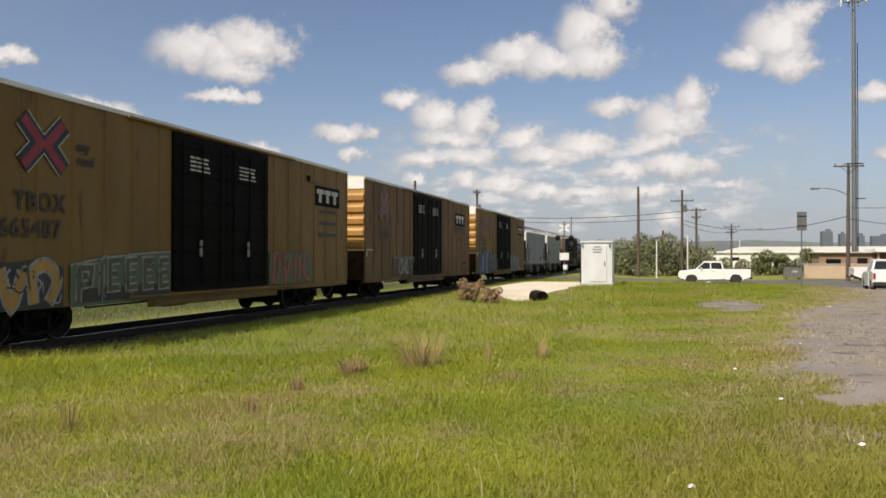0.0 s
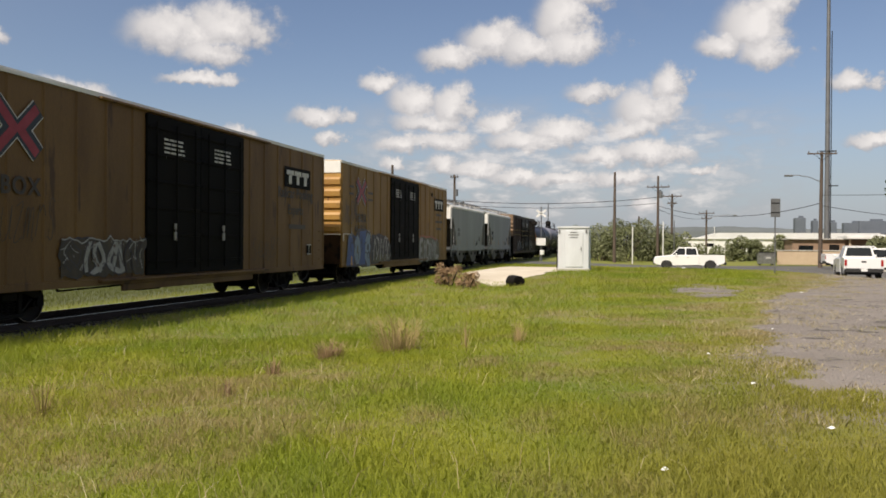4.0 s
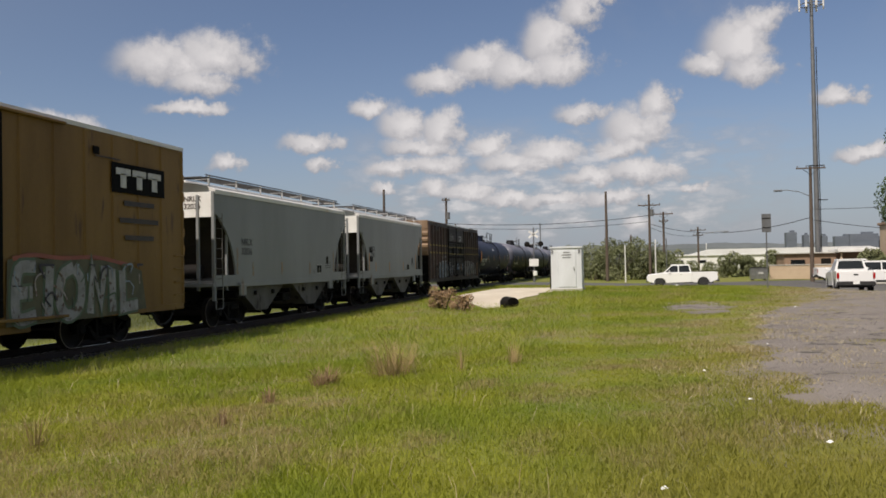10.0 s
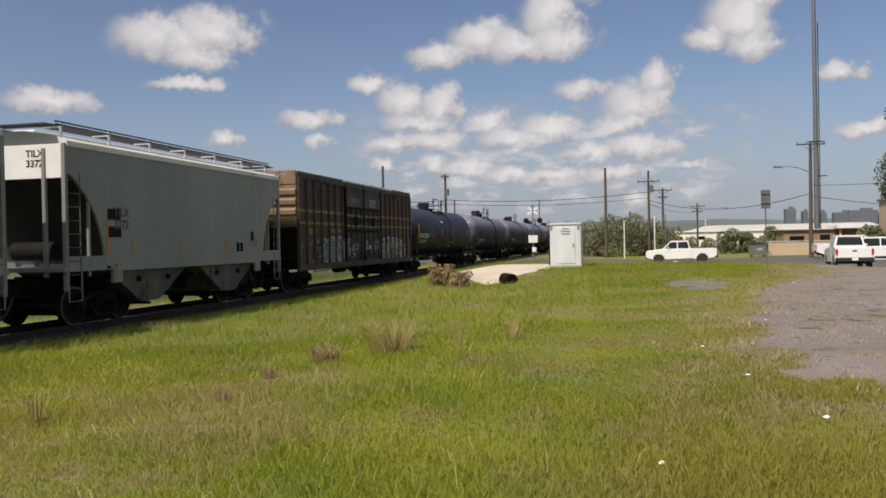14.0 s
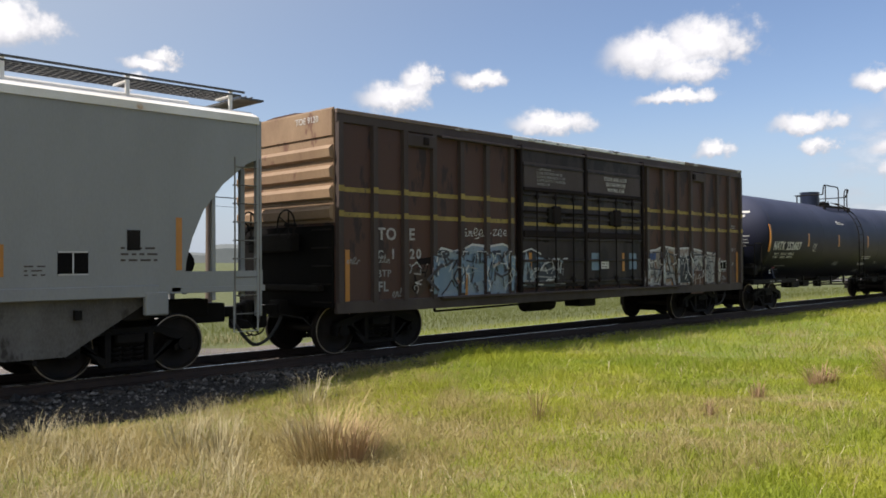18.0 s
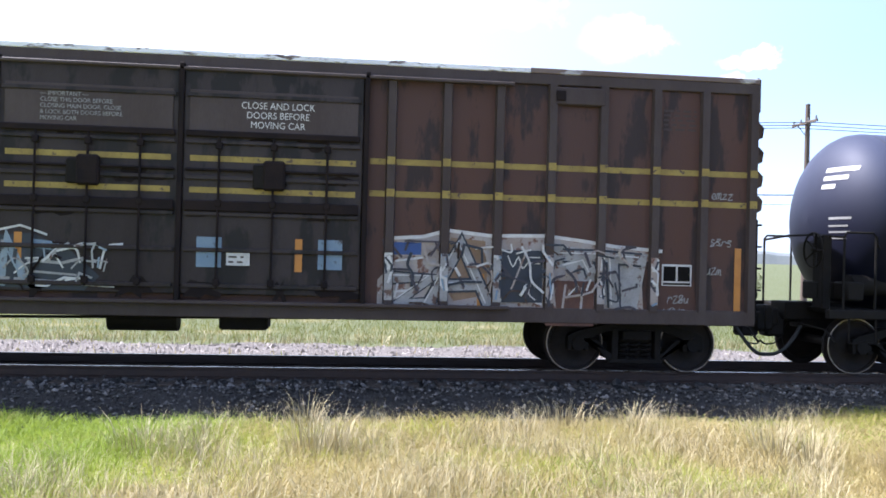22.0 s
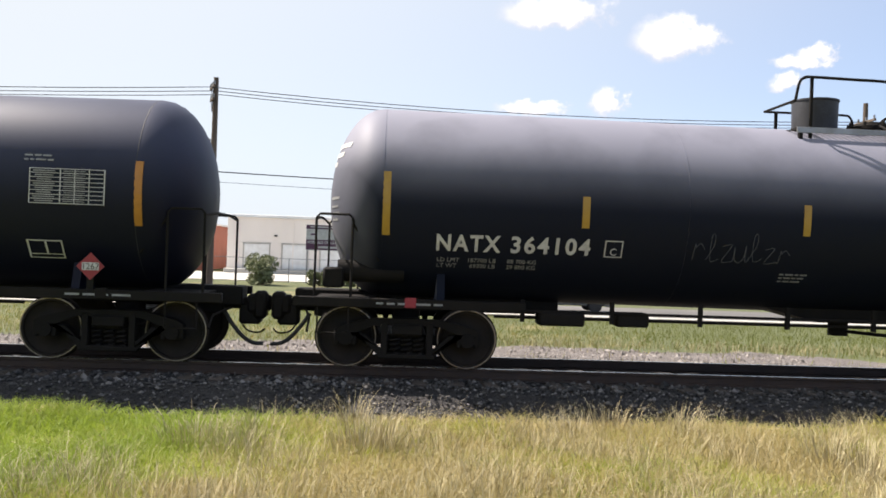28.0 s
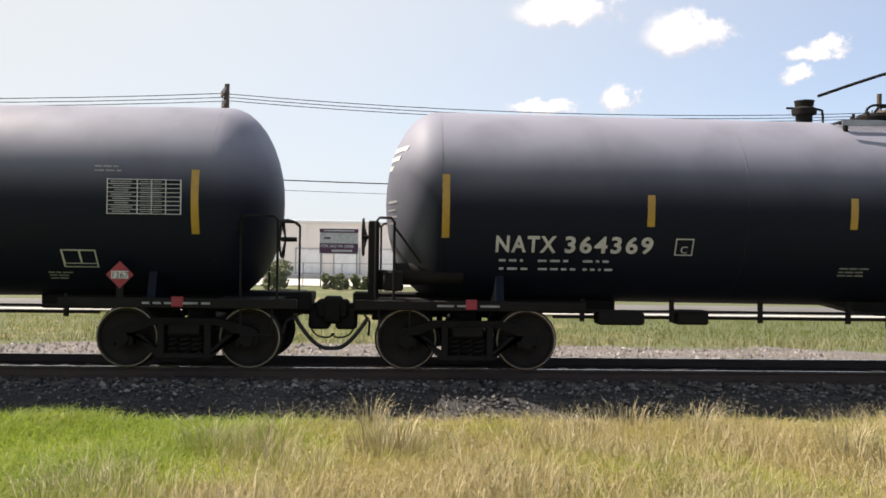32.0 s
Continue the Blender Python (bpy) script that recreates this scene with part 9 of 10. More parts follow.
def road_sign(x, y):
    ob = thing("road_sign", "grey metal road sign on a steel post, seen from behind", "road sign", pose(x, y, gz(x, y), 0, 0, 12))
    part("post", Shape().box(0, 0, 1.9, 0.06, 0.05, 3.9, 0.005), MAT["galv"], ob)
    part("sign_panel", Shape().box(0, -0.04, 3.45, 0.50, 0.015, 0.98, 0.004), MAT["galv"], ob)
    part("sign_brace", Shape().box(0, -0.055, 3.7, 0.46, 0.012, 0.05), MAT["steel"], ob)
    part("sign_brace", Shape().box(0, -0.055, 3.2, 0.46, 0.012, 0.05), MAT["steel"], ob)


road_sign(6.75, 47.8)


def stop_sign(x, y):
    ob = thing("stop_sign", "red octagonal stop sign with street blades above", "stop sign", pose(x, y, gz(x, y), 0, 0, -12))
    part("post", Shape().rod((0, 0, 0), (0, 0, 3.5), 0.035, 8), MAT["galv"], ob)
    s = Shape()
    s.prism([(0.38 * math.cos(radians(22.5 + 45 * k)), 2.45 + 0.38 * math.sin(radians(22.5 + 45 * k))) for k in range(8)], "y", -0.06, -0.05)
    p = part("octagon", s, MAT["red"], ob)
    lettering("sign_word", "STOP", 0.27, MAT["letter"], p, Matrix.Translation((0, -0.064, 2.45)) @ Matrix.Rotation(radians(90), 4, "X"), align="CENTER", wide=0.85)
    part("street_blade", Shape().box(0, -0.03, 3.15, 0.85, 0.02, 0.2, 0.004), MAT["inkblue"], ob)
    part("street_blade", Shape().box(-0.1, 0.02, 3.42, 0.75, 0.02, 0.2, 0.004, Matrix.Rotation(radians(40), 4, "Z")), MAT["inkblue"], ob)


stop_sign(*place_at(-16.0, 47.0))


# ---- vehicles ----
def wheel(parent, x, y, r, w):
    s = Shape().lathe([(-w / 2, r * 0.62), (-w / 2, r * 0.93), (-w / 2 + 0.03, r), (w / 2 - 0.03, r), (w / 2, r * 0.93), (w / 2, r * 0.62)], "x", 24)
    t = part("wheel", s, MAT["rubber"], parent, at=pose(x, y, r))
    out = 1 if x > 0 else -1
    rim = Shape().lathe([(out * w * 0.30, r * 0.64), (out * w * 0.42, r * 0.60), (out * w * 0.36, r * 0.25), (out * w * 0.45, 0.0001)], "x", 20)
    part("rim", rim, MAT["grate"], t)


def tapered(s, y0, y1, z0, z1, w0, w1, in0, in1):
    """A cabin block: narrower at the top, raked at both ends."""
    v = [(-w0, y0, z0), (w0, y0, z0), (w0, y1, z0), (-w0, y1, z0), (-w1, y0 + in0, z1), (w1, y0 + in0, z1), (w1, y1 - in1, z1), (-w1, y1 - in1, z1)]
    return s.add(v, [(0, 3, 2, 1), (4, 5, 6, 7), (0, 1, 5, 4), (1, 2, 6, 5), (2, 3, 7, 6), (3, 0, 4, 7)])


def arch(y, r, n=7):
    """Lower edge of a wheel arch, from the rear foot to the front one."""
    return [(y - r * math.cos(math.pi * k / n), 0.34 + r * math.sin(math.pi * k / n)) for k in range(n + 1)]


def body_loft(profile, h):
    """A car body side profile carried across the width, with rolled edges."""
    s = Shape()
    n = len(profile)
    for x, inset in ((-h, 1), (-h + 0.09, 0), (h - 0.09, 0), (h, 1)):
        for a, b in profile:
            s.v.append((x, a * (0.984 if inset else 1.0), b - (0.055 if inset and b > 0.80 else 0.0)))
    for k in range(3):
        s.f += [(k * n + i, k * n + (i + 1) % n, (k + 1) * n + (i + 1) % n, (k + 1) * n + i) for i in range(n)]
    s.f += [tuple(range(n))[::-1], tuple(range(3 * n, 4 * n))]
    s.smooth = True
    return s


def vehicle(name, label, x, y, heading, kind, paint_mat, group="", base=None):
    """A road vehicle; its front points along local +y."""
    z = gz(x, y) + 0.05 if base is None else base
    ob = thing(name, label, "pickup truck" if kind == "pickup" else "car", pose(x, y, z, 0, 0, heading), group)
    if kind == "pickup":
        L, W, r, belt, roof = 5.7, 1.96, 0.40, 1.20, 1.86
        axles, cab = (-1.72, 1.82), (-0.78, 1.52, 0.16, 0.72)
        top = [(2.86, 0.55), (2.85, 0.86), (2.72, 1.06), (1.50, 1.20), (-0.80, 1.22)]
        lower = [(-0.80, 0.40)] + arch(axles[1], 0.49) + [(2.62, 0.42)]
    elif kind == "suv":
        L, W, r, belt, roof = 4.7, 1.9, 0.37, 1.02, 1.70
        axles, cab = (-1.4, 1.42), (-2.20, 1.30, 0.62, 0.80)
        top = [(2.36, 0.50), (2.33, 0.74), (2.10, 0.93), (1.25, 1.05), (-1.60, 1.09), (-2.28, 1.02), (-2.36, 0.80), (-2.34, 0.42)]
        lower = [(-2.10, 0.32)] + arch(axles[0], 0.45) + arch(axles[1], 0.45) + [(2.10, 0.32)]
    else:
        L, W, r, belt, roof = 4.7, 1.82, 0.33, 0.92, 1.43
        axles, cab = (-1.38, 1.42), (-1.70, 1.10, 0.72, 0.85)
        top = [(2.36, 0.42), (2.32, 0.64), (2.02, 0.80), (1.05, 0.93), (-1.35, 0.98), (-2.20, 0.95), (-2.35, 0.80), (-2.33, 0.40)]
        lower = [(-2.05, 0.28)] + arch(axles[0], 0.41) + arch(axles[1], 0.41) + [(2.05, 0.28)]
    h = W / 2
    part("body", body_loft(lower + top, h), paint_mat, ob)
    part("underside", Shape().box(0, 0, 0.42, W - 0.5, L - 0.6, 0.22, 0.02), MAT["rubber"], ob)
    part("cabin", tapered(Shape(), cab[0], cab[1], belt - 0.04, roof - 0.03, h - (0.13 if kind == "pickup" else 0.07), h - (0.31 if kind == "pickup" else 0.25), cab[2], cab[3]), paint_mat, ob)
    part("roof", Shape().box(0, (cab[0] + cab[2] + cab[1] - cab[3]) / 2, roof - 0.02, W - (0.60 if kind == "pickup" else 0.48), cab[1] - cab[3] - cab[0] - cab[2] + 0.06, 0.07, 0.03), paint_mat, ob)
    g = roof - 0.03 - (belt - 0.04)

    def edge(zz):
        k = (zz - belt + 0.04) / g
        return cab[0] + cab[2] * k, cab[1] - cab[3] * k, h - (0.13 if kind == "pickup" else 0.07) - 0.18 * k

    z0, z1 = belt + 0.03, roof - 0.09
    mid = (cab[0] + cab[1]) / 2 - 0.10

    def pane(q, shift, name):
        d = Vector(shift)
        m = Shape().add([Vector(p) + d * 0.010 for p in q] + [Vector(p) - d * 0.02 for p in q], [(0, 1, 2, 3), (4, 7, 6, 5), (0, 4, 5, 1), (1, 5, 6, 2), (2, 6, 7, 3), (3, 7, 4, 0)])
        part(name, m, MAT["window"], ob)

    (r0, f0, w0), (r1, f1, w1) = edge(z0), edge(z1)
    for sx in (1, -1):
        pane([(sx * w0, r0 + 0.10, z0), (sx * w0, mid - 0.04, z0), (sx * w1, mid - 0.04, z1), (sx * w1, r1 + 0.08, z1)], (sx, 0, 0), "side_window")
        pane([(sx * w0, mid + 0.04, z0), (sx * w0, f0 - 0.12, z0), (sx * w1, f1 - 0.08, z1), (sx * w1, mid + 0.04, z1)], (sx, 0, 0), "side_window")
    pane([(-w0 + 0.10, f0, z0), (w0 - 0.10, f0, z0), (w1 - 0.08, f1, z1), (-w1 + 0.08, f1, z1)], (0, 1, 0.3), "windscreen")
    lift = 0.10 if kind == "pickup" else 0.0
    pane([(-w0 + 0.14, r0, z0 + lift), (w0 - 0.14, r0, z0 + lift), (w1 - 0.10, r1, z1), (-w1 + 0.10, r1, z1)], (0, -1, 0.2), "rear_window")
    if kind == "pickup":
        side = [(-2.85, 0.58)] + arch(axles[0], 0.49) + [(-0.81, 0.40), (-0.81, 1.22), (-2.80, 1.22), (-2.85, 1.16)]
        for sx in (1, -1):
            part("bed_side", Shape().prism(side, "x", min(sx * (h - 0.10), sx * (h - 0.01)), max(sx * (h - 0.10), sx * (h - 0.01))), paint_mat, ob)
        part("bed_floor", Shape().box(0, -1.80, 0.72, W - 0.22, 1.96, 0.06), MAT["steel"], ob, "dark open load bed")
        gate = part("tailgate", Shape().box(0, -2.84, 0.92, W - 0.24, 0.06, 0.58, 0.02), paint_mat, ob)
        part("tailgate_handle", Shape().box(0, -2.875, 1.02, 0.24, 0.02, 0.08, 0.01), MAT["steel"], gate)
    for sx in (1, -1):
        part("tail_light", Shape().box(sx * (h - 0.10), -L / 2 + 0.005, 0.96 if kind != "sedan" else 0.78, 0.14, 0.06, 0.34 if kind != "sedan" else 0.18, 0.02), MAT["redlamp"], ob)
        part("headlight", Shape().box(sx * (h - 0.26), L / 2 - 0.10, 0.76, 0.36, 0.18, 0.18, 0.03), MAT["chrome"], ob)
        part("mirror", Shape().box(sx * (h + 0.08), cab[1] - 0.50, belt + 0.10, 0.18, 0.10, 0.16, 0.03), paint_mat, ob)
        part("door_handle", Shape().box(sx * (h + 0.004), mid - 0.20, belt - 0.16, 0.03, 0.16, 0.03, 0.008), MAT["chrome"], ob)
        for ay in axles:
            wheel(ob, sx * (h - 0.13), ay, r, 0.24)
    part("rear_bumper", Shape().box(0, -L / 2 - 0.05, 0.54, W - 0.06, 0.18, 0.24, 0.04), MAT["rubber"] if kind == "pickup" else paint_mat, ob)
    part("front_bumper", Shape().box(0, L / 2 - 0.02, 0.50, W - 0.06, 0.18, 0.22, 0.04), MAT["chrome"] if kind == "pickup" else paint_mat, ob)
    part("grille", Shape().box(0, L / 2 - 0.02, 0.78, W * 0.45, 0.08, 0.20, 0.02), MAT["rubber"], ob)
    part("number_plate", Shape().box(0, -L / 2 - 0.145, 0.58, 0.32, 0.01, 0.15), MAT["litter"], ob)
    return ob


vehicle("pickup_truck", "white crew-cab pickup truck standing on the road", 3.64, 74.4, 90, "pickup", MAT["carwhite"], base=-0.33)
vehicle("pickup_truck", "white pickup truck seen from behind on the side road", 11.85, 52.6, -6, "pickup", MAT["carwhite"], base=-0.13)
vehicle("parked_car", "white sport utility car parked by the building", 16.45, 66.5, 86, "suv", MAT["carwhite"], "parked cars", -0.13)
vehicle("parked_car", "dark blue saloon car parked by the building", 20.9, 66.0, 92, "sedan", MAT["cardark"], "parked cars", -0.10)
vehicle("pickup_truck", "white pickup truck parked behind the cars", 19.6, 71.0, -90, "pickup", MAT["carwhite"], "parked cars", -0.02)
vehicle("pickup_truck", "white pickup truck parked beside the low wall", 17.0, 74.0, -90, "pickup", MAT["carwhite"], "parked cars", -0.14)
vehicle("parked_car", "white saloon car parked before the warehouse", -70.0, 6.9, 20, "sedan", MAT["carwhite"])
vehicle("parked_car", "white car parked far beyond the track", -62.0, 17.6, 30, "sedan", MAT["carwhite"])
DRIVER = vehicle("driving_car", "blue-grey saloon car driving along the road beyond the track", -41.5, 20.0, 180, "sedan", MAT["cardark"], base=-0.89)


# ---- buildings ----
def warehouse():
    ob = thing("warehouse", "long cream metal warehouse with roll-up doors and a white roof edge", "warehouse", pose(-88, 0, -1.0))
    y0, y1, h = -17.0, 19.3, 5.7
    part("wall", Shape().box(-10, (y0 + y1) / 2, h / 2, 20, y1 - y0, h, 0.03), MAT["warehouse"], ob)
    part("roof", Shape().box(-10, (y0 + y1) / 2, h + 0.15, 20.6, y1 - y0 + 0.5, 0.30, 0.04), MAT["roofmetal"], ob)
    for k in range(7):
        y = y0 + 1.0 + 5.7 * k
        part("downspout", Shape().box(0.06, y, h / 2, 0.10, 0.14, h - 0.2, 0.02), MAT["warehouse"], ob)
    for k in range(9):
        y = y0 + 3.0 + 3.9 * k
        d = part("dock_door", Shape().box(0.05, y, 1.75, 0.06, 2.5, 2.5, 0.02), MAT["white"], ob, "white roll-up dock door")
        for j in range(4):
            part("door_panel", Shape().box(0.09, y, 0.85 + 0.6 * j, 0.03, 2.4, 0.55, 0.01), MAT["white"], d)
        part("door_surround", Shape().box(0.06, y - 1.33, 1.8, 0.08, 0.12, 2.7).box(0.06, y + 1.33, 1.8, 0.08, 0.12, 2.7).box(0.06, y, 3.1, 0.08, 2.8, 0.12), MAT["concrete"], ob)
        part("wall_lamp", Shape().box(0.15, y + 1.9, 3.9, 0.25, 0.3, 0.15, 0.03), MAT["steel"], ob)
    part("dock", Shape().box(0.8, (y0 + y1) / 2, 0.22, 1.6, y1 - y0, 0.44, 0.03), MAT["concrete"], ob)


warehouse()


def banner_sign(x, y):
    ob = thing("banner_sign", "dark purple and white sale banner on two posts", "sign", pose(x, y, gz(x, y)))
    for yy in (-1.4, 1.4):
        part("post", Shape().rod((0, yy, 0), (0, yy, 4.6), 0.05, 8), MAT["galv"], ob)
    part("panel", Shape().box(0.06, 0, 3.6, 0.03, 3.0, 2.0, 0.01), MAT["letter"], ob)
    part("panel_band", Shape().box(0.08, 0, 4.42, 0.012, 3.0, 0.30).box(0.08, 0, 3.05, 0.012, 3.0, 0.78), MAT["banner"], ob)
    lettering("sign_words", "FOR SALE OR LEASE", 0.30, MAT["letter"], ob, side_pose(0.09, -1.38, 3.22), wide=0.95)
    part("writing_bars", Shape().box(0.09, 0.25, 2.86, 0.008, 1.6, 0.16).box(0.09, 0, 4.43, 0.008, 2.4, 0.10), MAT["letter"], ob)
    part("writing_bars", Shape().box(0.08, -0.9, 3.85, 0.008, 0.5, 0.14), MAT["banner"], ob)


banner_sign(-66.5, -5.3)


def fence(x, y0, y1):
    ob = thing("chain_fence", "thin galvanised chain-link fence with round posts", "fence", pose(x, 0, gz(x, 0)))
    n = int((y1 - y0) / 3.0)
    for k in range(n + 1):
        part("post", Shape().rod((0, y0 + 3.0 * k, 0), (0, y0 + 3.0 * k, 1.9), 0.035, 6), MAT["galv"], ob)
    part("top_rail", Shape().rod((0, y0, 1.88), (0, y1, 1.88), 0.022, 6), MAT["galv"], ob)
    part("bottom_wire", Shape().rod((0, y0, 0.1), (0, y1, 0.1), 0.01, 5), MAT["galv"], ob)
    part("notice", Shape().box(0.05, 10.5, 1.1, 0.02, 1.6, 1.0, 0.01), MAT["letter"], ob)


fence(-66.0, -20.0, 22.0)


def red_hall():
    ob = thing("brick_hall", "red brick hall with a shallow roof beyond the track", "building", pose(-92, -36, -1.0))
    part("wall", Shape().prism([(-17.0, 0), (16.0, 0), (16.0, 4.9), (-2.0, 6.2), (-17.0, 5.2)], "x", -18, 0), MAT["redbrick"], ob)
    part("roof", Shape().prism([(-17.3, 5.2), (-2.0, 6.22), (16.3, 4.9), (16.3, 5.1), (-2.0, 6.45), (-17.3, 5.42)], "x", -18.3, 0.4), MAT["roofmetal"], ob)
    for k in range(3):
        part("door", Shape().box(0.03, -9 + 6 * k, 1.4, 0.06, 2.6, 2.8, 0.02), MAT["concrete"], ob)
    shed = thing("grey_shed", "pale grey shed in front of the brick hall", "shed", pose(-78, -24.5, -1.0))
    part("wall", Shape().box(-3, 0, 1.35, 6, 4.6, 2.7, 0.03), MAT["concrete"], shed)
    part("roof", Shape().box(-3, 0, 2.8, 6.5, 5.2, 0.18, 0.03), MAT["roofmetal"], shed)
    part("door", Shape().box(0.03, -0.6, 1.0, 0.05, 1.0, 2.0, 0.01), MAT["grate"], shed)


red_hall()


def canopy_roof():
    x, y = place_at(71.3, 92.0)
    ob = thing("canopy_shed", "open shed with a pale sloping metal roof", "shed", pose(x, y, gz(x, y)))
    part("roof", Shape().prism([(-4.0, 3.4), (4.0, 3.0), (4.0, 3.2), (-4.0, 3.65)], "x", -4, 4), MAT["roofmetal"], ob)
    for sx in (-3.6, 3.6):
        for sy in (-3.6, 3.6):
            part("post", Shape().box(sx, sy, 1.55, 0.16, 0.16, 3.1, 0.01), MAT["galv"], ob)


canopy_roof()


def low_buildings():
    ob = thing("white_depot", "long low white building far across the road", "building", pose(18.5, 168.0, 0.0))
    part("wall", Shape().box(0, 6, 1.4, 25.0, 12, 2.8, 0.03), MAT["white"], ob)
    part("roof", Shape().box(0, 6, 2.95, 25.6, 12.6, 0.3, 0.03), MAT["roofmetal"], ob)
    for k in range(6):
        part("window", Shape().box(-10.5 + 4.2 * k, -0.03, 1.7, 1.3, 0.06, 0.6, 0.01), MAT["window"], ob)
    ob = thing("white_shed", "long white metal shed behind the brown building", "building", pose(33.5, 205.0, 0.0))
    part("wall", Shape().box(0, 8, 1.55, 44.0, 16, 3.1, 0.03), MAT["roofmetal"], ob)
    part("roof", Shape().prism([(-22.4, 3.1), (22.4, 3.1), (17, 4.5), (-17, 4.5)], "y", -0.4, 16.4), MAT["roofmetal"], ob)
    ob = thing("brown_shop", "low brown building with a flat roof behind a tan wall", "building", pose(17.4, 93.5, -0.16))
    part("wall", Shape().box(0, 3, 1.25, 5.0, 6, 2.5, 0.03), MAT["brownwall"], ob)
    part("roof", Shape().box(0, 3, 2.56, 5.4, 6.6, 0.12, 0.02), MAT["concrete"], ob)
    part("door", Shape().box(1.5, -0.03, 1.0, 0.95, 0.06, 2.0, 0.01), MAT["steel"], ob)
    part("window", Shape().box(-1.2, -0.03, 1.5, 1.4, 0.06, 0.8, 0.01), MAT["window"], ob)
    ob = thing("tan_wall", "low tan stucco boundary wall along the road", "wall", pose(15.0, 88.5, -0.16))
    part("wall", Shape().box(1.85, 0, 0.68, 8.3, 0.25, 1.36, 0.02), MAT["stucco"], ob)
    part("coping", Shape().box(1.85, 0, 1.40, 8.5, 0.36, 0.10, 0.02), MAT["concrete"], ob)
    ob = thing("waste_container", "dark grey steel waste container beside the tan wall", "waste container", pose(11.4, 86.5, -0.16))
    part("body", Shape().prism([(-0.50, 0.12), (0.50, 0.12), (0.62, 1.05), (-0.62, 1.20)], "x", -0.75, 0.75), MAT["grate"], ob)
    part("lid", Shape().prism([(-0.68, 1.21), (0.66, 1.06), (0.66, 1.12), (-0.68, 1.28)], "x", -0.78, 0.78), MAT["rubber"], ob, "black plastic lid")
    part("label_plate", Shape().box(0.15, -0.565, 0.75, 0.45, 0.02, 0.25), MAT["letter"], ob)
    for sx in (-0.55, 0.55):
        part("skid", Shape().box(sx, 0, 0.06, 0.12, 1.0, 0.12, 0.01), MAT["steel"], ob)
    ob = thing("filling_canopy", "white flat canopy on posts", "canopy", pose(22.5, 92.0, -0.16))
    part("roof", Shape().box(0, 2, 2.75, 5.6, 4.5, 0.34, 0.03), MAT["white"], ob)
    for sx in (-2.4, 2.4):
        for sy in (0.2, 3.8):
            part("post", Shape().box(sx, sy, 1.3, 0.18, 0.18, 2.6, 0.01), MAT["stucco"], ob)
    part("back_wall", Shape().box(0, 4.3, 1.3, 5.4, 0.2, 2.6, 0.01), MAT["brownwall"], ob)
    ob = thing("stucco_shop", "tan stucco corner building with dark doors", "building", pose(20.3, 74.0, -0.14))
    part("wall", Shape().box(7.0, 2.5, 2.35, 14.0, 5, 4.7, 0.03), MAT["stucco"], ob)
    part("parapet", Shape().box(7.0, 2.5, 4.78, 14.3, 5.3, 0.22, 0.03), MAT["brownwall"], ob)
    for k in range(3):
        part("door", Shape().box(1.9 + 3.6 * k, -0.04, 1.15, 1.1, 0.08, 2.3, 0.01), MAT["brownwall"], ob)
        part("window", Shape().box(3.6 + 3.6 * k, -0.04, 1.7, 1.2, 0.08, 1.1, 0.01), MAT["window"], ob)
    part("awning", Shape().prism([(-1.6, 2.75), (0.0, 3.2), (0.0, 3.05), (-1.6, 2.62)], "x", 0.8, 9.0), MAT["brownwall"], ob)
    part("sign_blade", Shape().box(1.6, -0.1, 3.7, 1.5, 0.06, 0.45, 0.01), MAT["deepblue"], ob)
    for k in range(2):
        wall_lo = thing("parking_kerb", "pale concrete parking kerb", "kerb", pose(16.6 + 4.2 * k, 63.0 - 0.6 * k, -0.02, 0, 0, -4), "parking kerbs")
        part("kerb_block", Shape().box(0, 0, 0.06, 3.2, 0.22, 0.14, 0.03), MAT["concrete"], wall_lo)
    for az, d, w, h in ((-9.45, 1500, 16, 52), (-10.3, 1520, 8, 48), (-12.5, 1600, 34, 46), (-13.5, 1600, 44, 49), (-14.8, 1620, 36, 45), (-11.3, 1400, 9, 42)):
        x, y = place_at(az, d)
        b = thing("office_tower", "hazy grey office building on the skyline", "building", pose(x, y, -6), "skyline buildings")
        part("block", Shape().box(0, 0, h / 2, w, 20, h, 0.2), MAT["lime"], b)
        part("roof_plant", Shape().box(w * 0.15, 0, h + 1.5, w * 0.4, 10, 4, 0.2), MAT["lime"], b)
        for k in range(4):
            part("window_band", Shape().box(0, -10.1, h * (0.25 + 0.18 * k), w * 0.9, 0.3, h * 0.07), MAT["lime"], b)


low_buildings()


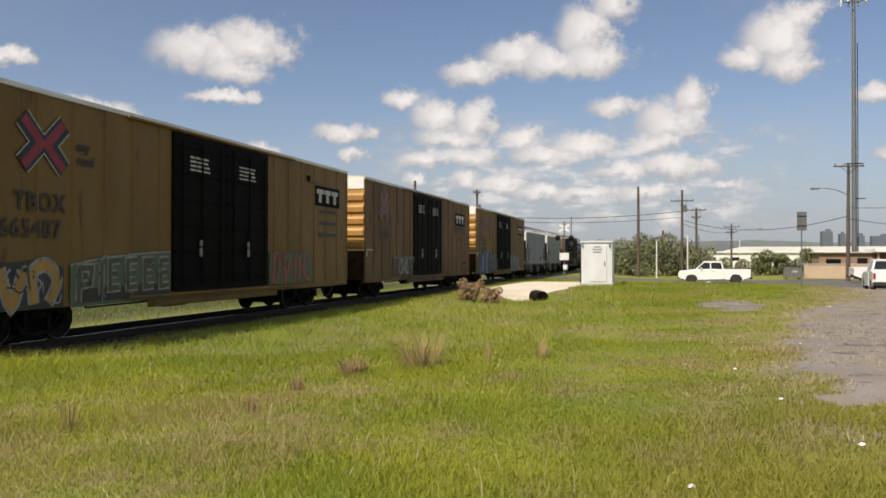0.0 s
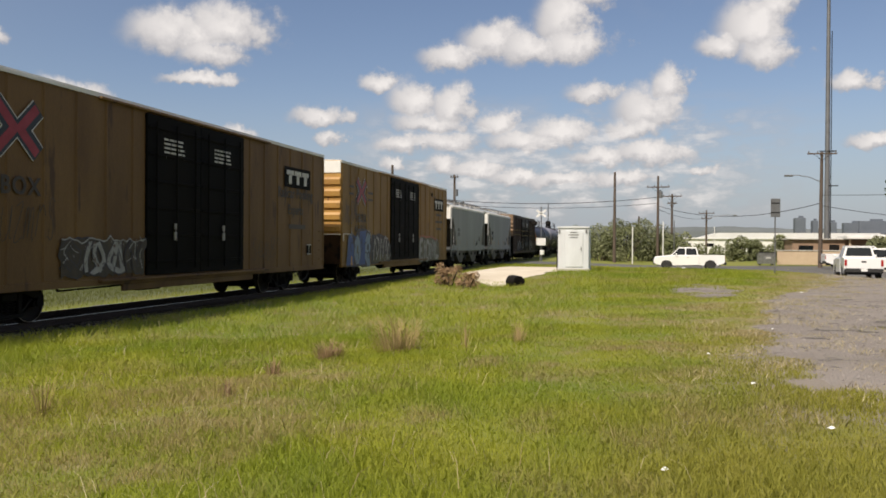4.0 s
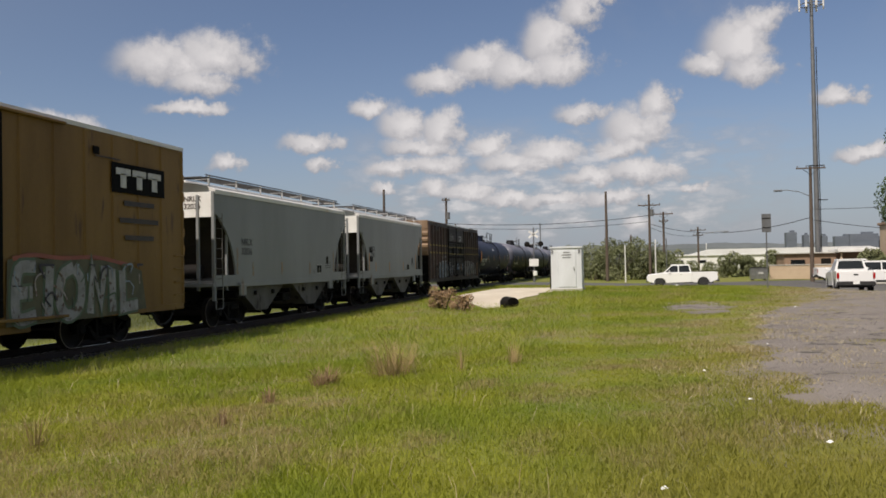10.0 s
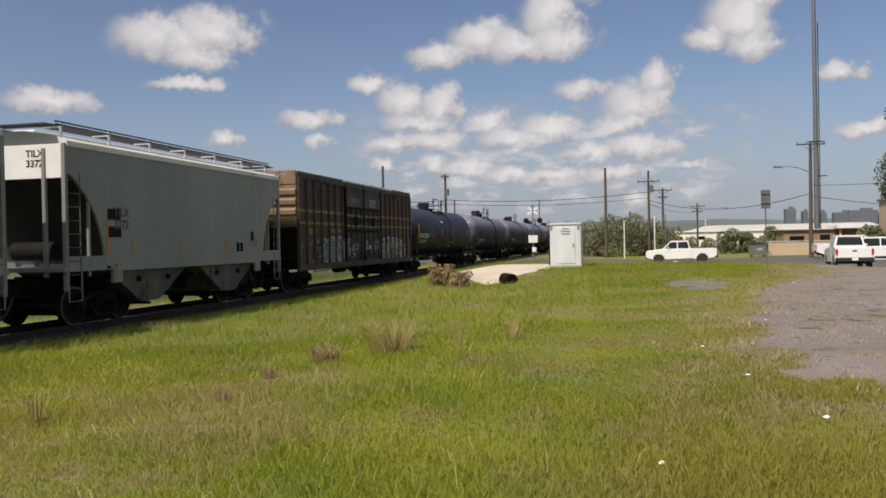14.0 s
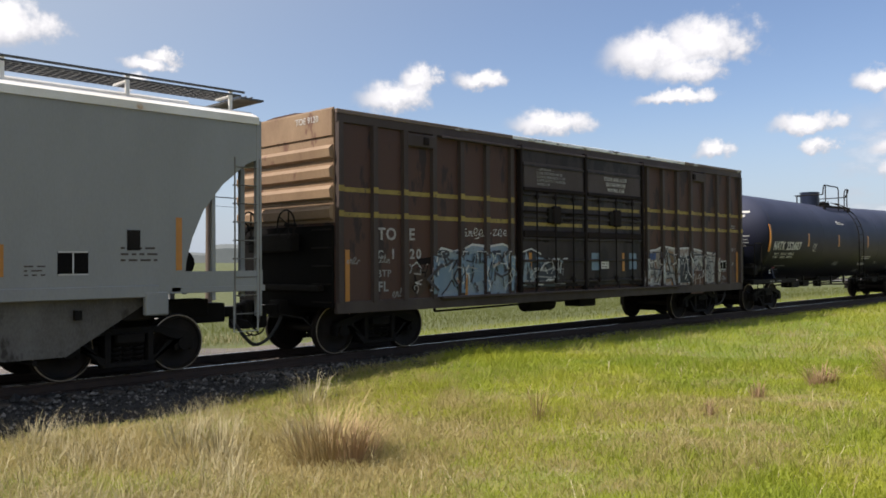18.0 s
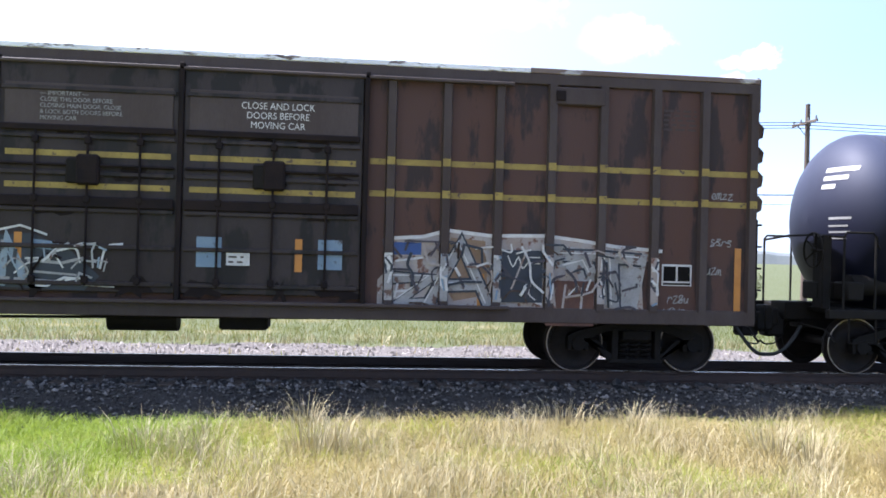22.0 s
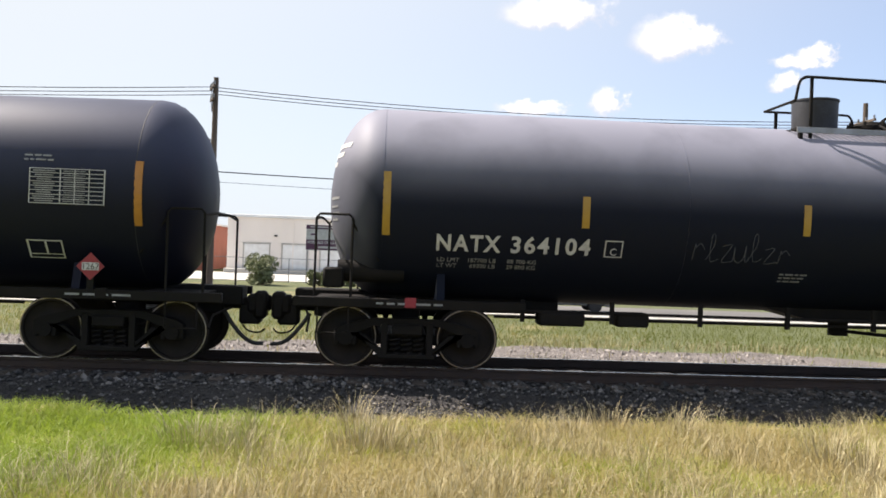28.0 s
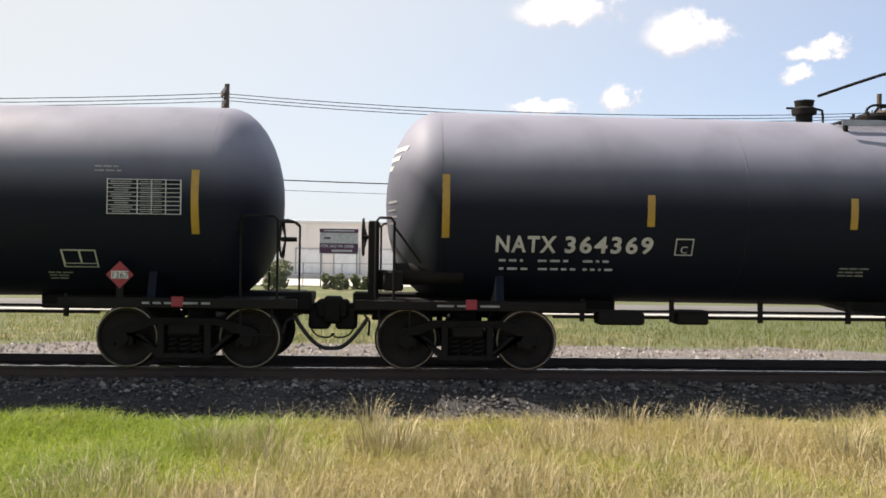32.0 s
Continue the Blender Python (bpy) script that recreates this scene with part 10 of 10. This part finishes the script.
# ---- trees and scrub ----
def leaves(name, centres, radii, count, size, mat, parent, seed, flat=1.0):
    """A crown of many small leaf plates scattered over lumpy clumps."""
    r = np.random.default_rng(seed)
    centres, radii = np.array(centres, float), np.array(radii, float)
    pick = r.choice(len(centres), count, p=radii**2 / (radii**2).sum())
    d = r.normal(size=(count, 3))
    d /= np.linalg.norm(d, axis=1, keepdims=True)
    p = centres[pick] + d * (radii[pick] * r.uniform(0.55, 1.05, count) ** 0.6)[:, None] * np.array([1, 1, flat])
    a = r.normal(size=(count, 3))
    a /= np.linalg.norm(a, axis=1, keepdims=True)
    b = np.cross(a, r.normal(size=(count, 3)))
    b /= np.linalg.norm(b, axis=1, keepdims=True)
    s = size * r.uniform(0.6, 1.4, count)[:, None]
    v = np.stack([p - a * s, p + b * s * 0.45, p + a * s, p - b * s * 0.45], 1).reshape(-1, 3)
    f = (4 * np.arange(count)[:, None] + np.array([0, 1, 2, 3])).tolist()
    me = bpy.data.meshes.new(name)
    me.from_pydata(v.tolist(), [], f)
    me.materials.append(mat)
    return part(name, me, mat, parent)


def tree(x, y, h, spread, label, seed, count=9000, size=0.13, mat=None):
    rnd = random.Random(seed)
    ob = thing("tree", label, "tree", pose(x, y, gz(x, y)))
    part("trunk", Shape().pipe([(0, 0, -0.2), (0.1, 0.05, h * 0.2), (0.05, -0.05, h * 0.42)], 0.17 * h / 7, 10), MAT["bark"], ob)
    centres, radii = [], []
    for k in range(11):
        a = 2 * math.pi * k / 11 + rnd.uniform(-0.3, 0.3)
        rad = spread * rnd.uniform(0.35, 0.95)
        tip = (rad * math.cos(a), rad * math.sin(a), h * rnd.uniform(0.44, 0.88))
        part("limb", Shape().pipe([(0.05, -0.05, h * 0.32), (tip[0] * 0.5, tip[1] * 0.5, h * 0.42 + 0.2 * tip[2]), tip], 0.05 * h / 7, 6), MAT["bark"], ob)
        for m in range(3):
            centres.append((tip[0] + rnd.uniform(-0.8, 0.8), tip[1] + rnd.uniform(-0.8, 0.8), tip[2] + rnd.uniform(-0.7, 0.7)))
            radii.append(rnd.uniform(0.5, 1.15) * spread / 3.6)
    centres.append((0, 0, h * 0.85))
    radii.append(spread * 0.3)
    leaves("crown", centres, radii, count, size, mat or MAT["leaf"], ob, seed)
    return ob


tree(17.0, 48.5, 9.6, 5.0, "spreading green shade tree beside the corner building", 3, 42000, 0.09)


def scrub(x, y, h, w, label, seed, mat=None, count=2200, size=0.16, name="bush", category="bush", group=""):
    rnd = random.Random(seed)
    ob = thing(name, label, category, pose(x, y, gz(x, y)), group)
    stems = Shape()
    centres, radii = [], []
    for k in range(9):
        a = rnd.uniform(0, 2 * math.pi)
        rad = w * rnd.uniform(0.1, 0.85)
        tip = (rad * math.cos(a), rad * math.sin(a) * 0.8, h * rnd.uniform(0.35, 0.9))
        stems.pipe([(tip[0] * 0.3, tip[1] * 0.3, -0.05), (tip[0] * 0.6, tip[1] * 0.6, tip[2] * 0.5), tip], 0.02 + 0.006 * h, 5)
        centres.append(tip)
        radii.append(h * rnd.uniform(0.18, 0.34))
        centres.append((tip[0] * 1.1, tip[1], h * rnd.uniform(0.12, 0.4)))
        radii.append(h * rnd.uniform(0.15, 0.25))
    part("branchwork", stems, MAT["bark"], ob)
    leaves("foliage", centres, radii, count, size, mat or MAT["scrub"], ob, seed)
    return ob


rnd = random.Random(5)
for k, (az, d, h, w) in enumerate(((2.9, 98, 3.6, 3.0), (1.4, 104, 4.6, 3.6), (0.0, 108, 4.0, 3.2), (-1.4, 104, 3.4, 3.0), (-2.6, 100, 2.6, 2.4), (3.6, 110, 4.2, 3.0), (-5.4, 108, 2.8, 3.0), (-6.9, 112, 2.4, 2.6), (-8.6, 100, 2.6, 2.0), (-14.6, 80, 2.6, 1.8))):
    x, y = place_at(az, d)
    scrub(x, y, h, w, "dusty green roadside scrub bush", 20 + k, group="roadside scrub", count=5000, size=0.13)
for k, (az, d, h, w) in enumerate(((66.5, 84, 2.0, 3.4), (68.2, 88, 2.2, 3.4), (69.8, 86, 2.1, 3.2), (73.2, 105, 2.6, 4.0), (75.3, 112, 2.8, 4.4), (76.4, 90, 1.4, 2.0), (64.5, 90, 2.2, 3.4), (94.6, 62.0, 1.0, 2.0), (93.2, 63.0, 0.9, 1.8), (98.7, 62.0, 2.2, 1.7))):
    x, y = place_at(az, d)
    scrub(x, y, h, w, "green bush beyond the road", 40 + k, MAT["scrub"], group="bushes beyond the track", count=3200, size=0.11)


def ridge(az0, az1, dist, lo, hi, seed, label):
    """A long wooded rise on the horizon."""
    s = Shape()
    r = random.Random(seed)
    n = 160
    for k in range(n + 1):
        az = az0 + (az1 - az0) * k / n
        x, y = place_at(az, dist)
        h = lo + (hi - lo) * (0.5 + 0.3 * math.sin(az * 0.31 + seed) + 0.2 * math.sin(az * 0.83)) + r.uniform(-1.5, 1.5)
        x2, y2 = place_at(az, dist + 260)
        s.v += [(x, y, -12), (x * 1.01, y * 1.01, h * 0.75), (x * 1.03, y * 1.03, h), (x2, y2, h * 0.9), (x2, y2, -12)]
    for k in range(n):
        for j in range(4):
            a = 5 * k + j
            s.f.append((a, a + 5, a + 6, a + 1))
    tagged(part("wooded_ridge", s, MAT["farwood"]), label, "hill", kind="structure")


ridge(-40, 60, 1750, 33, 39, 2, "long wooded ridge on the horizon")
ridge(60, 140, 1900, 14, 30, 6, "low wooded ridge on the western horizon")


# ---- weeds, clumps and litter in the grass ----
def clump(x, y, h, w, count, mat, label, seed, lean=0.7, name="dry_grass_clump"):
    r = np.random.default_rng(seed)
    base = gz(x, y)
    ob = thing(name, label, "grass clump", pose(x, y, base))
    a = r.uniform(0, 2 * np.pi, count)
    rad = w * r.uniform(0, 1, count) ** 0.7
    bx, by = rad * np.cos(a) * 0.45, rad * np.sin(a) * 0.45
    hh = h * r.uniform(0.45, 1.1, count)
    out = lean * hh * r.uniform(0.2, 1.0, count)
    tx, ty = bx + np.cos(a) * out, by + np.sin(a) * out
    wd = 0.0032 * r.uniform(0.7, 1.5, count)
    px, py = -np.sin(a) * wd, np.cos(a) * wd
    v = np.stack([np.stack([bx - px, by - py, np.zeros(count) - 0.02], 1), np.stack([bx + px, by + py, np.zeros(count) - 0.02], 1),
                  np.stack([(bx * 0.55 + tx * 0.45) + px * 0.7, (by * 0.55 + ty * 0.45) + py * 0.7, hh * 0.62], 1),
                  np.stack([(bx * 0.55 + tx * 0.45) - px * 0.7, (by * 0.55 + ty * 0.45) - py * 0.7, hh * 0.62], 1),
                  np.stack([tx, ty, hh * (1 - 0.3 * lean * r.uniform(0, 1, count))], 1)], 1).reshape(-1, 3)
    f = []
    for k in range(count):
        b = 5 * k
        f += [(b, b + 1, b + 2, b + 3), (b + 3, b + 2, b + 4)]
    me = bpy.data.meshes.new("tuft")
    me.from_pydata(v.tolist(), [], f)
    me.materials.append(mat)
    part("tuft", me, mat, ob)
    return ob


clump(-3.85, 13.0, 0.66, 0.80, 330, MAT["straw"], "clump of tall dry straw-coloured grass", 1, 1.1)
clump(-3.65, 12.9, 1.0, 0.5, 36, MAT["straw"], "few long stalks out of a dry clump", 21, 1.0)
clump(-4.75, 12.4, 0.34, 0.5, 320, MAT["redweed"], "low clump of brown dry weed", 2, 0.9)
clump(-6.55, 5.0, 0.62, 0.85, 480, MAT["straw"], "clump of dry grass near the track", 3, 1.1)
clump(-6.60, 5.0, 0.85, 0.9, 40, MAT["straw"], "few tall dry stalks near the track", 23, 0.6)
clump(-6.3, 5.1, 0.50, 0.5, 260, MAT["redweed"], "brown heart of a dry grass clump", 4, 0.9)
clump(-4.95, 10.8, 0.28, 0.22, 90, MAT["redweed"], "small reddish dry weed", 5, 0.6)
clump(-4.75, 9.1, 0.22, 0.2, 80, MAT["redweed"], "small reddish dry weed", 6, 0.6)
clump(-2.8, 13.4, 0.5, 0.12, 30, MAT["straw"], "few tall dry stalks", 7, 0.4)
clump(-2.0, 13.9, 0.42, 0.25, 70, MAT["straw"], "few tall dry stalks", 8, 0.5)
clump(-6.4, 8.0, 0.55, 0.2, 40, MAT["straw"], "few long dry seed stalks", 9, 0.8)
for k in range(14):
    r_ = random.Random(170 + k)
    clump(-r_.uniform(7.4, 10.4), r_.uniform(-2.5, 8), r_.uniform(0.30, 0.50), r_.uniform(0.4, 0.9), r_.randint(60, 160), MAT["stalk"], "thin dry grass stalks beside the ballast", 80 + k, 0.9)
scrub(-7.9, 34.5, 0.95, 0.80, "dry reddish brown weed bush beside the drain", 61, MAT["redweed"], 1500, 0.05)
scrub(-6.9, 33.2, 0.66, 0.60, "dry reddish brown weed bush beside the drain", 62, MAT["redweed"], 1200, 0.05)
pipe = thing("drain_pipe", "dark round drain pipe end in the bank", "pipe", pose(-5.35, 35.0, gz(-5.35, 35.0), 0, 0, 30))
part("pipe_wall", Shape().lathe([(-0.8, 0.26), (0.0, 0.28), (0.0, 0.22), (-0.8, 0.20)], "y", 18, 0, 0, 0.2), MAT["steel"], pipe)


def crumpled(x, y, size, seed):
    r = random.Random(seed)
    s = Shape()
    v = []
    for k in range(7):
        a = 2 * math.pi * k / 7
        v.append((size * math.cos(a) * r.uniform(0.6, 1.1), size * math.sin(a) * r.uniform(0.5, 1.0), r.uniform(0.0, size * 0.5)))
    v += [(0, 0, size * 0.7), (0, 0, 0.0)]
    s.add(v, [(k, (k + 1) % 7, 7) for k in range(7)] + [((k + 1) % 7, k, 8) for k in range(7)])
    tagged(part("litter_scrap", s, MAT["litter"], at=pose(x, y, gz(x, y) + 0.05)), "crumpled scrap of white paper in the grass", "litter", "litter")


for k, (x, y, q) in enumerate(((1.55, 7.7, 0.042), (0.15, 6.05, 0.035), (1.2, 10.0, 0.03), (3.1, 71.0, 0.25), (0.9, 12.6, 0.03), (4.9, 29.0, 0.05), (2.3, 16.5, 0.03))):
    crumpled(x, y, q, 90 + k)


# ---- what moves: the train rolls past, its wheels turn ----
def motions():
    times = [0.5 * k for k in range(65)]
    for ob, offset in CARS:
        walk(ob, [(t, pose(TRACK_X, train_at(t) + offset, 0)) for t in times])
    walk(DRIVER, [(t, pose(-41.5, 19.9 - 5.7 * (t - 26.0), -0.89, 0, 0, 180)) for t in (0.0, 8.0, 16.0, 24.0, 32.0)])
    turns = [0.1 * k for k in range(321)]
    spin = [(t, math.degrees((train_at(0) - train_at(t)) / WHEEL_R)) for t in turns]
    for w in WHEELSETS:
        at = w.matrix_basis.translation.copy()
        walk(w, [(t, pose(at.x, at.y, at.z, a, 0, 0)) for t, a in spin])


motions()
